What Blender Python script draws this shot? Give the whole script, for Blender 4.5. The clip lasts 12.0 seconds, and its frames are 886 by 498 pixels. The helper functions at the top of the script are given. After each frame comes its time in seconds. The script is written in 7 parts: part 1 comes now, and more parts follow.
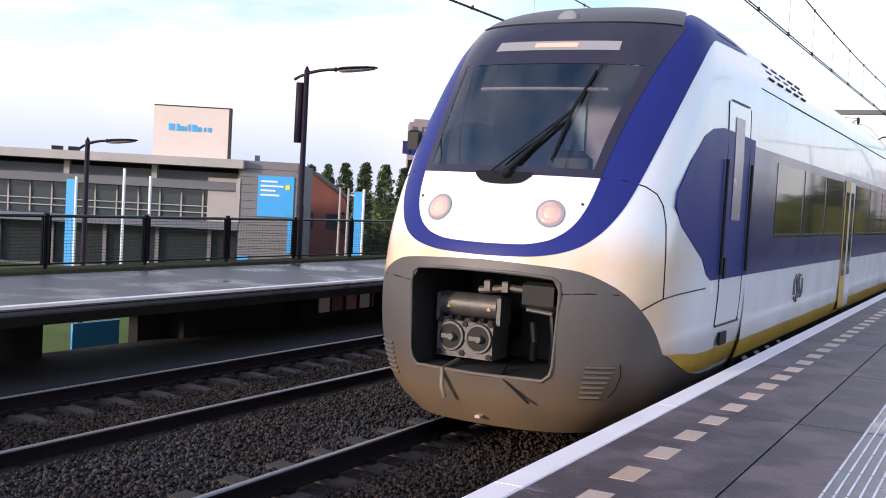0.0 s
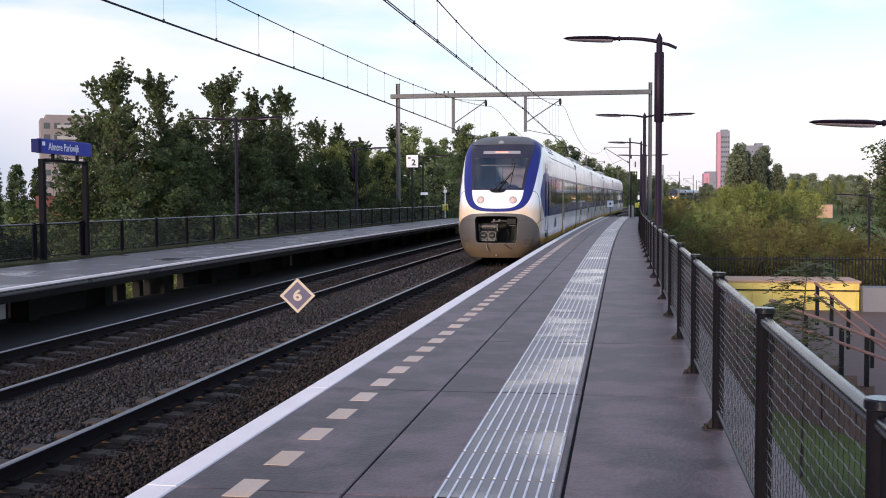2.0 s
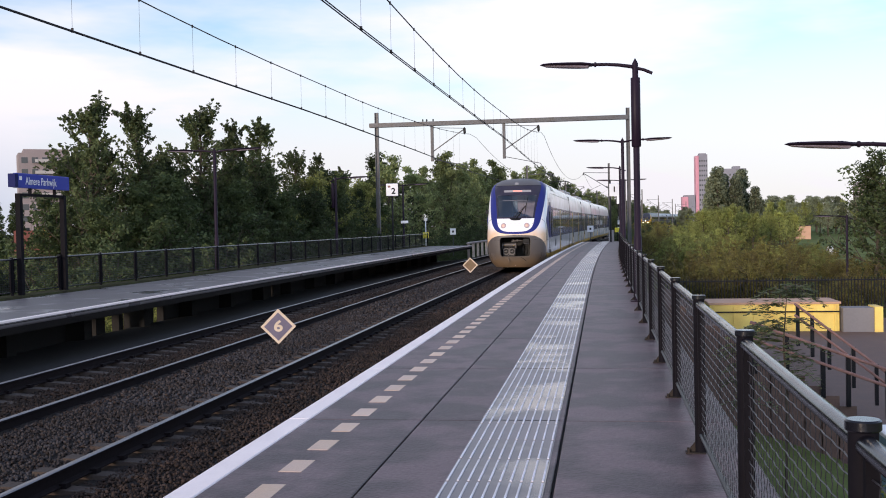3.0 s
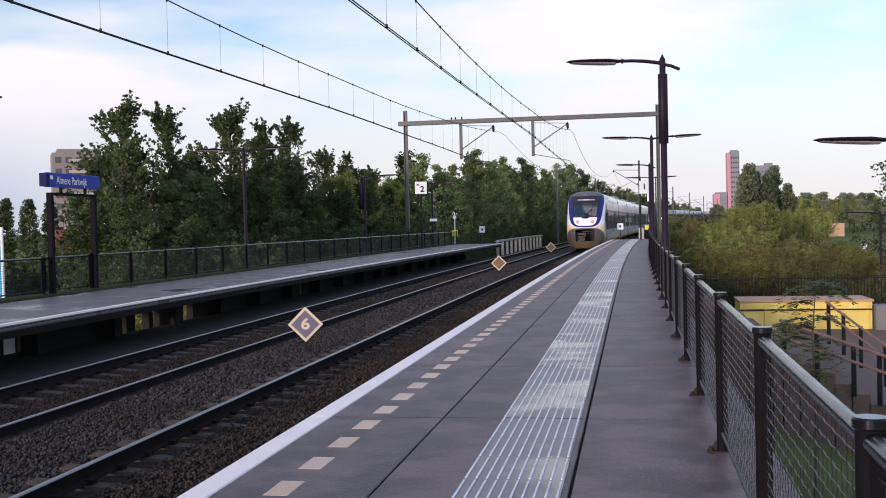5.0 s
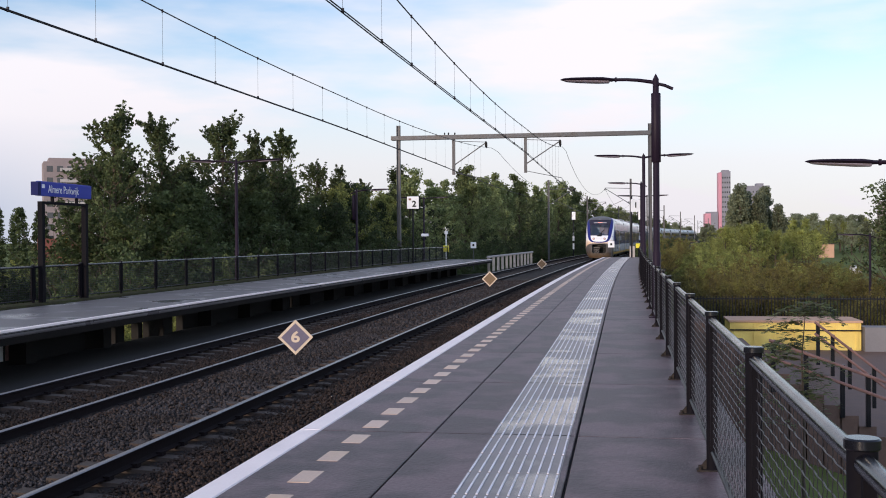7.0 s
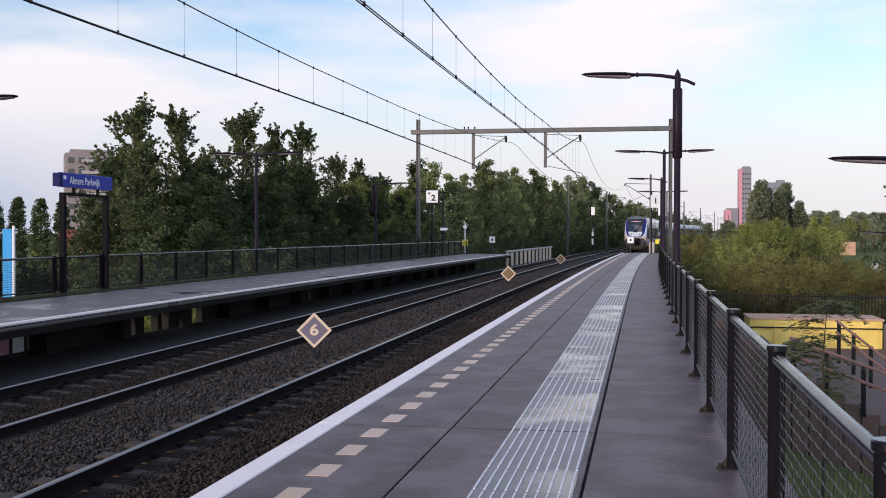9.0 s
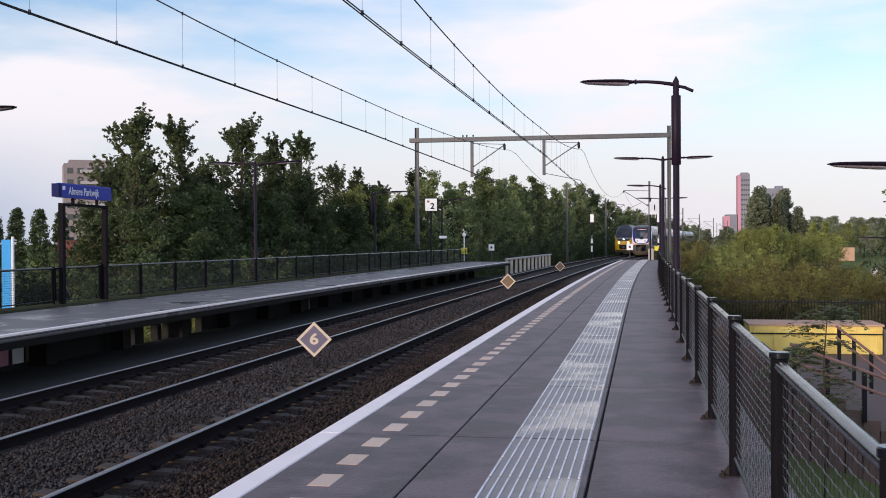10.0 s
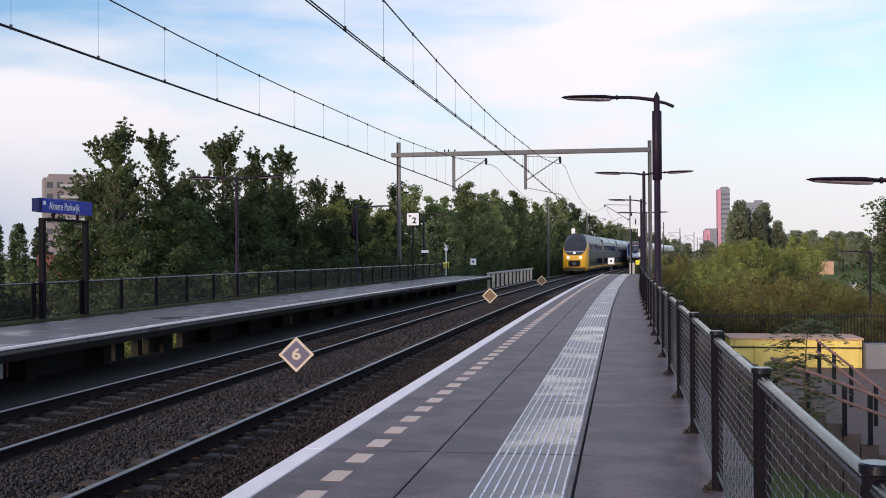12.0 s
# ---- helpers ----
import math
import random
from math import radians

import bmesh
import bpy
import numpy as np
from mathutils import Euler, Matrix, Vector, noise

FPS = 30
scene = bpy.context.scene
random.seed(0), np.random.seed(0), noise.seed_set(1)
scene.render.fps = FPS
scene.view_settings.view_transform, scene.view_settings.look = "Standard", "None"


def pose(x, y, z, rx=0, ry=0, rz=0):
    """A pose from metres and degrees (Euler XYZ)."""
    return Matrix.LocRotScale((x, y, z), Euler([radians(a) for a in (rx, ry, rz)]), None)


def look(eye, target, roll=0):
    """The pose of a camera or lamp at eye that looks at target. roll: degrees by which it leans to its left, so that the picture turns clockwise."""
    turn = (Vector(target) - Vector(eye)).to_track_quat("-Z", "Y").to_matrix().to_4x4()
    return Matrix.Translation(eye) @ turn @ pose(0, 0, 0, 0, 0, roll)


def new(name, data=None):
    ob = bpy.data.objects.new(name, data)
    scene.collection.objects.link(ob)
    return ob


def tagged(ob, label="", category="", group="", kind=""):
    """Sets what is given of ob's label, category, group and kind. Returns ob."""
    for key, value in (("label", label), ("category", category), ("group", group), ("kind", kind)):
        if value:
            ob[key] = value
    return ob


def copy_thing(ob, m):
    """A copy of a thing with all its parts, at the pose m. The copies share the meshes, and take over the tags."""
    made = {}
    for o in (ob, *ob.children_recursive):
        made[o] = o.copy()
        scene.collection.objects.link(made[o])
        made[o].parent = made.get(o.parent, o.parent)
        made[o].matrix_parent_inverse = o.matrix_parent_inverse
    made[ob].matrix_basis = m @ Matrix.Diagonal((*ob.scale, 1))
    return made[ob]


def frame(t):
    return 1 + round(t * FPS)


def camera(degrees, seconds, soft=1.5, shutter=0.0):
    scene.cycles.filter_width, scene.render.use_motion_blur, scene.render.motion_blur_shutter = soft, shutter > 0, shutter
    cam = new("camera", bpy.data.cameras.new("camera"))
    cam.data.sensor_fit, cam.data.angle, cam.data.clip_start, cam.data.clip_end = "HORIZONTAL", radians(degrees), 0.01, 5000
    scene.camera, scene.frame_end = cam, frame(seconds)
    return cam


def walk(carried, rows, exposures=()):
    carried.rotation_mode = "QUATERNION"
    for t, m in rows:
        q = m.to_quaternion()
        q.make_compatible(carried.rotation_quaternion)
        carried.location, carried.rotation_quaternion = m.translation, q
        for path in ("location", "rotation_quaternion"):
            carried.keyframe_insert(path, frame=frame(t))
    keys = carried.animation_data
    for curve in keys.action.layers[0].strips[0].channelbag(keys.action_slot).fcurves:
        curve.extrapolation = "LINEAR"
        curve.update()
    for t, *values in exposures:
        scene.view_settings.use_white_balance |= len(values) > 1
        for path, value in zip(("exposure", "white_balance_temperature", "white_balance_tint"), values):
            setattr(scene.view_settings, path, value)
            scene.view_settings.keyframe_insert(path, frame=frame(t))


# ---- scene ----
cam = camera(44.8, 12.0, soft=1.0)
PATH = [  # seconds, x, y, z, rx, ry, rz
    (0.0, -0.159, 0.006, 1.472, 87.39, -3.11, 27.89), (0.1, -0.134, 0.013, 1.476, 87.20, -2.54, 25.47), (0.2, -0.067, -0.005, 1.499, 86.23, -1.66, 23.46),
    (0.3, -0.072, -0.003, 1.507, 86.49, -1.50, 20.72), (0.4, -0.088, -0.018, 1.498, 87.24, -1.52, 18.93), (0.5, -0.090, -0.027, 1.485, 87.24, -1.42, 17.25),
    (0.7, -0.091, -0.071, 1.479, 87.21, -1.55, 14.41), (1.0, -0.097, -0.043, 1.479, 87.43, -1.03, 12.14), (1.5, -0.071, -0.037, 1.479, 87.21, -0.49, 10.59),
    (2.0, -0.058, -0.029, 1.478, 87.28, 0.17, 9.44), (2.5, -0.046, -0.033, 1.476, 88.04, 0.27, 8.36), (3.0, -0.047, -0.002, 1.476, 88.75, 1.15, 8.41),
    (5.0, 0.019, 0.021, 1.469, 88.68, 1.30, 10.01), (5.5, 0.019, 0.021, 1.477, 88.79, 1.43, 9.84), (6.0, 0.007, 0.004, 1.465, 88.83, 0.87, 9.29),
    (6.5, -0.010, 0.013, 1.461, 88.87, 0.80, 9.35), (7.0, 0.008, 0.011, 1.469, 89.48, 0.39, 9.54), (9.0, -0.006, 0.030, 1.472, 89.17, -0.10, 10.54),
    (9.5, -0.012, 0.036, 1.483, 89.40, 0.23, 10.58), (10.0, -0.015, 0.038, 1.474, 89.60, 0.27, 10.49), (10.5, -0.014, 0.030, 1.482, 89.76, 0.05, 9.88),
    (11.0, -0.014, 0.019, 1.476, 90.14, 0.05, 9.66), (11.5, -0.015, 0.020, 1.469, 90.05, 0.10, 9.34), (12.0, -0.025, 0.010, 1.486, 90.35, 0.33, 9.51),
]
walk(cam, [(t, pose(*p)) for t, *p in PATH], exposures=[(0.0, 0.73), (0.6, 0.76), (1.5, 0.58), (2.5, 0.43), (12.0, 0.27)])

# ---- sky and sun: bright thin cloud with pale blue gaps, low soft sun behind the camera ----
SUN_ELEVATION, SUN_AZIMUTH = 11.0, 206.0  # degrees; azimuth clockwise from +y


def make_sky():
    w = bpy.data.worlds.new("sky")
    scene.world = w
    w.use_nodes = True
    nt = w.node_tree
    nt.nodes.clear()
    N, L = nt.nodes.new, nt.links.new
    out, bg = N("ShaderNodeOutputWorld"), N("ShaderNodeBackground")
    sky = N("ShaderNodeTexSky")
    sky.sky_type, sky.sun_disc = "NISHITA", False
    sky.sun_elevation, sky.sun_rotation = radians(SUN_ELEVATION), radians(SUN_AZIMUTH)
    sky.air_density, sky.dust_density, sky.ozone_density = 1.0, 0.6, 1.5
    co, mp = N("ShaderNodeTexCoord"), N("ShaderNodeMapping")
    mp.inputs["Scale"].default_value = (1.0, 1.0, 4.2)
    mp.inputs["Location"].default_value = (0.35, 0.1, 0.2)
    no = N("ShaderNodeTexNoise")
    no.inputs["Scale"].default_value, no.inputs["Detail"].default_value, no.inputs["Roughness"].default_value = 1.9, 6.0, 0.52
    ramp = N("ShaderNodeValToRGB")
    ramp.color_ramp.elements[0].position, ramp.color_ramp.elements[1].position = 0.40, 0.58
    ramp.color_ramp.elements[0].color, ramp.color_ramp.elements[1].color = (0.0, 0.0, 0.0, 1), (1, 1, 1, 1)
    # the cloud veil thins towards the zenith
    xyz, thin = N("ShaderNodeSeparateXYZ"), N("ShaderNodeMapRange")
    thin.inputs["From Min"].default_value, thin.inputs["From Max"].default_value = 0.22, 0.75
    thin.inputs["To Min"].default_value, thin.inputs["To Max"].default_value = 1.0, 0.25
    L(co.outputs["Generated"], xyz.inputs["Vector"])
    L(xyz.outputs["Z"], thin.inputs["Value"])
    veil = N("ShaderNodeMath")
    veil.operation = "MULTIPLY"
    L(ramp.outputs["Color"], veil.inputs[0])
    L(thin.outputs["Result"], veil.inputs[1])
    gain = N("ShaderNodeMixRGB")
    gain.blend_type, gain.inputs["Fac"].default_value = "MULTIPLY", 1.0
    gain.inputs["Color2"].default_value = (0.152, 0.176, 0.212, 1)
    mix = N("ShaderNodeMixRGB")
    mix.inputs["Color2"].default_value = (0.97, 0.93, 0.99, 1)
    L(co.outputs["Generated"], mp.inputs["Vector"])
    L(mp.outputs["Vector"], no.inputs["Vector"])
    L(no.outputs["Fac"], ramp.inputs["Fac"])
    L(sky.outputs["Color"], gain.inputs["Color1"])
    L(gain.outputs["Color"], mix.inputs["Color1"])
    # and stays closed low over the horizon
    shut, both = N("ShaderNodeMapRange"), N("ShaderNodeMath")
    shut.inputs["From Min"].default_value, shut.inputs["From Max"].default_value = 0.07, 0.20
    shut.inputs["To Min"].default_value, shut.inputs["To Max"].default_value = 0.85, 0.0
    L(xyz.outputs["Z"], shut.inputs["Value"])
    both.operation = "MAXIMUM"
    L(veil.outputs["Value"], both.inputs[0])
    L(shut.outputs["Result"], both.inputs[1])
    L(both.outputs["Value"], mix.inputs["Fac"])
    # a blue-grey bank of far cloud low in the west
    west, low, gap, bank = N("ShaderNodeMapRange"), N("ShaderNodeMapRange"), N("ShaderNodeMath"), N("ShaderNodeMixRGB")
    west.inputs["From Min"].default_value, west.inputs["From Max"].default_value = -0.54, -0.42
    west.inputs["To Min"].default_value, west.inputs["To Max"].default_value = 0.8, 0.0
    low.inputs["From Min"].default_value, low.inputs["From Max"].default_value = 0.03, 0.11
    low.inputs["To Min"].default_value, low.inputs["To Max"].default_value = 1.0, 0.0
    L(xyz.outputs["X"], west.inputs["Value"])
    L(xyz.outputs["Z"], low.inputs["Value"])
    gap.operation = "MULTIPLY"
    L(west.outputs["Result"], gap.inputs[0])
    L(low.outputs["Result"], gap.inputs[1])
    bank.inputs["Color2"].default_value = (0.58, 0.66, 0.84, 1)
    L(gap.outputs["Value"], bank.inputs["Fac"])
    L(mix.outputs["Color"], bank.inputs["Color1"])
    # cloud set dimmer in view, brighter behind the camera to light the scene
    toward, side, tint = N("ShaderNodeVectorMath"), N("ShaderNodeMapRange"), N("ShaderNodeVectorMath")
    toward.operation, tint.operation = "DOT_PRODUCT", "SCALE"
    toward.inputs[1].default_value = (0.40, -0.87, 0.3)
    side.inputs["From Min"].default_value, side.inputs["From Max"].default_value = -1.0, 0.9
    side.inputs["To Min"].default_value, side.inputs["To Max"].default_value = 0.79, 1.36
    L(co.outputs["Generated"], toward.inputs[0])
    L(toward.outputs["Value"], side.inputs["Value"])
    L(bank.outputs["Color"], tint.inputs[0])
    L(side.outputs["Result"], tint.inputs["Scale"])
    haze, dim = N("ShaderNodeMapRange"), N("ShaderNodeVectorMath")
    haze.interpolation_type, dim.operation = "SMOOTHSTEP", "SCALE"
    haze.inputs["From Min"].default_value, haze.inputs["From Max"].default_value = 0.0, 0.16
    haze.inputs["To Min"].default_value, haze.inputs["To Max"].default_value = 0.86, 1.0
    L(xyz.outputs["Z"], haze.inputs["Value"])
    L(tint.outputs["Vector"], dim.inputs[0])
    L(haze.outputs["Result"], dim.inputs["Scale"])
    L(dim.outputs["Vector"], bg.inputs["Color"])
    L(bg.outputs["Background"], out.inputs["Surface"])
    bg.inputs["Strength"].default_value = 1.0


make_sky()
sun_data = bpy.data.lights.new("sun", "SUN")
sun_data.energy, sun_data.angle, sun_data.color = 2.3, radians(6), (1.0, 0.80, 0.64)
sun = new("sun", sun_data)
_a, _e = radians(SUN_AZIMUTH), radians(SUN_ELEVATION)
sun.matrix_world = look((math.sin(_a) * math.cos(_e) * 50, math.cos(_a) * math.cos(_e) * 50, math.sin(_e) * 50), (0, 0, 0))


# ---- materials ----
def mat(name, color, rough=0.6, metal=0.0, vary=0.25, scale=3.0, fine=60.0, bump=0.15, second=None, patch=0.5, island=0.0, spec=0.5, wet=0.0, stretch=(1, 1, 1), coat=0.0):
    """A surface with stains at a large scale, grain at a small one and fine relief. second: the colour of the stains. wet: how far large smooth puddles lower the roughness."""
    m = bpy.data.materials.new(name)
    m.use_nodes = True
    nt = m.node_tree
    N, L = nt.nodes.new, nt.links.new
    b = nt.nodes["Principled BSDF"]
    co, mp = N("ShaderNodeTexCoord"), N("ShaderNodeMapping")
    mp.inputs["Scale"].default_value = stretch
    if island:
        oi0, shift, move = N("ShaderNodeObjectInfo"), N("ShaderNodeMath"), N("ShaderNodeVectorMath")
        shift.operation, shift.inputs[1].default_value = "MULTIPLY", 41.0
        L(oi0.outputs["Random"], shift.inputs[0])
        L(co.outputs["Object"], move.inputs[0])
        L(shift.outputs[0], move.inputs[1])
        L(move.outputs["Vector"], mp.inputs["Vector"])
    else:
        L(co.outputs["Object"], mp.inputs["Vector"])
    big, small = N("ShaderNodeTexNoise"), N("ShaderNodeTexNoise")
    big.inputs["Scale"].default_value, big.inputs["Detail"].default_value = scale, 5
    small.inputs["Scale"].default_value, small.inputs["Detail"].default_value = fine, 3
    L(mp.outputs["Vector"], big.inputs["Vector"])
    L(mp.outputs["Vector"], small.inputs["Vector"])
    dark = second or tuple(c * (1 - vary) for c in color)
    ramp = N("ShaderNodeValToRGB")
    ramp.color_ramp.elements[0].position, ramp.color_ramp.elements[1].position = 0.5 - patch * 0.4, 0.5 + patch * 0.4
    ramp.color_ramp.elements[0].color, ramp.color_ramp.elements[1].color = (*dark, 1), (*color, 1)
    L(big.outputs["Fac"], ramp.inputs["Fac"])
    grain = N("ShaderNodeMapRange")
    grain.inputs["To Min"].default_value, grain.inputs["To Max"].default_value = 1 - vary * 0.7, 1 + vary * 0.7
    L(small.outputs["Fac"], grain.inputs["Value"])
    mul = N("ShaderNodeVectorMath")
    mul.operation = "SCALE"
    L(ramp.outputs["Color"], mul.inputs[0])
    L(grain.outputs["Result"], mul.inputs["Scale"])
    last = mul.outputs["Vector"]
    if island:
        geo, oi = N("ShaderNodeNewGeometry"), N("ShaderNodeObjectInfo")
        add = N("ShaderNodeMath")
        L(geo.outputs["Random Per Island"], add.inputs[0])
        L(oi.outputs["Random"], add.inputs[1])
        half = N("ShaderNodeMapRange")
        half.inputs["From Max"].default_value = 2.0
        half.inputs["To Min"].default_value, half.inputs["To Max"].default_value = 1 - island, 1 + island
        L(add.outputs[0], half.inputs["Value"])
        mul2 = N("ShaderNodeVectorMath")
        mul2.operation = "SCALE"
        L(last, mul2.inputs[0])
        L(half.outputs["Result"], mul2.inputs["Scale"])
        last = mul2.outputs["Vector"]
    L(last, b.inputs["Base Color"])
    rr = N("ShaderNodeMapRange")
    rr.inputs["To Min"].default_value, rr.inputs["To Max"].default_value = max(0.02, rough - 0.1 - wet), min(1, rough + 0.1)
    if wet:
        rr.inputs["From Min"].default_value, rr.inputs["From Max"].default_value = 0.32, 0.49
    L(big.outputs["Fac"], rr.inputs["Value"])
    L(rr.outputs["Result"], b.inputs["Roughness"])
    b.inputs["Metallic"].default_value = metal
    b.inputs["Specular IOR Level"].default_value = spec
    b.inputs["Coat Weight"].default_value = coat
    if bump:
        bu = N("ShaderNodeBump")
        bu.inputs["Strength"].default_value, bu.inputs["Distance"].default_value = bump, 0.02
        L(small.outputs["Fac"], bu.inputs["Height"])
        L(bu.outputs["Normal"], b.inputs["Normal"])
    return m


def glass(name, tint=(0.03, 0.035, 0.04), rough=0.04, spec=0.6):
    m = bpy.data.materials.new(name)
    m.use_nodes = True
    b = m.node_tree.nodes["Principled BSDF"]
    b.inputs["Base Color"].default_value = (*tint, 1)
    b.inputs["Roughness"].default_value = rough
    b.inputs["Specular IOR Level"].default_value = spec
    return m


def pane_mat(name, tint):
    """A thin clear pane: see-through with a mirror's gloss by its angle."""
    m = bpy.data.materials.new(name)
    m.use_nodes = True
    nt = m.node_tree
    nt.nodes.clear()
    N, L = nt.nodes.new, nt.links.new
    out, tr, gl, fr, mx = N("ShaderNodeOutputMaterial"), N("ShaderNodeBsdfTransparent"), N("ShaderNodeBsdfGlossy"), N("ShaderNodeFresnel"), N("ShaderNodeMixShader")
    tr.inputs["Color"].default_value = (*tint, 1)
    gl.inputs["Roughness"].default_value = 0.03
    fr.inputs["IOR"].default_value = 2.3
    L(fr.outputs["Fac"], mx.inputs["Fac"])
    L(tr.outputs["BSDF"], mx.inputs[1])
    L(gl.outputs["BSDF"], mx.inputs[2])
    L(mx.outputs["Shader"], out.inputs["Surface"])
    return m


def dusted(m, color, z0, z1, y0, y1):
    """Brake dust that thickens from height z0 to z1, towards the front end (y0 to y1), with a ragged edge."""
    nt = m.node_tree
    N, L = nt.nodes.new, nt.links.new
    b = nt.nodes["Principled BSDF"]
    co, xyz, no = N("ShaderNodeTexCoord"), N("ShaderNodeSeparateXYZ"), N("ShaderNodeTexNoise")
    no.inputs["Scale"].default_value, no.inputs["Detail"].default_value = 2.5, 6
    L(co.outputs["Object"], xyz.inputs["Vector"])
    L(co.outputs["Object"], no.inputs["Vector"])
    facs = []
    for axis, a, e in (("Z", z0, z1), ("Y", y0, y1)):
        r = N("ShaderNodeMapRange")
        r.interpolation_type = "SMOOTHSTEP"
        r.inputs["From Min"].default_value, r.inputs["From Max"].default_value = a, e
        L(xyz.outputs[axis], r.inputs["Value"])
        facs.append(r)
    mul, wob, mul2, mix = N("ShaderNodeMath"), N("ShaderNodeMapRange"), N("ShaderNodeMath"), N("ShaderNodeMixRGB")
    mul.operation = mul2.operation = "MULTIPLY"
    wob.inputs["From Min"].default_value, wob.inputs["From Max"].default_value = 0.2, 0.6
    wob.inputs["To Min"].default_value, wob.inputs["To Max"].default_value = 0.6, 1.0
    L(no.outputs["Fac"], wob.inputs["Value"])
    L(facs[0].outputs["Result"], mul.inputs[0])
    L(facs[1].outputs["Result"], mul.inputs[1])
    L(mul.outputs[0], mul2.inputs[0])
    L(wob.outputs["Result"], mul2.inputs[1])
    src = b.inputs["Base Color"].links[0].from_socket
    L(mul2.outputs[0], mix.inputs["Fac"])
    L(src, mix.inputs["Color1"])
    mix.inputs["Color2"].default_value = (*color, 1)
    L(mix.outputs["Color"], b.inputs["Base Color"])


def leaf_mat(name, color, second, through_light=0.42):
    m = mat(name, color, 0.55, vary=0.35, scale=0.6, fine=9, bump=0, second=second, patch=0.3, island=0.65, spec=0.2)
    b = m.node_tree.nodes["Principled BSDF"]
    N, L = m.node_tree.nodes.new, m.node_tree.links.new
    out = m.node_tree.nodes["Material Output"]
    tr, mx = N("ShaderNodeBsdfTranslucent"), N("ShaderNodeMixShader")
    src = b.inputs["Base Color"].links[0].from_socket
    L(src, tr.inputs["Color"])
    mx.inputs["Fac"].default_value = through_light
    L(b.outputs["BSDF"], mx.inputs[1])
    L(tr.outputs["BSDF"], mx.inputs[2])
    L(mx.outputs["Shader"], out.inputs["Surface"])
    return m


def glow(name, color, strength):
    m = bpy.data.materials.new(name)
    m.use_nodes = True
    b = m.node_tree.nodes["Principled BSDF"]
    b.inputs["Base Color"].default_value = (*color, 1)
    b.inputs["Emission Color"].default_value = (*color, 1)
    b.inputs["Emission Strength"].default_value = strength
    return m


M_SLAB = mat("wet_concrete_slab", (0.128, 0.090, 0.099), 0.48, vary=0.60, scale=1.9, fine=38, bump=0.3, second=(0.050, 0.034, 0.039), patch=0.20, island=0.20, spec=0.30)
M_SLAB_FAR = mat("pale_wet_concrete", (0.076, 0.066, 0.068), 0.42, vary=0.3, scale=0.7, fine=30, bump=0.2, second=(0.09, 0.085, 0.095), wet=0.2)
M_SLAB_STRIP = mat("wet_guide_tile", (0.105, 0.086, 0.108), 0.27, vary=0.3, scale=0.9, fine=60, bump=0.03, second=(0.060, 0.050, 0.052), wet=0.20, spec=1.0)
M_CONC = mat("near_black_concrete", (0.011, 0.010, 0.010), 0.9, vary=0.4, scale=1.2, fine=30, bump=0.3, second=(0.016, 0.013, 0.012), spec=0.1)
M_SLEEPER = mat("sleeper_concrete", (0.042, 0.028, 0.023), 0.9, vary=0.35, scale=2.5, fine=40, bump=0.3, second=(0.045, 0.032, 0.025), island=0.2)
M_WHITE_LINE = mat("white_line_paint", (0.95, 0.85, 0.83), 0.5, vary=0.06, scale=2.5, fine=50, bump=0.1, second=(0.80, 0.70, 0.70), patch=0.8)
M_TILE = mat("faded_yellow_tile", (0.52, 0.38, 0.32), 0.38, vary=0.2, scale=4, fine=50, bump=0.15, second=(0.55, 0.36, 0.24), island=0.22)
M_RIB = mat("white_guide_rib", (0.72, 0.71, 0.81), 0.35, vary=0.15, scale=3, fine=60, bump=0.1, second=(0.45, 0.44, 0.47))
M_JOINT = mat("dark_joint", (0.02, 0.018, 0.018), 0.9, vary=0.3, bump=0.1)
M_BALLAST = mat("ballast_stone", (0.038, 0.034, 0.036), 0.85, vary=0.3, scale=0.9, fine=25, bump=0.2, second=(0.032, 0.025, 0.023), patch=0.3, island=0.95, spec=0.25)
M_BALLASTRUST = mat("rust_stained_ballast", (0.040, 0.028, 0.024), 0.9, vary=0.35, scale=0.9, fine=25, bump=0.2, second=(0.022, 0.017, 0.015), patch=0.3, island=0.8, spec=0.15)
M_BED = mat("ballast_bed", (0.017, 0.0135, 0.0135), 0.9, vary=0.5, scale=0.8, fine=22, bump=0.8, second=(0.024, 0.018, 0.015), spec=0.2)
M_RAIL = mat("rusty_rail_side", (0.012, 0.0085, 0.010), 0.9, spec=0.12, vary=0.3, scale=2, fine=30, bump=0.15)
M_RAILTOP = mat("worn_rail_head", (0.165, 0.155, 0.172), 0.32, metal=1.0, vary=0.12, scale=3, fine=30, bump=0.03)
M_FENCE = mat("dark_painted_steel", (0.009, 0.009, 0.013), 0.34, vary=0.3, scale=4, fine=60, bump=0.03, spec=0.22)
M_HANDRAIL = mat("glossy_dark_handrail", (0.008, 0.008, 0.012), 0.2, vary=0.3, scale=5, fine=60, bump=0.015, spec=0.5)
M_POST = mat("matt_dark_steel", (0.009, 0.008, 0.011), 0.65, vary=0.3, scale=4, fine=60, bump=0.03, spec=0.05)
M_MOSS = mat("moss_and_weeds", (0.050, 0.055, 0.024), 0.95, vary=0.5, scale=3, fine=30, bump=0.6, second=(0.035, 0.030, 0.020), spec=0.05)
M_MESH = mat("galvanised_mesh", (0.030, 0.028, 0.034), 0.38, vary=0.3, scale=5, fine=60, bump=0, spec=0.2)
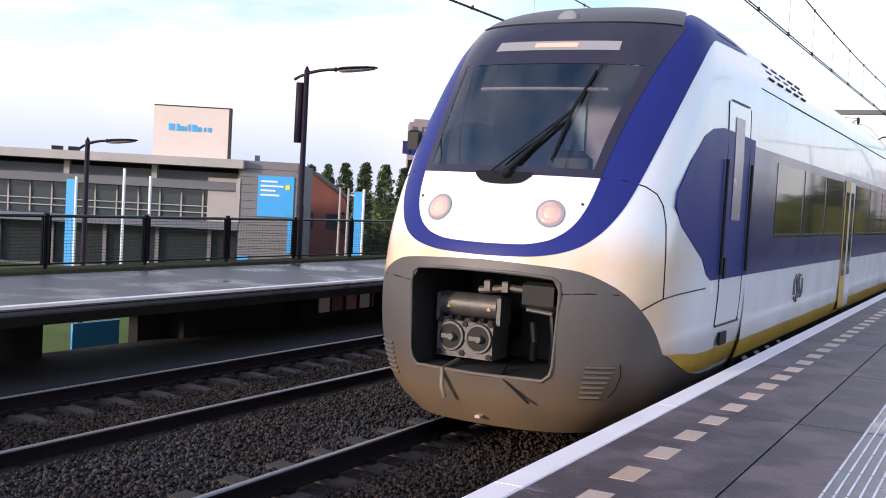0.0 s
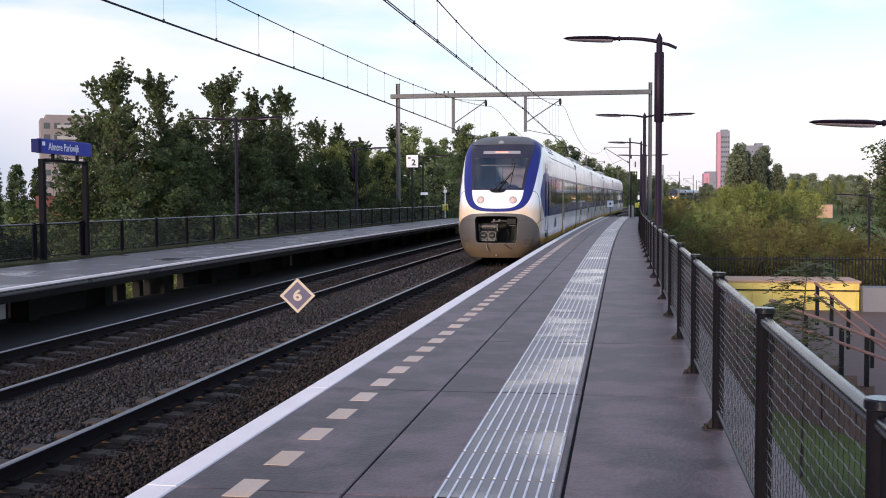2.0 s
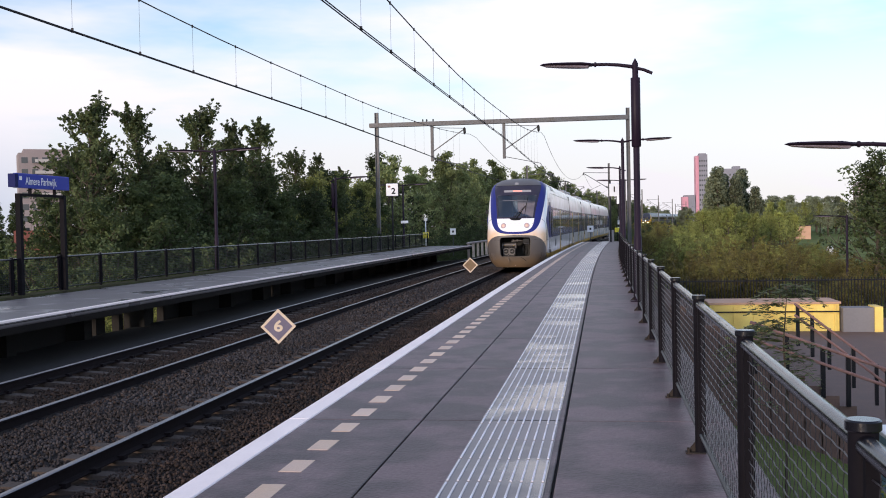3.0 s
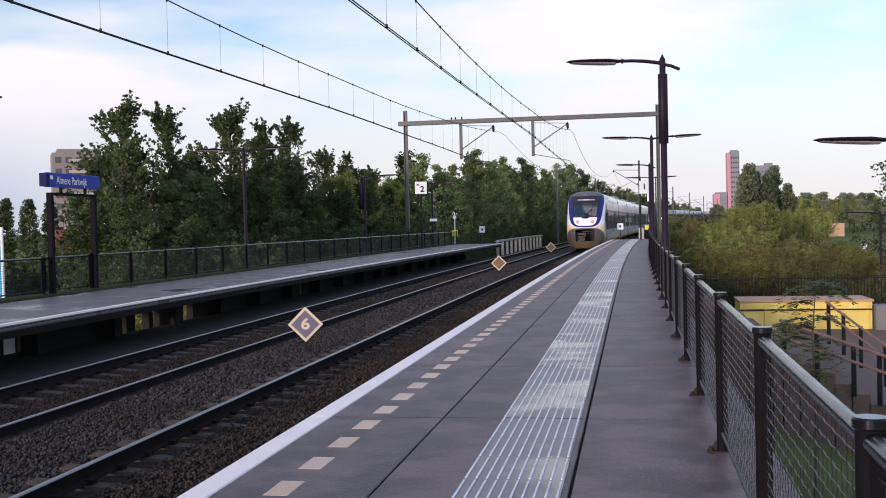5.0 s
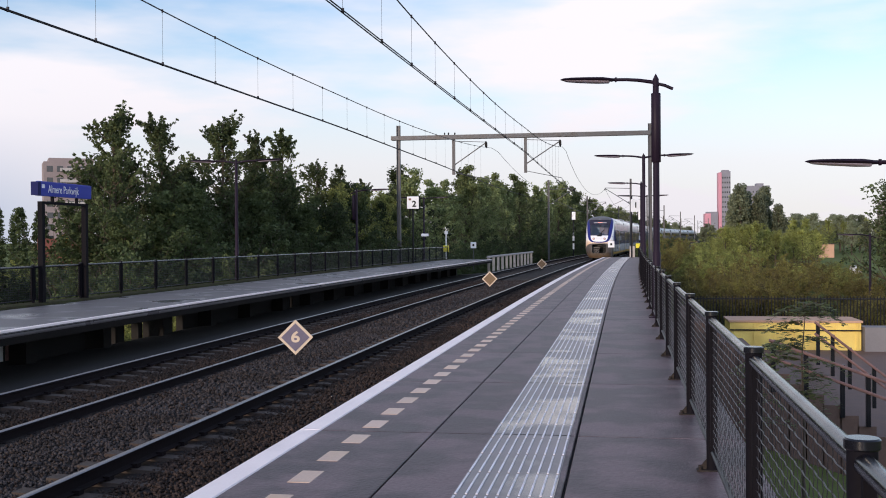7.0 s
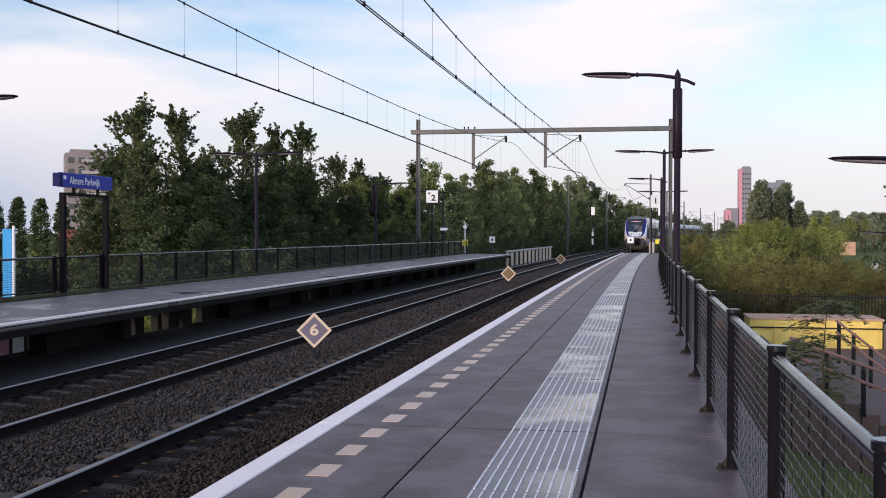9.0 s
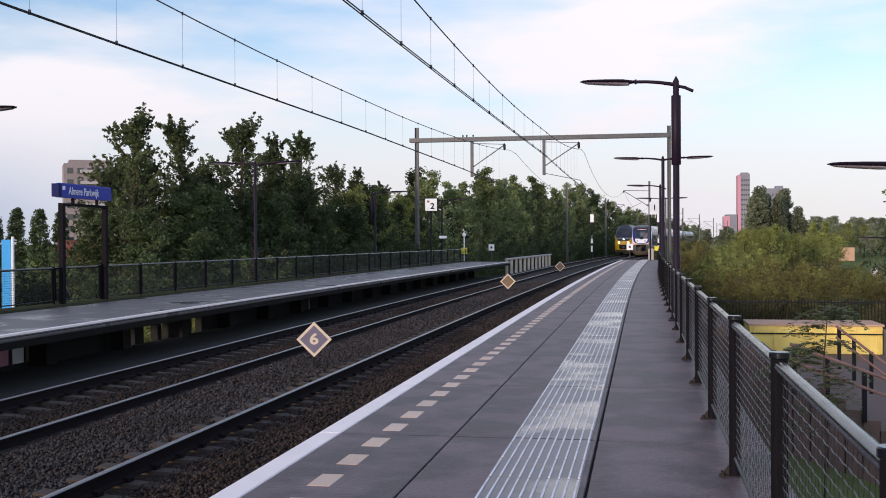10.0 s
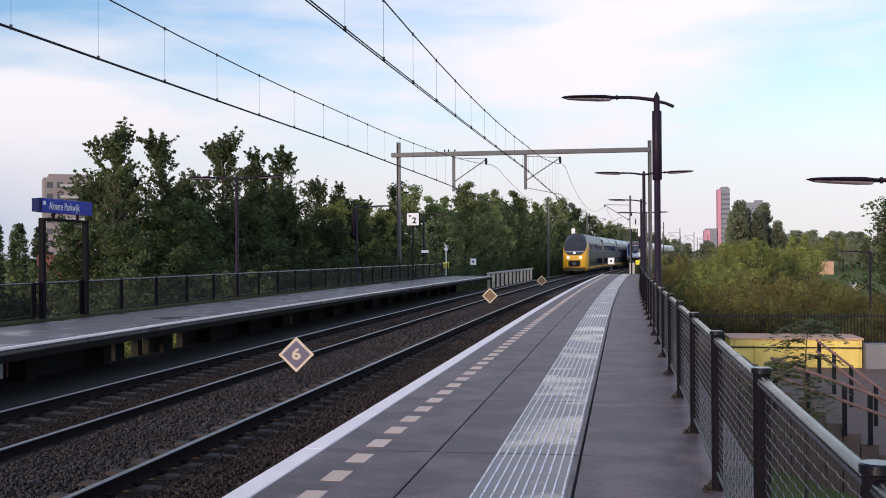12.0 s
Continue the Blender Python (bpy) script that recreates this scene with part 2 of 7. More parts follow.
M_RUST = mat("rusty_foot", (0.016, 0.014, 0.014), 0.7, vary=0.4, scale=9, fine=60, bump=0.2, second=(0.030, 0.022, 0.018), spec=0.2)
M_POLE = mat("plum_painted_pole", (0.018, 0.010, 0.021), 0.45, vary=0.25, scale=3, fine=40, bump=0.03, spec=0.12)
M_POLEGREY = mat("galvanised_mast", (0.085, 0.088, 0.100), 0.5, metal=0.3, vary=0.3, scale=2, fine=30, bump=0.08, second=(0.065, 0.060, 0.062))
M_LENS = mat("lamp_lens", (0.30, 0.25, 0.30), 0.25, vary=0.1, bump=0)
M_WIRE = mat("copper_wire", (0.035, 0.03, 0.035), 0.6, metal=0.4, vary=0.2, bump=0)
M_GRASS = mat("rough_grass", (0.13, 0.165, 0.05), 0.95, vary=0.4, scale=0.25, fine=8, bump=0.6, second=(0.085, 0.10, 0.036), spec=0.05)
M_BARK = mat("tree_bark", (0.09, 0.07, 0.05), 0.9, vary=0.4, scale=4, fine=30, bump=0.4)
M_LEAF = leaf_mat("alder_leaf", (0.115, 0.138, 0.058), (0.056, 0.074, 0.032))
# Lighter leaf copy: light and haze on the far trees put into colour
M_LEAFMID = leaf_mat("mid_green_lit_leaf", (0.235, 0.270, 0.115), (0.130, 0.160, 0.066))
# Shade inside the tree masses is put into this darker leaf colour
M_LEAFSHADE = leaf_mat("shaded_leaf", (0.080, 0.104, 0.042), (0.042, 0.058, 0.024), 0.35)
M_LEAF2 = leaf_mat("willow_leaf", (0.32, 0.335, 0.10), (0.19, 0.21, 0.065))
M_LEAF3 = leaf_mat("autumn_shrub_leaf", (0.205, 0.188, 0.056), (0.115, 0.088, 0.032))
# Distance haze is put into this paler leaf colour
M_LEAFFAR = leaf_mat("hazed_leaf", (0.235, 0.26, 0.165), (0.17, 0.19, 0.12))
M_SIGNBLUE = mat("blue_sign_enamel", (0.030, 0.045, 0.32), 0.5, vary=0.1, scale=2, fine=30, bump=0.02, spec=0.15)
M_SIGNDARK = mat("navy_sign_end", (0.010, 0.014, 0.085), 0.6, vary=0.1, bump=0.02, spec=0.1)
M_SIGNWHITE = mat("white_sign_enamel", (0.78, 0.78, 0.80), 0.35, vary=0.06, scale=3, fine=30, bump=0.02)
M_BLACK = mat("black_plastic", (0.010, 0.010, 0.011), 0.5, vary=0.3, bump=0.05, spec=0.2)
M_DIAMOND = mat("weathered_sign_face", (0.13, 0.11, 0.17), 0.5, vary=0.2, scale=5, fine=40, bump=0.05)
M_DIAMONDFAR = mat("brown_sign_face", (0.20, 0.125, 0.065), 0.6, vary=0.25, scale=6, fine=40, bump=0.08)
M_CREAM = mat("cream_sign_border", (0.62, 0.50, 0.38), 0.5, vary=0.15, scale=6, fine=40, bump=0.05)
M_YELLOWSIGN = mat("yellow_sign", (0.80, 0.68, 0.04), 0.4, vary=0.08, bump=0.02)
M_BRICKTOWER = mat("pinkish_brick_facade", (0.28, 0.225, 0.225), 0.8, vary=0.2, scale=0.3, fine=4, bump=0.1)
M_GREYFACADE = mat("grey_facade_panel", (0.20, 0.195, 0.235), 0.6, vary=0.15, scale=0.3, fine=3, bump=0.05)
# Far haze on the high-rise is put into this purplish red
M_PINKFACADE = mat("red_facade_panel", (0.54, 0.23, 0.30), 0.5, vary=0.12, scale=0.2, fine=3, bump=0.03)
M_WINDOW = glass("window_glass")
M_SHOPGLASS = glass("shop_glass", (0.055, 0.07, 0.085), 0.08)
M_YELLOWBOX = mat("yellow_painted_steel", (0.86, 0.66, 0.17), 0.45, vary=0.15, scale=1.5, fine=20, bump=0.05, second=(0.72, 0.50, 0.12))
M_RUSTRAIL = mat("red_brown_paint", (0.23, 0.125, 0.115), 0.6, vary=0.3, scale=4, fine=40, bump=0.1)
M_BRICK = mat("dark_red_brick", (0.20, 0.065, 0.05), 0.85, vary=0.3, scale=0.8, fine=12, bump=0.2)
M_WALLGREY = mat("grey_block_wall", (0.20, 0.19, 0.20), 0.8, vary=0.15, scale=0.6, fine=10, bump=0.15)
# The facade's bluish shade is put into this grey
M_WALLBLUE = mat("shaded_blue_grey_panel", (0.15, 0.152, 0.185), 0.6, vary=0.12, scale=0.6, fine=10, bump=0.05)
M_BILL = mat("cream_billboard", (0.70, 0.58, 0.52), 0.6, vary=0.05, scale=0.4, fine=6, bump=0.02)
M_POSTER = mat("light_blue_banner", (0.06, 0.38, 0.80), 0.45, vary=0.1, scale=0.8, fine=9, bump=0.02)
M_PALECONC = mat("pale_concrete_band", (0.42, 0.38, 0.37), 0.75, vary=0.15, scale=0.7, fine=10, bump=0.1)
M_ROOF = mat("dark_roof_tile", (0.05, 0.035, 0.035), 0.8, vary=0.3, scale=2, fine=20, bump=0.3)
# trains
M_TWHITE = mat("train_white_paint", (0.82, 0.81, 0.84), 0.22, vary=0.04, scale=1.2, fine=20, bump=0.01, second=(0.76, 0.74, 0.75), coat=0.4)
M_TCAB = mat("train_white_cab_paint", (0.82, 0.81, 0.84), 0.24, vary=0.04, scale=1.2, fine=20, bump=0.01, second=(0.77, 0.75, 0.76), coat=0.3)
dusted(M_TCAB, (0.72, 0.50, 0.32), 2.10, 1.68, 2.2, 0.5)
M_TBLUE = mat("train_blue_paint", (0.023, 0.030, 0.18), 0.38, vary=0.08, scale=1.5, fine=20, bump=0.006, spec=0.10)
M_TBAND = mat("train_glossy_blue_band", (0.034, 0.038, 0.145), 0.2, vary=0.12, scale=1.5, fine=20, bump=0.004, spec=0.35)
M_TYELLOW = mat("train_yellow_paint", (0.62, 0.38, 0.045), 0.4, vary=0.2, scale=2, fine=25, bump=0.02, second=(0.40, 0.26, 0.08))
M_TGREY = mat("train_grey_skirt", (0.085, 0.073, 0.070), 0.5, vary=0.15, scale=1.4, fine=25, bump=0.03, second=(0.075, 0.064, 0.060))
dusted(M_TGREY, (0.16, 0.105, 0.060), 0.95, 0.25, 2.4, 0.5)
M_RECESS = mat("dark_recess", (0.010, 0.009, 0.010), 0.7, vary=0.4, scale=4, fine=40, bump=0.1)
M_CABWALL = mat("cab_interior_grey", (0.27, 0.26, 0.31), 0.6, vary=0.1, bump=0.02)
M_LOGOGREY = mat("pale_grey_foil", (0.66, 0.66, 0.70), 0.4, vary=0.05, bump=0)
M_AMBER = mat("amber_reflector", (0.72, 0.48, 0.36), 0.25, vary=0.1, scale=12, bump=0)
M_TROOF = mat("train_roof_grey", (0.26, 0.26, 0.28), 0.45, vary=0.15, scale=1.2, fine=20, bump=0.03)
M_TCAP = mat("train_cab_roof_grey", (0.10, 0.095, 0.10), 0.45, vary=0.12, scale=1.5, fine=25, bump=0.02)
M_PANE = pane_mat("tinted_pane", (0.80, 0.78, 0.86))
M_DISPLAY = glow("display_strip", (0.80, 0.72, 0.80), 0.30)
M_LED = glow("led_display", (1.0, 0.30, 0.22), 0.65)
M_DISPLAY.node_tree.nodes["Principled BSDF"].inputs["Base Color"].default_value = (0.05, 0.05, 0.055, 1)
M_SHIELD = glass("windscreen_glass", (0.035, 0.032, 0.045), 0.05)
M_TWINDOW = glass("train_window_glass", (0.02, 0.02, 0.022), 0.05, 0.3)
M_COUPLER = mat("cast_steel_coupler", (0.115, 0.105, 0.105), 0.5, metal=0.5, vary=0.3, scale=6, fine=40, bump=0.15)
M_HEADLIGHT = mat("headlight_lens", (0.60, 0.40, 0.38), 0.15, vary=0.15, scale=8, fine=60, bump=0.02, coat=0.5)
M_PANELWHITE = mat("display_panel", (0.62, 0.60, 0.64), 0.3, vary=0.05, bump=0)
M_LAMPON = glow("white_head_light", (1.0, 0.93, 0.75), 6.0)
M_BLACKGLOSS = glass("black_windscreen_frame", (0.030, 0.027, 0.045), 0.22, 0.35)
M_VYELLOW = mat("train_signal_yellow", (0.92, 0.44, 0.008), 0.4, vary=0.1, scale=1.2, fine=20, bump=0.01)
M_VROOF = mat("pale_roof_shine", (0.34, 0.34, 0.36), 0.3, vary=0.2, scale=0.8, fine=15, bump=0.02, spec=0.6)
# Shadow along the train's side is put into this dark grey
M_VGREY = mat("train_shadowed_grey", (0.13, 0.125, 0.135), 0.35, vary=0.12, scale=1.2, fine=20, bump=0.01, spec=0.2)
# Near-black tone puts the shade under the deck into the colour
M_UNDER = mat("under_deck_shade", (0.014, 0.012, 0.012), 0.9, vary=0.4, scale=1.5, fine=25, bump=0.2)
M_STEP = mat("brown_brick_step", (0.15, 0.090, 0.072), 0.8, vary=0.25, scale=2, fine=25, bump=0.2)
M_PALEBLUE = mat("pale_blue_panel", (0.20, 0.32, 0.42), 0.5, vary=0.1, scale=2, fine=20, bump=0.05)
# Warm sunlight on the ramp posts is put into this pale colour
M_RAMPWOOD = mat("sunlit_toned_wood", (0.58, 0.50, 0.42), 0.8, vary=0.25, scale=3, fine=30, bump=0.1)
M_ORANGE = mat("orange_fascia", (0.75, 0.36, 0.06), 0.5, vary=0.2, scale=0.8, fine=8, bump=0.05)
M_CREAMBRICK = mat("orange_brown_panel", (0.50, 0.30, 0.20), 0.7, vary=0.15, scale=1, fine=10, bump=0.05)
M_VDARK = mat("train_dark_grey_hood", (0.035, 0.034, 0.042), 0.4, vary=0.12, scale=1.2, fine=20, bump=0.01)


# ---- geometry helpers ----
class Geo:
    """Vertices and faces of one mesh."""

    def __init__(self):
        self.v, self.f = [], []

    def box(self, lo, hi, m=None):
        n = len(self.v)
        for x in (lo[0], hi[0]):
            for y in (lo[1], hi[1]):
                for z in (lo[2], hi[2]):
                    p = Vector((x, y, z))
                    self.v.append(tuple(m @ p) if m else (x, y, z))
        for q in ((0, 1, 3, 2), (4, 6, 7, 5), (0, 4, 5, 1), (2, 3, 7, 6), (0, 2, 6, 4), (1, 5, 7, 3)):
            self.f.append(tuple(n + i for i in q))
        return self

    def slab(self, lo, hi, c=0.01):
        """A box with chamfered top edges."""
        x0, y0, z0 = lo
        x1, y1, z1 = hi
        n = len(self.v)
        self.v += [(x0, y0, z0), (x1, y0, z0), (x1, y1, z0), (x0, y1, z0), (x0, y0, z1 - c), (x1, y0, z1 - c), (x1, y1, z1 - c), (x0, y1, z1 - c),
                   (x0 + c, y0 + c, z1), (x1 - c, y0 + c, z1), (x1 - c, y1 - c, z1), (x0 + c, y1 - c, z1)]
        self.f += [tuple(n + i for i in q) for q in ((3, 2, 1, 0), (0, 1, 5, 4), (1, 2, 6, 5), (2, 3, 7, 6), (3, 0, 4, 7), (4, 5, 9, 8), (5, 6, 10, 9), (6, 7, 11, 10), (7, 4, 8, 11), (8, 9, 10, 11))]
        return self

    def tube(self, pts, r, n=8, cap=True):
        """A round bar along points; r: one radius or one for each point."""
        pts = [Vector(p) for p in pts]
        rs = r if isinstance(r, (list, tuple)) else [r] * len(pts)
        base = len(self.v)
        side = None
        for i, p in enumerate(pts):
            d = (pts[min(i + 1, len(pts) - 1)] - pts[max(i - 1, 0)]).normalized()
            if side is None:
                side = d.orthogonal().normalized()
            side = (side - d * side.dot(d)).normalized()
            up = d.cross(side)
            for k in range(n):
                a = 2 * math.pi * (k + 0.5) / n
                self.v.append(tuple(p + (side * math.cos(a) + up * math.sin(a)) * rs[i]))
        for i in range(len(pts) - 1):
            for k in range(n):
                a, b = base + i * n + k, base + i * n + (k + 1) % n
                self.f.append((a, b, b + n, a + n))
        if cap:
            self.f.append(tuple(base + k for k in reversed(range(n))))
            self.f.append(tuple(base + (len(pts) - 1) * n + k for k in range(n)))
        return self

    def prism(self, outline, y0, y1):
        """An outline in x and z pushed along y."""
        n, k = len(self.v), len(outline)
        self.v += [(x, y0, z) for x, z in outline] + [(x, y1, z) for x, z in outline]
        self.f.append(tuple(n + i for i in range(k)))
        self.f.append(tuple(n + k + i for i in reversed(range(k))))
        self.f += [(n + i, n + k + i, n + k + (i + 1) % k, n + (i + 1) % k) for i in range(k)]
        return self

    def sweep(self, outline, ys, closed=True):
        """An outline in x and z carried along the line's bend."""
        n, k = len(self.v), len(outline)
        for y in ys:
            self.v += [(x + bend(y), y, z) for x, z in outline]
        for j in range(len(ys) - 1):
            for i in range(k if closed else k - 1):
                a, b = n + j * k + i, n + j * k + (i + 1) % k
                self.f.append((a, a + k, b + k, b))
        if closed:
            self.f.append(tuple(n + i for i in range(k)))
            self.f.append(tuple(n + (len(ys) - 1) * k + i for i in reversed(range(k))))
        return self

    def grid(self, rows):
        """A sheet through rows of points, all of one length."""
        n, k = len(self.v), len(rows[0])
        for row in rows:
            self.v += [tuple(p) for p in row]
        for j in range(len(rows) - 1):
            for i in range(k - 1):
                a = n + j * k + i
                self.f.append((a, a + 1, a + k + 1, a + k))
        return self

    def mesh(self, name, material, smooth=False):
        me = bpy.data.meshes.new(name)
        me.from_pydata(self.v, [], self.f)
        if smooth:
            me.polygons.foreach_set("use_smooth", [True] * len(me.polygons))
            me.set_sharp_from_angle(angle=radians(40))
        me.materials.append(material)
        me.update()
        return me


def part(name, geo, material, parent=None, label="", smooth=False, at=None):
    """One mesh object, under a thing or a part if given."""
    ob = new(name, geo.mesh(name, material, smooth) if isinstance(geo, Geo) else geo)
    if parent is not None:
        ob.parent = parent
    if at is not None:
        ob.matrix_basis = at
    return tagged(ob, label)


def thing(name, label, category, m=None, group="", kind=""):
    ob = new(name)
    ob.empty_display_size = 0.2
    if m is not None:
        ob.matrix_basis = m
    return tagged(ob, label, category, group, kind)


def lettering(name, body, size, material, parent, at, squeeze=1.0, bold=0.0):
    c = bpy.data.curves.new(name, "FONT")
    c.body, c.size, c.extrude = body, size, 0.002
    c.offset = bold * size
    c.align_x, c.align_y = "CENTER", "CENTER"
    tmp = bpy.data.objects.new("tmp", c)
    scene.collection.objects.link(tmp)
    me = bpy.data.meshes.new_from_object(tmp.evaluated_get(bpy.context.evaluated_depsgraph_get()))
    bpy.data.objects.remove(tmp)
    me.materials.clear()
    me.materials.append(material)
    me.transform(Matrix.Diagonal((squeeze, 1, 1, 1)))
    return part(name, me, material, parent, at=at)


# ---- the line: straight past the platforms, then bending to the right ----
BEND_FROM, BEND_RADIUS, BEND_TO = 21.0, 2150.0, 450.0


def bend(y):
    d = min(max(y - BEND_FROM, 0.0), BEND_TO - BEND_FROM)
    return d * d / (2 * BEND_RADIUS) + max(y - BEND_TO, 0.0) * d / BEND_RADIUS


def heading(y):
    """Degrees by which the line turns to the right."""
    return math.degrees(math.atan(min(max(y - BEND_FROM, 0), BEND_TO - BEND_FROM) / BEND_RADIUS))


def ys_between(a, b, step=6.0):
    n = max(1, int((b - a) / step))
    return [a + (b - a) * i / n for i in range(n + 1)]


EDGE, EDGE_FAR = -2.48, -10.08          # platform edges
FENCE, FENCE_FAR = 0.55, -13.5          # fence lines
TRACK, TRACK_FAR = -4.29, -8.02         # track middles
RAIL_LOW, RAIL_HIGH = -0.76, -0.69      # railhead heights: set unequal to fit the camera's view
GROUND = -3.2
PLATFORM_END, PLATFORM_FAR_END = 84.0, 77.0


# ---- ground, trackbed ----
def ground_height(x, y):
    """Embankment under the tracks, meadow on both sides."""
    x = x - bend(y)
    table = ((-17.5, GROUND), (-12.2, -1.45), (-10.6, -1.02), (-1.4, -1.02), (-0.6, -1.35), (5.0, GROUND))
    if x <= table[0][0] or x >= table[-1][0]:
        return GROUND
    for (a, za), (b, zb) in zip(table, table[1:]):
        if x <= b:
            return za + (zb - za) * (x - a) / (b - a)


def build_ground():
    g = Geo()
    xs = [-3000, -900, -300, -120, -60, -35, -24, -19, -17.5, -15, -12.2, -11.4, -10.6, -8, -6, -4, -1.4, -0.6, 1, 3, 5, 8, 14, 24, 40, 80, 200, 600, 1500, 3500]
    ys = [-600, -200, -80, -30, -10] + [i * 8.0 for i in range(0, 45)] + [400, 500, 700, 1000, 1600, 2600, 4200]
    rows = []
    for y in ys:
        row = []
        for x in xs:
            wx = x + bend(y)
            z = ground_height(wx, y)
            if abs(x) < 100 and (x < -18 or x > 6):
                z += 0.25 * noise.noise(Vector((wx * 0.11, y * 0.11, 0)))
            row.append((wx, y, z))
        rows.append(row)
    g.grid(rows)
    tagged(part("ground", g, M_GRASS, smooth=True), "rough grass and embankment below the station", "ground", kind="structure")
    b = Geo().sweep([(-10.9, -1.10), (-10.5, -0.97), (-7.0, -0.89), (-6.2, -0.89), (-2.4, -0.935), (-1.5, -0.99), (-1.5, -1.25), (-10.9, -1.25)], ys_between(-12, 600, 6))
    tagged(part("trackbed", b, M_BED), "grey-brown ballast bed under two tracks", "trackbed", kind="structure")


def build_ballast():
    """Loose stones, densest where the camera is nearest."""
    rng = np.random.default_rng(3)
    octa = np.array([(1, 0, 0), (0, 1, 0), (-1, 0, 0), (0, -1, 0), (0.2, 0.1, 1), (-0.1, 0.2, -1)], float)
    tri = np.array([(0, 1, 4), (1, 2, 4), (2, 3, 4), (3, 0, 4), (1, 0, 5), (2, 1, 5), (3, 2, 5), (0, 3, 5)])
    spots = []
    for y0, y1, x0, x1, per, size in ((-3.0, 3.5, -9.7, -2.5, 150, 0.034), (3.5, 14, -9.7, -2.5, 640, 0.022), (14, 28, -9.7, -2.5, 340, 0.027), (28, 60, -9.6, -2.5, 70, 0.047)):
        n = int((y1 - y0) * (x1 - x0) * per)
        p = np.stack([rng.uniform(x0, x1, n), rng.uniform(y0, y1, n)], 1)
        spots.append(np.c_[p, rng.uniform(0.7, 1.35, n) * size])
    p = np.concatenate(spots)
    n = len(p)
    z = np.interp(p[:, 0], [-10.5, -7.0, -6.2, -2.4], [-0.955, -0.872, -0.872, -0.92])
    near_rail = np.min(np.abs(p[:, :1] - np.array([[TRACK - 0.75, TRACK + 0.75, TRACK_FAR - 0.75, TRACK_FAR + 0.75]])), axis=1)
    keep = near_rail > 0.09
    z = z - 0.035 * (near_rail < 0.26)
    p, z = p[keep], z[keep]
    n = len(p)
    ang = rng.uniform(0, 6.283, (n, 3))
    ca, sa = np.cos(ang), np.sin(ang)
    sc = rng.uniform(0.6, 1.2, (n, 1, 3)) * p[:, None, 2:3]
    v = octa[None] * sc * rng.uniform(0.75, 1.2, (n, 6, 1))
    x, y_, z_ = v[..., 0].copy(), v[..., 1].copy(), v[..., 2].copy()
    y_, z_ = y_ * ca[:, :1] - z_ * sa[:, :1], y_ * sa[:, :1] + z_ * ca[:, :1]
    x, y_ = x * ca[:, 1:2] - y_ * sa[:, 1:2], x * sa[:, 1:2] + y_ * ca[:, 1:2]
    co = np.stack([x + p[:, :1], y_ + p[:, 1:2], z_ + z[:, None] + rng.uniform(-0.01, 0.02, (n, 1))], 2).reshape(-1, 3)
    fa = (tri[None] + 6 * np.arange(n)[:, None, None]).reshape(-1, 3)
    me = bpy.data.meshes.new("ballast_stones")
    me.vertices.add(len(co))
    me.vertices.foreach_set("co", co.ravel())
    me.loops.add(fa.size)
    me.loops.foreach_set("vertex_index", fa.ravel())
    me.polygons.add(len(fa))
    me.polygons.foreach_set("loop_start", np.arange(len(fa)) * 3)
    me.polygons.foreach_set("loop_total", np.full(len(fa), 3))
    me.update(calc_edges=True)
    me.materials.append(M_BALLAST)
    me.materials.append(M_BALLASTRUST)
    # brake dust browns the stones along and between the rails
    gauge = np.min(np.abs(p[:, :1] - np.array([[TRACK, TRACK_FAR]])), axis=1)
    brown = (gauge + rng.normal(0, 0.14, n) < 1.02) | (rng.uniform(size=n) < 0.18)
    me.polygons.foreach_set("material_index", np.repeat(brown.astype(np.int32), len(tri)))
    tagged(new("ballast", me), "loose grey and rust-stained track ballast stones", "ballast", kind="stuff")


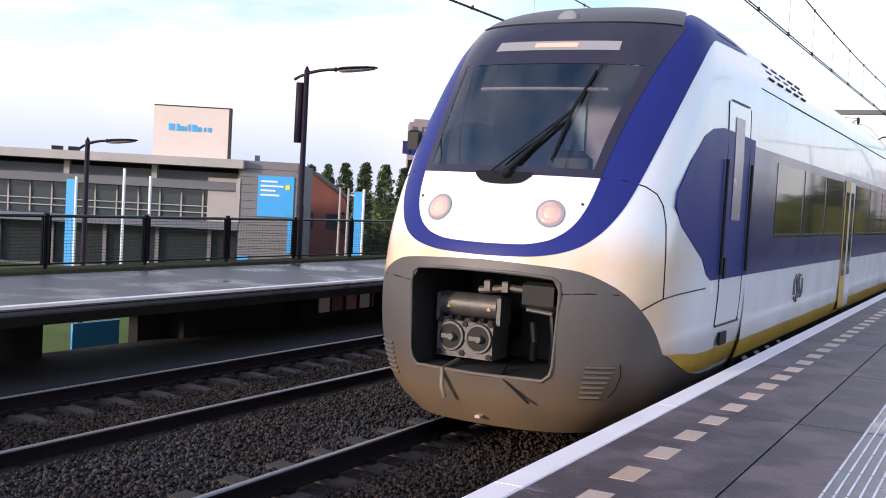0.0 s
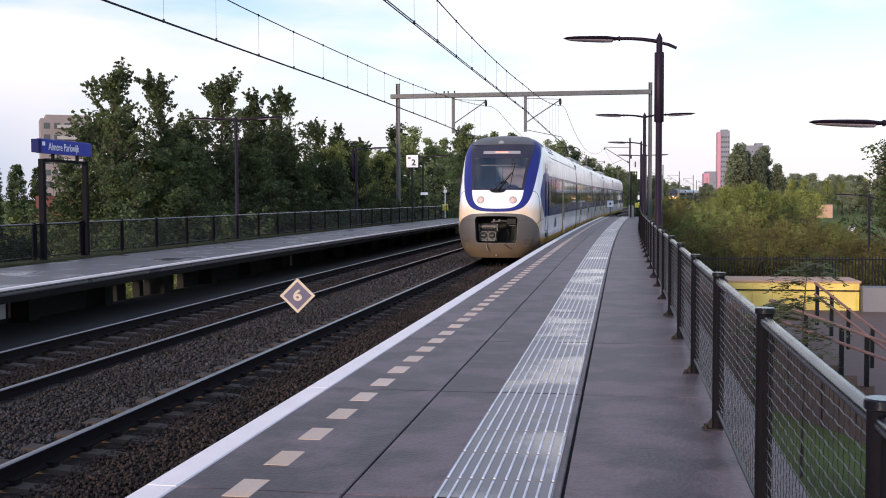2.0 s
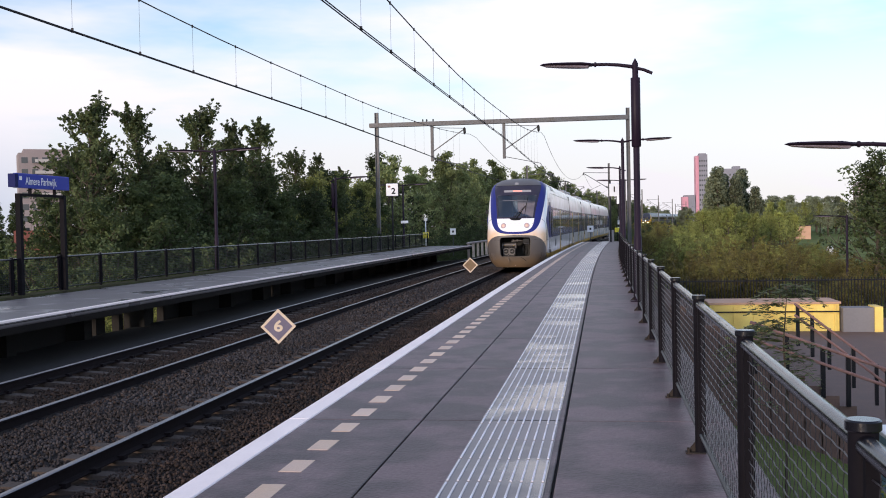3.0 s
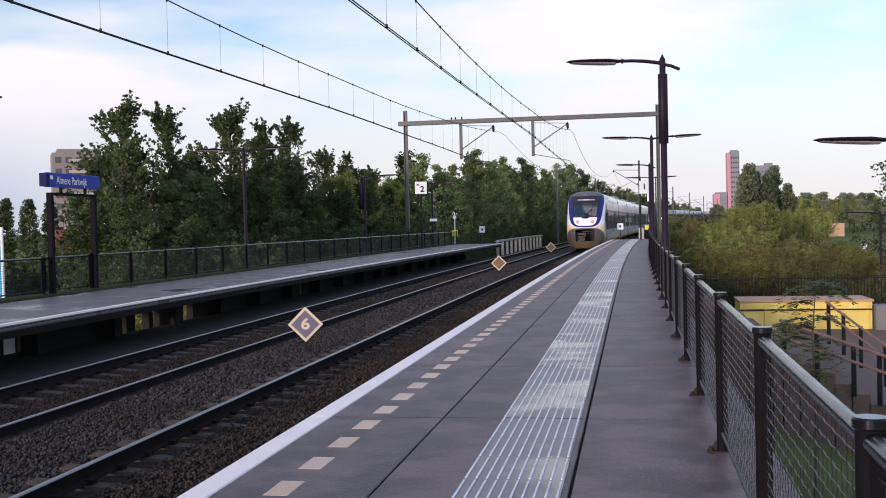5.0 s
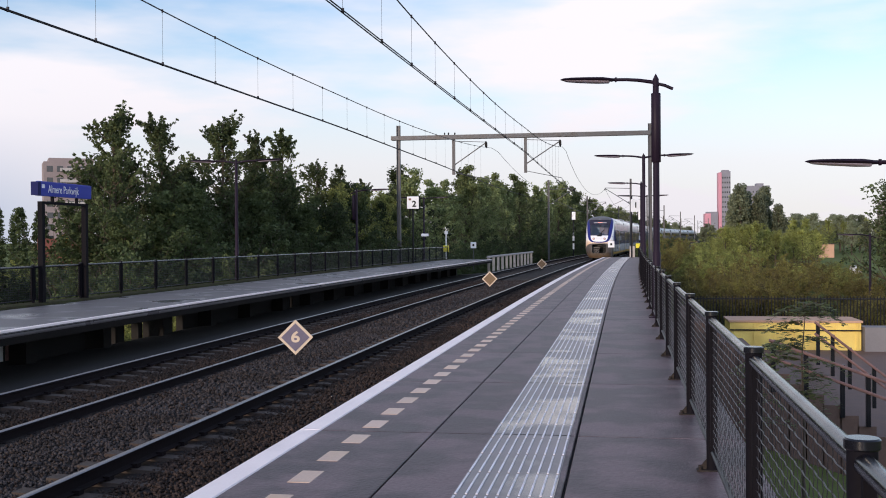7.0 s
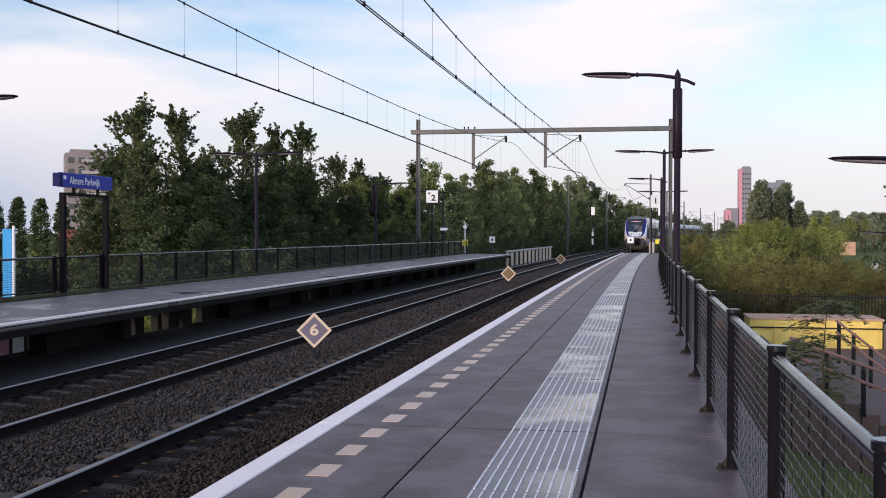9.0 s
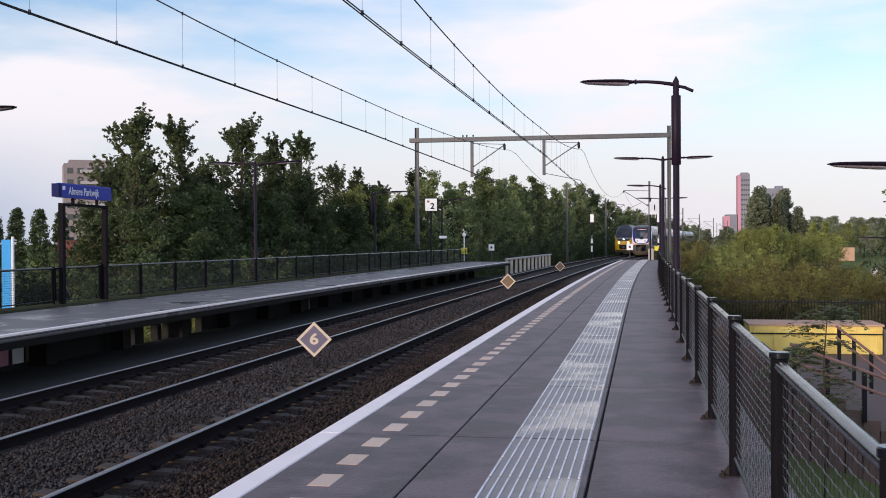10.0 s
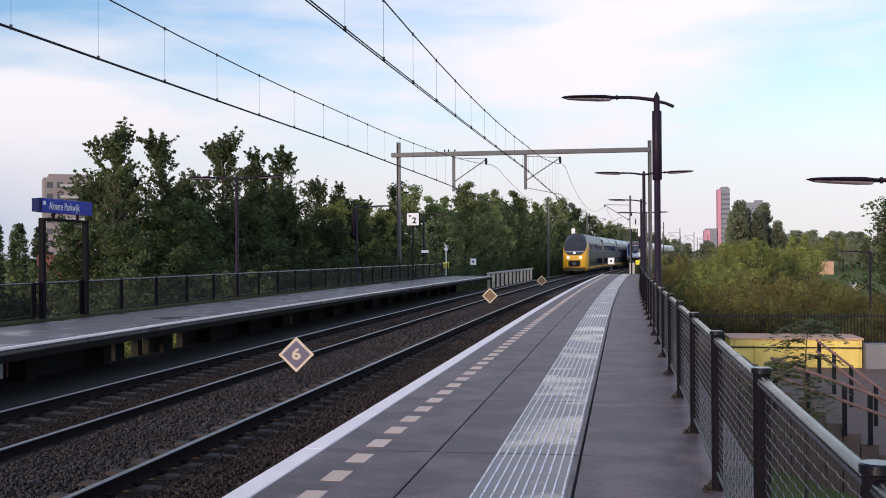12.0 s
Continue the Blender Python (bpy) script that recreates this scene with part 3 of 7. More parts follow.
def build_track(name, mid):
    t = thing(name, "railway track with rusty rails on concrete sleepers", "railway track", group="tracks", kind="structure")
    for sx, top in ((-0.75, RAIL_HIGH), (0.75, RAIL_LOW)):
        x = mid + sx
        ys = ys_between(-12, 600, 6)
        outline = [(-0.07, -0.16), (0.07, -0.16), (0.07, -0.148), (0.012, -0.13), (0.012, -0.045), (0.034, -0.035), (0.034, -0.012), (-0.034, -0.012), (-0.034, -0.035), (-0.012, -0.045), (-0.012, -0.13), (-0.07, -0.148)]
        r = part("rail", Geo().sweep([(x + a, top + b) for a, b in outline], ys), M_RAIL, t)
        head = [(-0.033, -0.0125), (0.033, -0.0125), (0.028, -0.003), (0.015, 0.0), (-0.015, 0.0), (-0.028, -0.003)]
        part("rail_head", Geo().sweep([(x + a, top + b) for a, b in head], ys), M_RAILTOP, r, "bright worn running surface")
    g = Geo()
    g.v = [(-1.28, -0.13, -0.22), (1.28, -0.13, -0.22), (1.28, 0.13, -0.22), (-1.28, 0.13, -0.22), (-1.28, -0.10, -0.02), (-0.45, -0.09, -0.02), (0.45, -0.09, -0.06), (1.28, -0.10, -0.02),
           (1.28, 0.10, -0.02), (0.45, 0.09, -0.06), (-0.45, 0.09, -0.02), (-1.28, 0.10, -0.02)]
    g.f = [(0, 3, 2, 1), (4, 5, 10, 11), (5, 6, 9, 10), (6, 7, 8, 9), (0, 1, 7, 6, 5, 4), (2, 3, 11, 10, 9, 8), (1, 2, 8, 7), (3, 0, 4, 11)]
    lean = math.degrees(math.atan((RAIL_HIGH - RAIL_LOW) / 1.5))
    zc = (RAIL_LOW + RAIL_HIGH) / 2 - 0.15
    me = g.mesh("sleeper", M_SLEEPER)
    far = Geo()
    for i in range(330):
        y = -11.2 + 0.6 * i
        if i < 132:
            part("sleeper", me, M_SLEEPER, t, at=pose(mid + bend(y), y, zc, 0, lean, -heading(y)))
        else:
            far.box((mid + bend(y) - 1.28, y - 0.12, zc - 0.2), (mid + bend(y) + 1.28, y + 0.12, zc - 0.015))
    tagged(part("far_sleepers", far, M_SLEEPER, t), kind="stuff")
    clips = Geo()
    for i in range(100):
        y = -4.0 + 0.6 * i
        for sx, top in ((-0.75, RAIL_HIGH), (0.75, RAIL_LOW)):
            for s in (-1, 1):
                clips.box((mid + bend(y) + sx + s * 0.075 - 0.035, y - 0.05, top - 0.17), (mid + bend(y) + sx + s * 0.075 + 0.035, y + 0.05, top - 0.125))
    tagged(part("rail_clips", clips, M_RAIL, t), kind="stuff")


# ---- platforms ----
SLAB = 2.9      # length of a platform slab
SEAM_A, SEAM_B = -1.427, -0.343
STRIP = (-0.955, -0.404)


def build_platform():
    t = thing("platform", "wet dark concrete station platform with a white edge line", "platform", kind="structure")
    first = 8.03 - SLAB * 7
    n_all = int((PLATFORM_END - first) / SLAB)
    cols = ((EDGE + 0.175, SEAM_A - 0.006), (SEAM_A + 0.006, SEAM_B - 0.009), (SEAM_B + 0.009, 0.86))
    for ci, (x0, x1) in enumerate(cols):
        me = Geo().slab((x0, 0.004, -0.22), (x1, SLAB - 0.004, 0.0), 0.006).mesh("slab", M_SLAB)
        for i in range(n_all):
            y = first + i * SLAB
            part("slab", me, M_SLAB, t, at=pose(bend(y), y, 0, 0, 0, -heading(y + SLAB / 2)))
    me = Geo().slab((EDGE, 0.0, -0.20), (EDGE + 0.171, SLAB, 0.004), 0.008).mesh("edge_line", M_WHITE_LINE)
    for i in range(n_all):
        y = first + i * SLAB
        part("edge_line", me, M_WHITE_LINE, t, "worn white painted edge line", at=pose(bend(y), y, 0, 0, 0, -heading(y + SLAB / 2)))
    ys = ys_between(first, PLATFORM_END, 5)
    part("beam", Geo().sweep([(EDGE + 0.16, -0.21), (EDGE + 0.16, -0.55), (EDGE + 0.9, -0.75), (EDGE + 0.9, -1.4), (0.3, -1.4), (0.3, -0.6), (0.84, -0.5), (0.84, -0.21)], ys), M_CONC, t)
    part("bedding", Geo().sweep([(EDGE + 0.18, -0.19), (0.85, -0.19), (0.85, -0.03), (EDGE + 0.18, -0.03)], ys), M_JOINT, t)
    # blocks along the edge, laid as tiles
    me = Geo().slab((-0.072, -0.165, -0.02), (0.072, 0.165, 0.003), 0.003).mesh("tile", M_TILE)
    y = 5.80 - 0.638 * 18
    while y < PLATFORM_END - 1:
        part("tile", me, M_TILE, t, at=pose(-1.945 + bend(y), y, 0, 0, 0, -heading(y)))
        y += 0.638
    # guide strip of raised ribs
    gs = part("guide_strip", Geo().sweep([(STRIP[0] - 0.015, -0.01), (STRIP[1] + 0.015, -0.01), (STRIP[1] + 0.015, 0.003), (STRIP[0] - 0.015, 0.003)], ys), M_SLAB_STRIP, t, "grey guide strip with raised white ribs")
    me = Geo().slab((-0.0062, -0.272, 0.0), (0.0062, 0.272, 0.006), 0.001).mesh("rib", M_RIB)
    far = Geo()
    pitch = (STRIP[1] - STRIP[0]) / 9
    y = 8.167 - 0.595 * 24
    while y < PLATFORM_END - 2:
        for k in range(10):
            x = STRIP[0] + pitch * k
            if 4.0 < y < 21.0:
                part("rib", me, M_RIB, gs, at=pose(x + bend(y), y, 0.003))
            else:
                far.slab((x + bend(y) - 0.0062, y - 0.272, 0.003), (x + bend(y) + 0.0062, y + 0.272, 0.009), 0.001)
        y += 0.595
    for i in range(n_all):
        y = first + i * SLAB
        part("joint", Geo().box((STRIP[0] - 0.02 + bend(y), y - 0.008, 0.0), (STRIP[1] + 0.02 + bend(y), y + 0.008, 0.0045)), M_JOINT, gs, "dark joint across the strip")
    tagged(part("far_ribs", far, M_RIB, gs), kind="stuff")


def build_platform_far():
    t = thing("platform_opposite", "pale wet concrete platform slab on concrete supports", "platform", kind="structure")
    y0 = -14.0
    ys = ys_between(y0, PLATFORM_FAR_END, 4)
    part("deck", Geo().sweep([(EDGE_FAR, -0.02), (EDGE_FAR, -0.10), (EDGE_FAR - 0.05, -0.22), (-13.9, -0.36), (-13.9, 0.0), (EDGE_FAR - 0.12, 0.0), (EDGE_FAR - 0.12, -0.02)], ys), M_SLAB_FAR, t)
    part("edge_line", Geo().sweep([(EDGE_FAR - 0.12, -0.03), (EDGE_FAR + 0.004, -0.03), (EDGE_FAR + 0.004, 0.004), (EDGE_FAR - 0.12, 0.004)], ys), M_WHITE_LINE, t, "worn white painted edge line")
    part("fascia", Geo().sweep([(EDGE_FAR - 0.03, -0.05), (EDGE_FAR + 0.002, -0.05), (EDGE_FAR - 0.03, -0.25), (EDGE_FAR - 0.08, -0.25)], ys), M_CONC, t, "near-black concrete fascia")
    part("kerb", Geo().sweep([(-13.75, 0.0), (-13.2, 0.0), (-13.22, 0.05), (-13.73, 0.06)], ys), M_MOSS, t, "strip of moss and weeds along the fence")
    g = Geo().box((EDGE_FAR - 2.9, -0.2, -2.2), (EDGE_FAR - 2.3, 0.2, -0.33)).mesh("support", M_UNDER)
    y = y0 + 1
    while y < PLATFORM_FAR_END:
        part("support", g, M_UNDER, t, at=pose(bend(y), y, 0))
        y += 3.4
    # Dark sheets added for the unlit void; gaps fit bright flecks in view
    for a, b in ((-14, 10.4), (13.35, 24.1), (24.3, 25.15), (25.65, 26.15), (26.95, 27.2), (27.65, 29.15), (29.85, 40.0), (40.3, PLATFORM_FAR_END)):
        part("shade_backing", Geo().sweep([(-13.0, -2.4), (-12.8, -2.4), (-12.8, -0.362), (-13.0, -0.362)], ys_between(a, b, 6)), M_UNDER, t, "dark sheet standing in for the shade under the platform")
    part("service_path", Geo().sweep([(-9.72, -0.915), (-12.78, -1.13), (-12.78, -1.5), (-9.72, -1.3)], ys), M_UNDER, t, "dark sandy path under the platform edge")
    for i, y in enumerate((18.6, 19.1, 19.65, 20.2, 20.7, 21.15)):
        part("mural", Geo().box((-12.80, y, -1.02), (-12.785, y + 0.40, -0.62 + 0.05 * (i % 2))), (M_SIGNWHITE, M_RUSTRAIL, M_PINKFACADE)[i % 3], t, "faded red and white painted patch")
    b = thing("hoarding", "blue hoarding behind the opposite platform", "hoarding", pose(-14.3, 13.9, -2.25, 0, 0, 90))
    part("board", Geo().slab((-0.55, -0.02, 0.35), (0.55, 0.02, 1.25), 0.005), M_POSTER, b)
    for x in (-0.45, 0.45):
        part("post", Geo().box((x - 0.03, 0.021, 0.0), (x + 0.03, 0.08, 1.25)), M_FENCE, b)


# ---- fences ----
def mesh_wires(g, y0, y1, z0, z1, x, pitch, r):
    """Crimped wires woven in a rectangle of the y-z plane."""
    n = int((y1 - y0) / pitch)
    for i in range(1, n):
        y = y0 + (y1 - y0) * i / n
        g.tube([(x + r * 0.6 * (-1) ** (i + j + 1), y + 0.0015 * (-1) ** (i + j), z0 + (z1 - z0) * j / 24) for j in range(25)], r * 0.8, 3, False)
    k = int((z1 - z0) / (pitch * 0.62))
    for j in range(1, k):
        z = z0 + (z1 - z0) * j / k
        g.tube([(x + r * 0.6 * (-1) ** (i + j), y0 + (y1 - y0) * i / n, z + 0.0009 * (-1) ** (i + j)) for i in range(n + 1)], r * 1.1, 4, False)


def build_fence_panel(length, height, pitch, wire):
    t = thing("fence_panel", "dark painted steel fence panel with wire mesh infill", "fence")
    part("top_rail", Geo().tube([(0, 0.034, height - 0.042), (0, length - 0.034, height - 0.042)], 0.026, 16), M_HANDRAIL, t, "round steel handrail", smooth=True)
    part("bottom_rail", Geo().tube([(0, 0.05, 0.13), (0, length - 0.05, 0.13)], 0.016, 8), M_FENCE, t, smooth=True)
    for y in (0.075, length - 0.075):
        part("stile", Geo().box((-0.016, y - 0.012, 0.13), (0.016, y + 0.012, height - 0.05)), M_POST, t)
    g = Geo()
    mesh_wires(g, 0.075, length - 0.075, 0.13, height - 0.06, 0, pitch, wire)
    part("wire_mesh", g, M_MESH, t, "woven wire mesh")
    p = part("post", Geo().tube([(0, 0, 0.0), (0, 0, height - 0.012)], 0.035, 16), M_POST, t, smooth=True)
    part("cap", Geo().tube([(0, 0, height - 0.012), (0, 0, height - 0.008), (0, 0, height + 0.012), (0, 0, height + 0.016)], [0.038, 0.042, 0.042, 0.038], 20), M_HANDRAIL, p, "flat round post cap", smooth=True)
    part("foot_plate", Geo().slab((-0.095, -0.036, 0.0), (0.03, 0.036, 0.010), 0.003), M_RUST, p, "rusty bolted foot plate")
    g = Geo()
    for y in (-0.045, 0.045):
        g.tube([(-0.075, y * 0.55, 0.008), (-0.075, y * 0.55, 0.030)], 0.009, 6)
    g.prism([(-0.085, 0.011), (-0.03, 0.011), (-0.03, 0.08)], -0.006, 0.006)
    part("bolt", g, M_RUST, p)
    return t


def build_fences():
    pitch = 2.2
    first = build_fence_panel(pitch, 0.988, 0.075, 0.0024)
    first["group"] = "fence along the near platform"
    ys = [2.62 + pitch * i for i in range(-6, 1)] + [4.73, 6.95, 9.14] + [9.14 + 2.24 * i for i in range(1, 35)]
    for i, y in enumerate(ys):
        span = (ys[i + 1] - y if i + 1 < len(ys) else pitch) / pitch
        m = pose(FENCE + bend(y), y, 0, 0, 0, -heading(y + 1)) @ Matrix.Diagonal((1, span, 1, 1))
        if i == 0:
            at_first = m
        else:
            copy_thing(first, m)
    first.matrix_basis = at_first
    first = build_fence_panel(pitch, 0.93, 0.085, 0.0028)
    first["group"] = "fence along the opposite platform"
    ys = [27.4 + pitch * i for i in range(-13, 23)]
    for i, y in enumerate(ys):
        m = pose(FENCE_FAR + bend(y + 2.2), y + 2.2, 0, 0, 0, 180 - heading(y + 1))
        if i == 0:
            first.matrix_basis = m
        else:
            copy_thing(first, m)


# ---- lamp posts ----
def lamp_head(t, sx, reach, z):
    """A slightly arched arm with a flat lantern, towards sx; z: the pole's tip."""
    pts = [(sx * reach * f, 0, z + d) for f, d in ((0.0, -0.165), (0.08, -0.140), (0.18, -0.112), (0.30, -0.094), (0.45, -0.088))]
    a = part("arm", Geo().tube(pts, [0.036, 0.034, 0.032, 0.030, 0.030], 10), M_POLE, t, smooth=True)
    part("collar", Geo().tube([(sx * reach * 0.405, 0, z - 0.090), (sx * reach * 0.425, 0, z - 0.090)], 0.046, 12), M_POLE, a, smooth=True)

    def shell(stations):
        """A pod through stations: reach, half width, upper and lower edge."""
        rows = []
        for f, wide, top, low in stations:
            mid = (top + low) / 2
            rows.append([(sx * reach * f, wide * c, z + mid + (top - mid) * k) for c, k in ((-1, 0), (-0.82, 0.75), (-0.35, 1), (0.35, 1), (0.82, 0.75), (1, 0), (0.8, -0.85), (0.35, -1), (-0.35, -1), (-0.8, -0.85), (-1, 0))])
        return Geo().grid(rows)

    part("lantern", shell(((0.43, 0.03, -0.075, -0.11), (0.455, 0.10, -0.062, -0.118), (0.55, 0.145, -0.040, -0.112), (0.72, 0.155, -0.034, -0.098), (0.88, 0.145, -0.034, -0.086), (0.965, 0.10, -0.040, -0.080), (1.0, 0.015, -0.056, -0.066))), M_POLE, a, "flat plum lantern hood", smooth=True)
    part("lens", shell(((0.47, 0.03, -0.100, -0.112), (0.49, 0.095, -0.098, -0.150), (0.60, 0.118, -0.092, -0.148), (0.80, 0.118, -0.082, -0.124), (0.93, 0.09, -0.076, -0.102), (0.965, 0.03, -0.074, -0.086))), M_LENS, a, "clear lamp lens", smooth=True)


def build_lamp(double=False, box=False, flip=1, height=4.49, reach=1.75, aside=0.0):
    t = thing("platform_lamp", "plum-coloured steel platform lamp with a flat lantern" + (" on both sides" if double else " and a loudspeaker box" if box else ""), "street lamp", group="lamps on the platforms")
    part("pole", Geo().tube([(0, 0, 0), (0, 0, 1.2), (0, 0, 1.22), (0, 0, height - 0.10), (0, 0, height)], [0.075, 0.075, 0.062, 0.056, 0.004], 14), M_POLE, t, smooth=True)
    part("base_plate", Geo().slab((-0.15, -0.15, 0), (0.15, 0.15, 0.02), 0.005), M_POLE, t)
    lamp_head(t, -flip, reach, height)
    if double:
        lamp_head(t, flip, reach, height)
    else:
        part("stub", Geo().tube([(0, 0, height - 0.18), (flip * 0.16, 0, height - 0.22), (flip * 0.31, 0, height - 0.29)], 0.03, 8), M_POLE, t, smooth=True)
    if box:
        part("loudspeaker", Geo().tube([(aside, 0, height - 1.63), (aside, 0, height - 1.62), (aside, 0, height - 0.37), (aside, 0, height - 0.36)], [0.08, 0.088, 0.088, 0.08], 14), M_POLE, t, "long plum loudspeaker column", smooth=True)
    return t


def build_lamps():
    single = build_lamp(box=True)
    single.matrix_basis = pose(0.606, 20.2, 0)
    both = build_lamp(double=True)
    both.matrix_basis = pose(0.724, 39.0, 0)
    plain = build_lamp()
    plain.matrix_basis = pose(0.93, 57.5, -0.04)
    copy_thing(both, pose(1.35, 76.0, 0))
    far = build_lamp(box=True, flip=-1, height=4.15, aside=-0.15)
    far.matrix_basis = pose(-13.52, 18.8, 0)
    far2 = build_lamp(double=True, height=4.4)
    far2.matrix_basis = pose(-13.6, 36.6, 0)
    copy_thing(far, pose(-13.7, 54.5, 0))
    copy_thing(far2, pose(-13.4, 72.0, 0))
    # lamps below the platforms, standing on the ground
    low = tagged(build_lamp(height=5.71, flip=1), "plum street lamp on the ground beside the stairs", group="street lamps")
    low.matrix_basis = pose(4.33, 16.1, GROUND + 0.1)
    copy_thing(low, pose(-19.56, 18.58, GROUND + 0.0) @ pose(0, 0, 0, 0, 0, 173))
    copy_thing(low, pose(12.9, 60.0, GROUND - 0.85))


# ---- overhead line ----
def build_portal():
    t = thing("portal_frame", "grey steel catenary portal spanning both tracks", "catenary portal")
    y, zt = 66.5, 8.85
    xl, xr = -13.97, 1.61
    for x, zz, bot in ((xl, 8.65, -1.6), (xr, 8.42, -2.2)):
        g = Geo()
        for s in (-1, 1):
            g.box((x + s * 0.10 - 0.015, y - 0.11, bot), (x + s * 0.10 + 0.015, y + 0.11, zz))
        g.box((x - 0.085, y - 0.01, bot), (x + 0.085, y + 0.01, zz))
        part("mast", g, M_POLEGREY, t)
    zb = 7.72
    section = [(-0.19, 0.0), (-0.10, 0.0), (-0.10, 0.03), (0.10, 0.03), (0.10, 0.0), (0.19, 0.0), (0.19, 0.26), (0.10, 0.26), (0.10, 0.23), (-0.10, 0.23), (-0.10, 0.26), (-0.19, 0.26)]
    g = Geo()
    g.grid([[(x, y + a, zb + b) for a, b in section + section[:1]] for x in (xl - 0.45, xr + 0.05)])
    part("beam", g, M_POLEGREY, t, "double-channel steel beam")
    for xd, zd, xa in ((-10.45, 5.50, -8.42), (-5.95, 5.55, -3.83)):
        g = Geo().box((xd - 0.09, y - 0.09, zd), (xd + 0.09, y + 0.09, zb))
        d = part("drop_post", g, M_POLEGREY, t)
        part("stay", Geo().tube([(xd, y, 6.08), (xa, y, 7.46)], 0.035, 6), M_POLEGREY, d)
        part("tie", Geo().tube([(xd, y, zb - 0.12), (xa, y, 7.5)], 0.02, 6), M_POLEGREY, d)
        part("insulator", Geo().tube([(xa, y, 7.56), (xa + 0.01, y, 7.48), (xa + 0.02, y, 7.24), (xa + 0.02, y, 7.12)], [0.03, 0.085, 0.085, 0.03], 8), M_BLACK, d)
        part("register_arm", Geo().tube([(xd, y, zd + 0.12), (xa + 0.1, y, 5.2), (xa + 0.4, y, 4.72)], 0.02, 6), M_POLEGREY, d)
    for i, x in enumerate((-11.0, -10.75, -10.35)):
        g = Geo()
        g.tube([(x, y - 0.15, zb + 0.26), (x, y - 0.13, zb + 0.36), (x, y - 0.12, zb + 0.42)], [0.03, 0.055, 0.012], 6)
        part("perch_bird", g, M_BLACK, t, "dark bird sitting on the beam")


def build_mast(side, y):
    """A mast with a cantilever for one track. side: -1 beyond the far track, 1 on this side."""
    t = thing("catenary_mast", "grey steel catenary mast with a cantilever arm", "catenary mast", group="catenary masts")
    g = Geo()
    g.box((-0.11, -0.11, -2.2), (-0.08, 0.11, 8.2)).box((0.08, -0.11, -2.2), (0.11, 0.11, 8.2)).box((-0.08, -0.01, -2.2), (0.08, 0.01, 8.2))
    part("mast", g, M_POLEGREY, t)
    d = -side
    part("top_tube", Geo().tube([(0, 0, 7.1), (d * 2.9, 0, 7.2)], 0.035, 6), M_POLEGREY, t)
    part("stay", Geo().tube([(0, 0, 5.3), (d * 2.9, 0, 7.15)], 0.04, 6), M_POLEGREY, t)
    part("register_arm", Geo().tube([(d * 0.9, 0, 5.75), (d * 2.4, 0, 5.1), (d * 3.1, 0, 4.72)], 0.025, 6), M_POLEGREY, t)
    part("insulator", Geo().tube([(d * 2.9, 0, 7.15), (d * 2.9, 0, 7.0), (d * 2.9, 0, 6.9)], [0.03, 0.08, 0.03], 8), M_BLACK, t)
    x = (-10.95 if side < 0 else -1.64) + bend(y)
    t.matrix_basis = pose(x, y, 0, 0, 0, -heading(y))


SUPPORTS = [-4.5, 66.5, 124.0, 172.0, 228.0, 285.0, 335.0, 385.0, 435.0]
ZIGZAG = {TRACK: ((-5, 0.3), (15, 0.37), (40, 0.6), (66.5, 0.25), (124, -0.2), (172, 0.2), (300, 0)),
          TRACK_FAR: ((-5, -0.6), (13, -0.5), (30, -0.02), (45, 0.0), (66.5, -0.3), (124, 0.2), (172, -0.2), (300, 0))}


def messenger_height(y, low, dip):
    """The messenger hangs between supports; in the first span it is lowest at dip."""
    for a, b in zip(SUPPORTS, SUPPORTS[1:]):
        if a <= y <= b:
            m = dip if a < 0 else (a + b) / 2
            return low + (7.1 - low) * ((y - m) / ((b if y > m else a) - m)) ** 2
    return 7.1


def build_wires():
    for mid, low, dip, y in ((TRACK, 5.49, 30.0, 2.8), (TRACK_FAR, 5.62, 26.5, 1.8)):
        t = thing("overhead_line", "dark copper contact and messenger wires with droppers", "overhead line", group="overhead lines")
        ys = ys_between(-4.5, 435.0, 3.0)
        zig = lambda y: float(np.interp(y, [a for a, _ in ZIGZAG[mid]], [b for _, b in ZIGZAG[mid]]))
        for s in (-0.025, 0.025):
            part("contact_wire", Geo().tube([(mid + bend(y) + s + zig(y), y, 4.72) for y in ys], 0.011, 5), M_WIRE, t)
        part("messenger_wire", Geo().tube([(mid + bend(y) + zig(y), y, messenger_height(y, low, dip)) for y in ys], 0.013, 5), M_WIRE, t)
        while y < 62:
            x = mid + bend(y) + zig(y)
            z = messenger_height(y, low, dip)
            d = part("dropper", Geo().tube([(x, y, 4.73), (x, y, z)], 0.0028, 4), M_WIRE, t)
            part("clamp", Geo().tube([(x, y, 4.70), (x, y, 4.77)], 0.022, 6), M_WIRE, d)
            part("upper_clamp", Geo().tube([(x, y, z - 0.03), (x, y, z + 0.03)], 0.018, 6), M_WIRE, d)
            y += 2.42


build_ground()
build_ballast()
build_track("track_1", TRACK)
build_track("track_2", TRACK_FAR)
build_platform()
build_platform_far()
build_fences()
build_lamps()
build_portal()
for _y in SUPPORTS[2:]:
    build_mast(-1, _y)
    build_mast(1, _y)
build_wires()


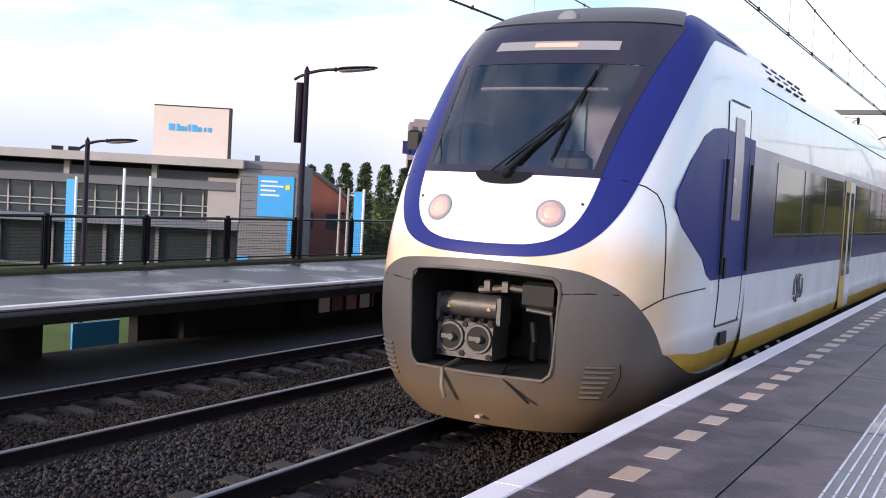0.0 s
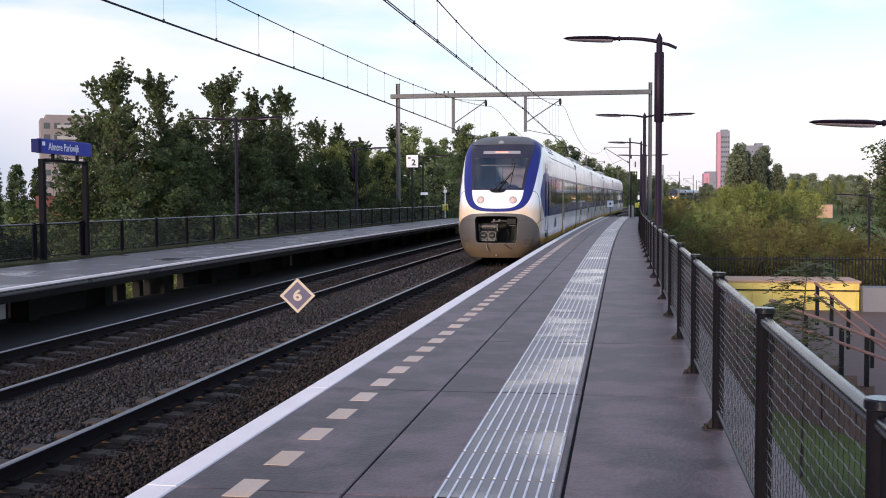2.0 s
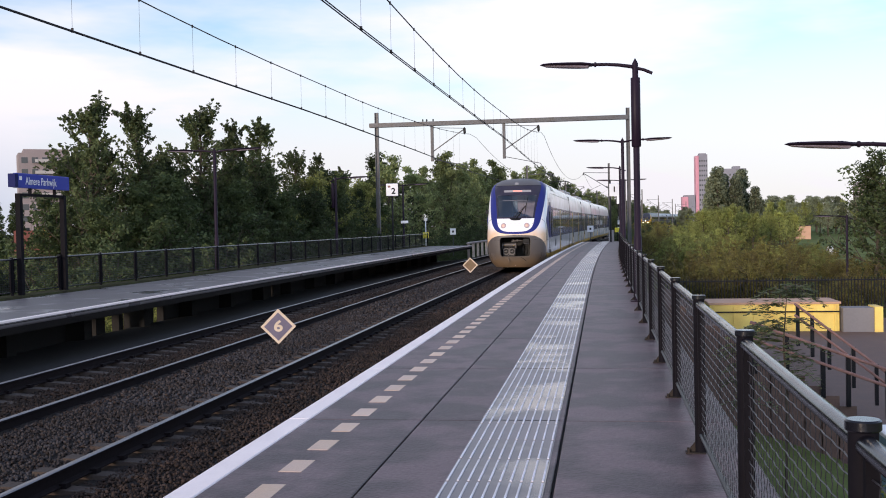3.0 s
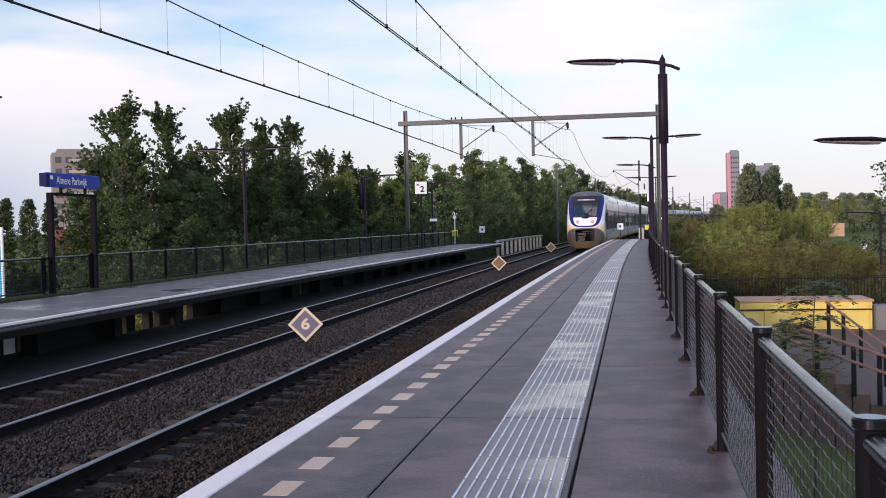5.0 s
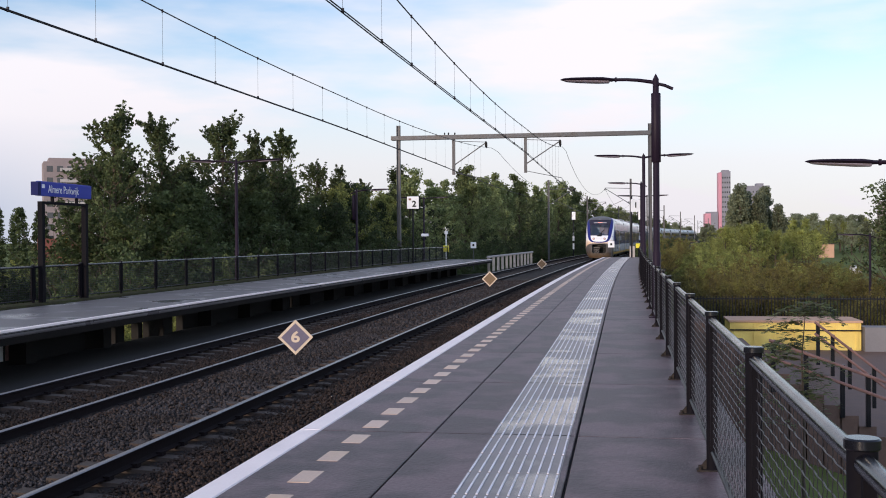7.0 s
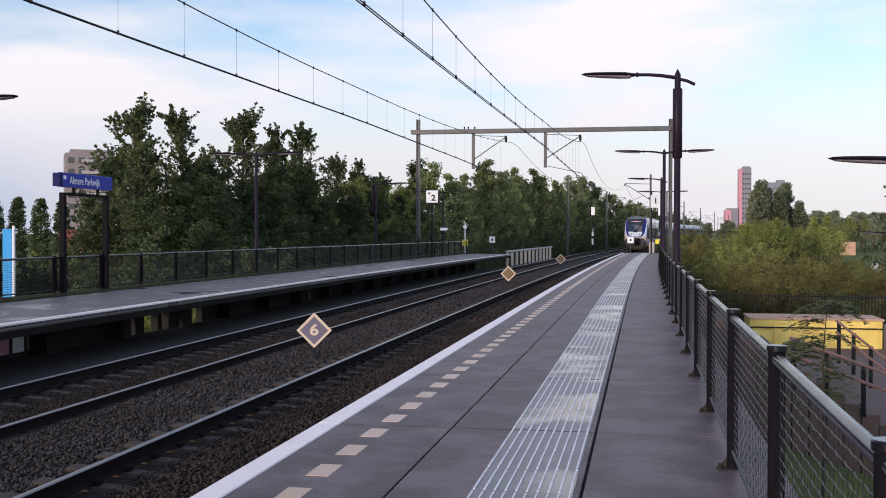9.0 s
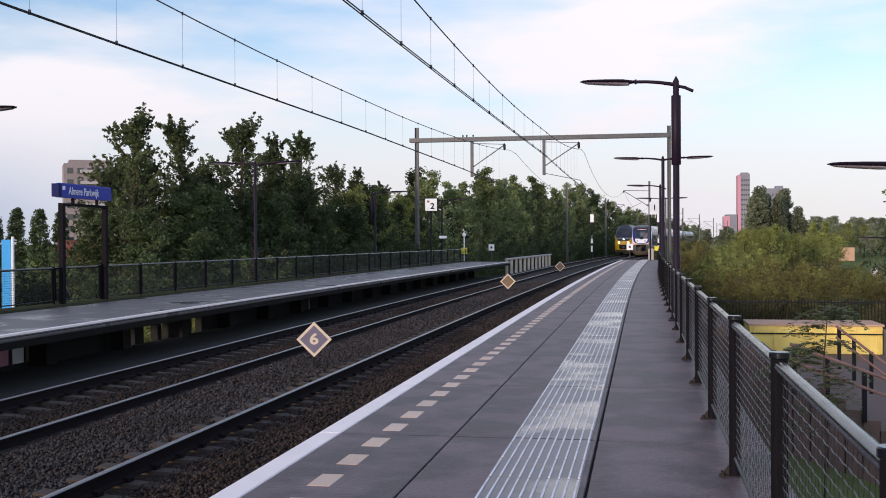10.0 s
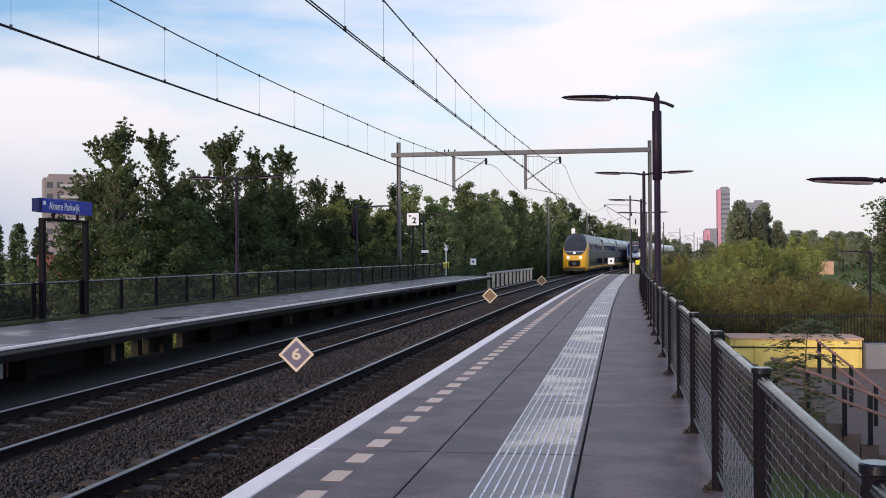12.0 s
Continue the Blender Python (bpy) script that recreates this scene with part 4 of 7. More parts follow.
# ---- trees and shrubs ----
def leaves_mesh(name, centres, radii, per, size, material, rng, flat=0.7):
    """Many small leaf blades scattered in clumps."""
    c = np.repeat(np.array(centres), per, axis=0)
    r = np.repeat(np.array(radii), per)[:, None]
    n = len(c)
    d = rng.normal(size=(n, 3))
    d /= np.linalg.norm(d, axis=1)[:, None]
    p = c + d * r * rng.uniform(0.25, 1.0, (n, 1)) ** 0.6 * np.array([1, 1, flat])
    a = rng.normal(size=(n, 3))
    a /= np.linalg.norm(a, axis=1)[:, None]
    b = np.cross(a, rng.normal(size=(n, 3)))
    b /= np.linalg.norm(b, axis=1)[:, None]
    s = size * rng.uniform(0.6, 1.4, (n, 1))
    co = np.stack([p - a * s, p + b * s * 0.55, p + a * s, p - b * s * 0.55], 1).reshape(-1, 3)
    me = bpy.data.meshes.new(name)
    me.vertices.add(4 * n)
    me.vertices.foreach_set("co", co.ravel())
    me.loops.add(4 * n)
    me.loops.foreach_set("vertex_index", np.arange(4 * n))
    me.polygons.add(n)
    me.polygons.foreach_set("loop_start", np.arange(n) * 4)
    me.polygons.foreach_set("loop_total", np.full(n, 4))
    me.update(calc_edges=True)
    me.materials.append(material)
    return me


def tree_meshes(kind, seed, material, leaf=0.10, per=46, fat=1.0):
    """Trunk and crown of a tree about 10 m high."""
    rng = np.random.default_rng(seed)
    g = Geo()
    centres, radii, tips = [], [], []
    H = 10.0

    def limb(p, d, length, r, depth):
        pts, rs = [Vector(p)], [r]
        d = Vector(d).normalized()
        for i in range(4):
            d = (d + Vector(rng.normal(size=3)) * 0.16 + Vector((0, 0, 0.10))).normalized()
            pts.append(pts[-1] + d * length / 4)
            rs.append(r * (1 - 0.2 * (i + 1)) + 0.008)
        g.tube(pts, rs, 5 if depth else 7, False)
        tips.append((pts[-1], d))
        if depth < 2:
            for k in range(4):
                i = int(rng.integers(1, 5))
                side = Vector(rng.normal(size=3))
                side.z = abs(side.z) * 0.4
                limb(pts[i], d * 0.6 + side.normalized() * 0.9, length * rng.uniform(0.45, 0.65), rs[i] * 0.6, depth + 1)
        for i in (2, 3, 4):
            if depth > 0 or i > 2:
                centres.append(tuple(pts[i] + Vector(rng.normal(size=3)) * 0.12))
                radii.append((rng.uniform(0.10, 0.34) if kind == "alder" else rng.uniform(0.16, 0.42)) * fat)

    if kind == "poplar":
        pts = [(0.15 * math.sin(z), 0.1 * math.cos(z * 1.3), z) for z in np.linspace(0, H, 8)]
        g.tube(pts, [0.22 * (1 - z / 8.5) + 0.01 for z in range(8)], 7, False)
        for k in range(90):
            z = 0.7 + 9.0 * (k + rng.uniform()) / 90
            a = rng.uniform(0, 6.28)
            w = 1.35 * math.sin(math.pi * min(0.97, (z / H) ** 0.8 * 0.9 + 0.08)) ** 0.7
            centres.append((w * 0.7 * math.cos(a), w * 0.7 * math.sin(a), z))
            radii.append(rng.uniform(0.45, 0.8))
    elif kind == "bush":
        for k in range(9):
            a = rng.uniform(0, 6.28)
            limb((0.3 * math.cos(a), 0.3 * math.sin(a), 0), (math.cos(a) * 0.8, math.sin(a) * 0.8, 1), rng.uniform(3.0, 5.0), 0.07, 1)
        for k in range(70):
            a, rr, z = rng.uniform(0, 6.28), 3.3 * math.sqrt(rng.uniform()), 0
            top = 4.6 * math.sqrt(max(0.05, 1 - (rr / 3.7) ** 2)) * rng.uniform(0.75, 1.1)
            centres.append((rr * math.cos(a), rr * math.sin(a), top * rng.uniform(0.35, 1.0)))
            radii.append(rng.uniform(0.5, 0.95))
    else:
        lean = rng.normal(size=2) * 0.08
        pts = [(lean[0] * f * f * 2 + 0.12 * math.sin(5 * f + seed), lean[1] * f * f * 2, H * 0.95 * f) for f in np.linspace(0, 1, 9)]
        g.tube(pts, [0.17 * (1 - 0.9 * f) + 0.012 for f in np.linspace(0, 1, 9)], 8, False)
        n = 34 if kind == "alder" else 22
        for k in range(n):
            f = 0.13 + 0.85 * (k + rng.uniform(0, 1)) / n
            base = Vector(pts[min(8, int(f * 8))]).lerp(Vector(pts[min(8, int(f * 8) + 1)]), f * 8 - int(f * 8))
            a = k * 2.4 + rng.uniform(-0.5, 0.5)
            if kind == "alder":
                spread, up = (1.02 - f) ** 0.9 * 2.3 + 0.24, 0.22 + 0.55 * f
            else:
                spread, up = (1.05 - f) ** 0.85 * 3.6 + 0.40, 0.35 + 0.9 * f
            limb(base, (math.cos(a), math.sin(a), up), spread * rng.uniform(0.65, 1.2), 0.06 * (1.15 - f) + 0.008, 1)
        if kind == "alder":
            for base, d in list(tips):  # leafy twigs past the limbs' ends that fray the outline
                d = (d + Vector((rng.normal() * 0.35, rng.normal() * 0.35, rng.uniform(-0.1, 0.5)))).normalized()
                reach = rng.uniform(0.3, 0.8)
                tip = base + d * reach
                g.tube([base, (base + tip) / 2 + Vector((0.03, 0.02, 0.02)), tip], [0.012, 0.009, 0.004], 4, False)
                for f in (0.25, 0.5, 0.75, 1.0):
                    centres.append(tuple(base.lerp(tip, f)))
                    radii.append(0.17 - 0.10 * f)
    crown = leaves_mesh("crown", centres, radii, per, leaf, material, rng)
    return g.mesh("trunk", M_BARK, True), crown


def plant(meshes, name, label, category, x, y, z, scale, turn, group, wide=1.0):
    t = thing(name, label, category, pose(x, y, z, 0, 0, turn) @ Matrix.Diagonal((scale * wide, scale * wide, scale, 1)), group)
    tagged(part("trunk", meshes[0], M_BARK, t))
    part("crown", meshes[1], None, t)
    return t


def build_sapling(x, y, top, reach, seed):
    """A thin stem with arching sprays of narrow leaflets."""
    rng = np.random.default_rng(seed)
    foot = ground_height(x, y)
    t = thing("sapling", "light green feathery sapling growing beside the stairs", "sapling", pose(x, y, foot), "saplings beside the stairs")
    tall = top - foot
    part("stem", Geo().tube([(0, 0, 0), (0.03, 0.02, tall * 0.4), (0.0, 0.04, tall * 0.75), (0.05, 0.0, tall)], [0.022, 0.018, 0.012, 0.005], 6), M_BARK, t, smooth=True)
    twigs, leaves = Geo(), Geo()
    for k in range(42):
        z = tall - rng.uniform(0.0, 1.0) ** 1.2 * min(1.25, tall * 0.6)
        a, n = rng.uniform(0, 2 * math.pi), 9
        length = reach * rng.uniform(0.55, 1.1)
        d = Vector((math.cos(a), math.sin(a), 0))
        side = Vector((-d.y, d.x, 0))
        pts = [Vector((0.02, 0.02, z)) + d * length * u / n + Vector((0, 0, length * (0.55 * u / n - 0.75 * (u / n) ** 2))) for u in range(n + 1)]
        twigs.tube(pts, [0.005 - 0.0004 * u for u in range(n + 1)], 4)
        for u in range(2, 2 * n + 1):
            p = pts[u // 2].lerp(pts[min(n, u // 2 + 1)], (u % 2) * 0.5)
            for w in (-1, 1):
                q = (side * w + d * 0.45 + Vector((0, 0, rng.uniform(-0.35, 0.25)))).normalized() * rng.uniform(0.07, 0.12)
                b = d * 0.021 + Vector((0, 0, rng.uniform(-0.008, 0.008)))
                leaves.grid([[p, p + q * 0.5 - b], [p + q * 0.5 + b, p + q]])
    part("twigs", twigs, M_BARK, t)
    part("leaves", leaves, M_LEAFMID, t)


TREE_HEIGHT = 10.5


def build_plants():
    rng = random.Random(5)
    alders = [tree_meshes("alder", s, M_LEAF, 0.075, 10, 0.72) for s in (1, 2, 3, 4)]
    dense = [tree_meshes("round", s, M_LEAFSHADE, 0.11, 26, 1.5) for s in (11, 12, 13)]
    pale = [tree_meshes("round", s, M_LEAF2, 0.10, 18, 1.2) for s in (21, 22)]
    lit_greens = [tree_meshes("round", s, M_LEAFMID, 0.12, 22, 1.25) for s in (16, 17)]
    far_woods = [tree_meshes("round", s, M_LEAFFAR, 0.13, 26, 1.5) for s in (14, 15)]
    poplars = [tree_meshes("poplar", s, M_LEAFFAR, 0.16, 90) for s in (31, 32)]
    dark_poplars = [tree_meshes("poplar", s, M_LEAFSHADE, 0.16, 60) for s in (33, 34)]
    bushes = [tree_meshes("bush", s, M_LEAF3, 0.085, 46, 1.3) for s in (41, 42, 43)]
    green_bushes = [tree_meshes("bush", s, M_LEAFSHADE, 0.10, 46, 1.3) for s in (44, 45)]
    pale_bushes = [tree_meshes("bush", s, M_LEAF2, 0.10, 46, 1.3) for s in (46, 47)]
    lab = ("dark green alder tree with an open twiggy top", "tree")
    # row behind the opposite platform
    for i, (x, y, top) in enumerate(TALL_TREES):
        plant(alders[i % 4], "alder_tree", *lab, x, y, GROUND + 0.2, (top - 0.45 - GROUND) / 10.15, rng.uniform(0, 360), "trees behind the opposite platform", 1.0)
    for i in range(32):
        y = 39.5 + i * 1.5 + rng.uniform(-1, 1)
        plant(rng.choice(dense + dense + pale[:1] if y > 60 else dense), "tree", "dense green tree behind the platform fence", "tree", -20.2 + rng.uniform(-2.2, 1.8), y, GROUND + 0.2, rng.uniform(0.62, 0.82) * (0.8 if y < 43 else 1.0), rng.uniform(0, 360), "trees behind the opposite platform", 1.1)
    for i in range(24):
        y = 33.5 + i * 2.3 + rng.uniform(-1, 1)
        plant(rng.choice(green_bushes), "shrub", "green shrub behind the platform fence", "shrub", -17.4 + rng.uniform(-1.4, 1.0), y, GROUND + 0.3, rng.uniform(0.50, 0.80), rng.uniform(0, 360), "shrubs behind the opposite platform")
    for i in range(6):
        plant(rng.choice(green_bushes), "shrub", "low dark green shrub behind the platform fence", "shrub", -18.4 + rng.uniform(-1.5, 0.6), 25.5 + i * 1.5, GROUND + 0.2, rng.uniform(0.34, 0.44), rng.uniform(0, 360), "shrubs behind the opposite platform", 1.2)
    for i in range(7):
        plant(rng.choice(pale), "tree", "pale yellow-green thin tree", "tree", -20.0 + rng.uniform(-1, 1), 66 + i * 4.0, GROUND + 0.2, rng.uniform(0.72, 0.86), rng.uniform(0, 360), "trees behind the opposite platform")
    for i in range(72):
        y = 90 + i * 5.0
        top = float(np.interp(y, [90, 120, 150, 165, 180, 195, 210, 225, 240, 270, 300, 345, 420], [8.0, 9.7, 10.6, 9.6, 9.6, 11.5, 12.4, 12.0, 11.0, 10.0, 9.8, 9.2, 7.6])) * rng.choice((0.84, 0.92, 1.0, 1.0))
        kin = alders if i % 3 == 1 and y > 120 else lit_greens + lit_greens + dense[:1]
        plant(rng.choice(kin), "tree", "dense green tree beside the line", "tree", -19.5 + bend(y) + rng.uniform(-2.5, 1.5), y, GROUND, (top - GROUND) / (10.15 if kin is alders else TREE_HEIGHT), rng.uniform(0, 360), "trees along the bend", 1.0)
    for i in range(26):
        y = 88 + i * 5.0
        plant(rng.choice(green_bushes), "shrub", "dark green shrub beside the line", "shrub", -15.5 + bend(y) + rng.uniform(-1, 1), y, GROUND + 0.4, rng.uniform(0.7, 0.95), rng.uniform(0, 360), "shrubs along the bend")
    for i in range(34):
        y = 104 + i * 3.0
        plant(rng.choice(green_bushes[:1] + pale_bushes[:1] + bushes), "shrub", "brownish green shrub on the slope inside the bend", "shrub", bend(y) + rng.uniform(0.2, 3.2), y, -1.9, rng.uniform(0.47, 0.60), rng.uniform(0, 360), "shrubs inside the bend", 1.0)
    # meadow side: autumn shrubs, far poplars and woods
    for i in range(44):
        y = 53 + rng.uniform(0, 30)
        aside = rng.uniform(0, 1) ** 1.3 * (y * 0.25 - 3.5)
        plant(rng.choice(bushes + bushes + bushes + green_bushes[:1]), "shrub", "large brownish green shrub in early autumn", "shrub", 3.9 + bend(y) + aside, y, GROUND, rng.uniform(0.42, 0.60) * (1.0 if (3.9 + aside) / y < 0.155 else 0.72), rng.uniform(0, 360), "shrubs beside the near platform")
    for i in range(30):
        y = 84 + rng.uniform(0, 70)
        plant(rng.choice(pale_bushes), "shrub", "yellow-green shrub in the meadow", "shrub", bend(y) + 4.5 + rng.uniform(0, 1) * y * 0.06, y, GROUND, rng.uniform(0.46, 0.62), rng.uniform(0, 360), "shrubs in the meadow")
    for i in range(54):
        f = rng.uniform(0.07, 0.26)
        y = (150 + rng.uniform(0, 50)) if f < 0.122 else 275 + rng.uniform(0, 50)
        plant(rng.choice(pale_bushes if f < 0.122 else pale + far_woods), "tree", "yellow-green tree beyond the meadow", "tree", y * f, y, GROUND, (rng.uniform(0.66, 0.88) if f > 0.085 else rng.uniform(0.50, 0.62)) if f < 0.122 else rng.uniform(0.72, 0.98), rng.uniform(0, 360), "trees beyond the meadow")
    for i in range(12):
        y = 92 + rng.uniform(0, 45)
        plant(rng.choice(pale_bushes + bushes), "shrub", "low shrub at the edge of the lawn", "shrub", y * rng.uniform(0.135, 0.215), y, GROUND, rng.uniform(0.30, 0.40), rng.uniform(0, 360), "shrubs round the lawn", 1.3)
    for i in range(26):
        f = 0.086 + 0.085 * (i + rng.uniform(0, 1)) / 26
        y = 150 + rng.uniform(0, 40)
        plant(rng.choice(pale), "tree", "sunlit yellow-green tree in the meadow", "tree", y * f, y, GROUND, rng.uniform(0.54, 0.68) * (1.0 if f < 0.125 else 0.85), rng.uniform(0, 360), "yellow-green trees in the meadow", 1.3)
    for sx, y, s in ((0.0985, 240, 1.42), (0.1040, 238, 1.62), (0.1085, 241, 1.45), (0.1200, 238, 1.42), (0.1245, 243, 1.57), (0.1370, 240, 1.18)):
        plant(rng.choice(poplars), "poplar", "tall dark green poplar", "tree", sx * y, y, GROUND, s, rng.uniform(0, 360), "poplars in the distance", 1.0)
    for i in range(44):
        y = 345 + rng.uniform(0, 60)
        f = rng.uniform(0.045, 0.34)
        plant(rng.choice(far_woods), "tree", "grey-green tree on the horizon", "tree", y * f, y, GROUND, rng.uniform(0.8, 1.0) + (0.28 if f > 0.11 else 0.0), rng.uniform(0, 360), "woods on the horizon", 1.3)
    for sx, y, s in ((0.240, 72, 0.80), (0.268, 68, 0.93), (0.262, 57, 0.52), (0.30, 62, 0.84)):
        plant(rng.choice(dense), "tree", "dense dark green tree beside the stairs", "tree", sx * y, y, GROUND, s, rng.uniform(0, 360), "trees beside the stairs", 1.2)
    for y in (10.6, 12.0, 29.5, 31.2, 33.0, 34.6):
        plant(pale_bushes[0], "shrub", "sunlit shrub behind the supports of the platform", "shrub", -15.0, y, -2.3, 0.28, y * 40, "shrubs behind the supports")
    build_sapling(2.36, 15.0, 0.55, 0.62, 5)
    build_sapling(2.02, 16.6, -0.15, 0.42, 6)
    for i in range(5):
        plant(rng.choice(pale_bushes), "shrub", "low green shrub below the platform", "shrub", 3.0 + rng.uniform(0, 1.6), 4.5 + i * 2.0, GROUND, rng.uniform(0.34, 0.44), rng.uniform(0, 360), "shrubs below the platform")
    # poplars and thicket far behind the opposite platform
    for x, s in ((-101.5, 0.97), (-98.0, 1.0), (-94.2, 1.02), (-90.4, 1.0), (-86.8, 0.96), (-105.0, 0.95)):
        plant(rng.choice(dark_poplars), "poplar", "slim dark green poplar tree", "tree", x, 150, GROUND, s, rng.uniform(0, 360), "row of poplars", 1.05)
    for i in range(16):
        y = 62 + i * 2.2
        plant(rng.choice(green_bushes + pale_bushes), "shrub", "green shrub on the embankment", "shrub", -y * rng.uniform(0.46, 0.615), y, GROUND, rng.uniform(0.50, 0.64), rng.uniform(0, 360), "thicket behind the opposite platform", 1.3)


TALL_TREES = ((-20.5, 40.9, 7.4), (-20.9, 43.4, 5.4), (-20.5, 46.4, 7.6), (-20.9, 49.6, 5.6), (-20.5, 52.9, 8.5), (-20.5, 58.1, 7.9), (-20.5, 62.0, 8.4), (-20.9, 65.4, 6.2), (-20.5, 70.5, 7.3), (-20.5, 76.5, 7.2), (-20.5, 84.0, 6.6))
build_plants()


# ---- signs ----
def build_signs():
    t = thing("station_name_sign", "blue station name sign on two dark posts", "sign")
    x = -13.42
    for y in (23.25, 25.3):
        part("post", Geo().box((x - 0.06, y - 0.06, 0), (x + 0.06, y + 0.06, 2.42)), M_POST, t)
    part("cross_bar", Geo().box((x - 0.05, 23.2, 2.36), (x + 0.05, 25.35, 2.42)), M_POST, t)
    for y in (23.75, 24.9):
        part("bracket", Geo().box((x - 0.03, y - 0.03, 2.42), (x + 0.03, y + 0.03, 2.56)), M_POST, t)
    b = part("board", Geo().slab((-0.06, -1.22, -0.18), (0.06, 1.22, 0.16), 0.02), M_SIGNBLUE, t, at=pose(x, 24.32, 2.73))
    part("end_plate", Geo().box((-0.09, -1.36, -0.17), (0.09, -1.23, 0.14)), M_SIGNDARK, b, "darker blue end plate")
    lettering("letters", "Almere Parkwijk", 0.26, M_SIGNWHITE, b, pose(0.065, -0.15, -0.02, 90, 0, 90), 0.82)
    part("logo_bar", Geo().box((0.058, -1.14, 0.0), (0.066, -1.02, 0.09)), M_SIGNWHITE, b)
    for (x, y, z, s) in ((-6.13, 19.6, -0.37, 0.335), (-6.1, 49.3, -0.38, 0.36), (-6.0, 80.0, -0.42, 0.38)):
        d = thing("stop_board", "diamond-shaped stop sign with a cream border between the tracks", "sign", pose(x, y, z, 0, 0, 10), "stop signs between the tracks")
        r = 2 ** 0.5
        part("border", Geo().prism([(-s, 0), (0, -s), (s, 0), (0, s)], 0.0, 0.02), M_CREAM, d)
        q = s * 0.80
        part("face", Geo().prism([(-q, 0), (0, -q), (q, 0), (0, q)], -0.004, 0.01), M_DIAMOND if y < 30 else M_DIAMONDFAR, d)
        part("post", Geo().box((-0.03, 0.022, -0.62), (0.03, 0.06, s * 0.9)), M_FENCE, d)
        if y < 30:
            lettering("number", "6", s * 0.85, M_CREAM, d, pose(0, -0.007, 0, 90, 0, 0), 1.2, 0.03)
    t = thing("track_number_sign", "white track number sign with a dark post", "sign", pose(-12.7, 64.6, 0, 0, 0, 10), "track number signs")
    part("post", Geo().tube([(0, 0.1, 0), (0, 0.1, 3.9)], 0.06, 8), M_FENCE, t)
    part("board", Geo().slab((-0.36, -0.06, 3.35), (0.36, 0.06, 4.1), 0.03), M_SIGNWHITE, t)
    lettering("number", "2", 0.5, M_BLACK, t, pose(0.08, -0.065, 3.63, 90, 0, 0), 1.0, 0.03)
    part("backing", Geo().slab((-0.36, 0.0, 3.31), (0.44, 0.09, 4.13), 0.03), M_BLACK, t, "black housing of the sign")
    part("badge", Geo().box((-0.26, -0.066, 3.86), (-0.1, -0.058, 3.98)), M_RUSTRAIL, t)
    part("lower_plate", Geo().slab((0.5, -0.04, 1.66), (0.95, 0.04, 1.82), 0.02), M_SIGNWHITE, t, "small white plate")
    t = thing("track_number_sign", "white track number sign high on a mast", "sign", pose(0.606, 82.0, 0), "track number signs")
    part("post", Geo().tube([(0, 0.1, 0), (0, 0.1, 4.6)], 0.065, 8), M_FENCE, t)
    part("board", Geo().slab((-0.06, -0.06, 3.43), (0.68, 0.06, 4.38), 0.03), M_SIGNWHITE, t)
    lettering("number", "1", 0.58, M_BLACK, t, pose(0.31, -0.065, 3.92, 90, 0, 0), 1.05, 0.025)
    # small things at the platform ends
    t = thing("yellow_sign", "small yellow box sign on a post", "sign", pose(1.13, 83.6, 0))
    part("post", Geo().tube([(0, 0, 0), (0, 0, 0.75)], 0.04, 6), M_FENCE, t)
    part("board", Geo().slab((-0.21, -0.1, 0.70), (0.21, 0.1, 1.05), 0.03), M_YELLOWSIGN, t)
    t = thing("relay_cabinet", "pale concrete cabinet at the platform end", "cabinet", pose(0.65, 83.5, 0))
    part("body", Geo().slab((-0.20, -0.2, 0), (0.20, 0.2, 0.86), 0.04), M_PALECONC, t)
    for x, y, s in ((-0.93 - bend(83), 83.0, 0.24), (-11.4 - bend(82), 82.0, 0.22)):
        t = thing("platform_end_sign", "small square white sign on a pole at the platform end", "sign", pose(x + bend(y), y, 0), "platform end signs")
        part("post", Geo().tube([(0, 0.04, -0.9), (0, 0.04, 1.2)], 0.035, 6), M_POLEGREY, t)
        part("board", Geo().slab((-s, -0.03, 0.76), (s, 0.03, 1.24), 0.03), M_SIGNWHITE, t)
        part("mark", Geo().box((-0.07, -0.034, 0.92), (0.07, -0.026, 1.08)), M_BLACK, t)
    t = thing("emergency_pillar", "slim white information pillar with a yellow panel", "pillar", pose(-13.0, 78.8, 0))
    part("post", Geo().tube([(0, 0, 0), (0, 0, 1.85)], 0.05, 8), M_SIGNWHITE, t)
    part("panel", Geo().slab((-0.2, -0.08, 0.55), (0.2, 0.08, 1.0), 0.02), M_YELLOWSIGN, t)
    part("head", Geo().tube([(0, 0, 1.85), (0, 0, 2.08)], [0.14, 0.12], 8), M_SIGNWHITE, t)
    # ramp at the end of the opposite platform
    t = thing("ramp_railing", "pale railing on posts beside the platform ramp", "railing", kind="")
    pts = [(-10.4 + bend(y), y, 0.16) for y in (77, 84, 91, 98, 105)]
    part("rail", Geo().tube(pts, 0.085, 6), M_PALECONC, t)
    for i in range(12):
        y = 77.5 + i * 2.4
        part("post", Geo().slab((-10.49 + bend(y), y - 0.09, -0.95), (-10.31 + bend(y), y + 0.09, 0.14), 0.01), M_RAMPWOOD, t, "post in a pale colour with sunlight painted in")
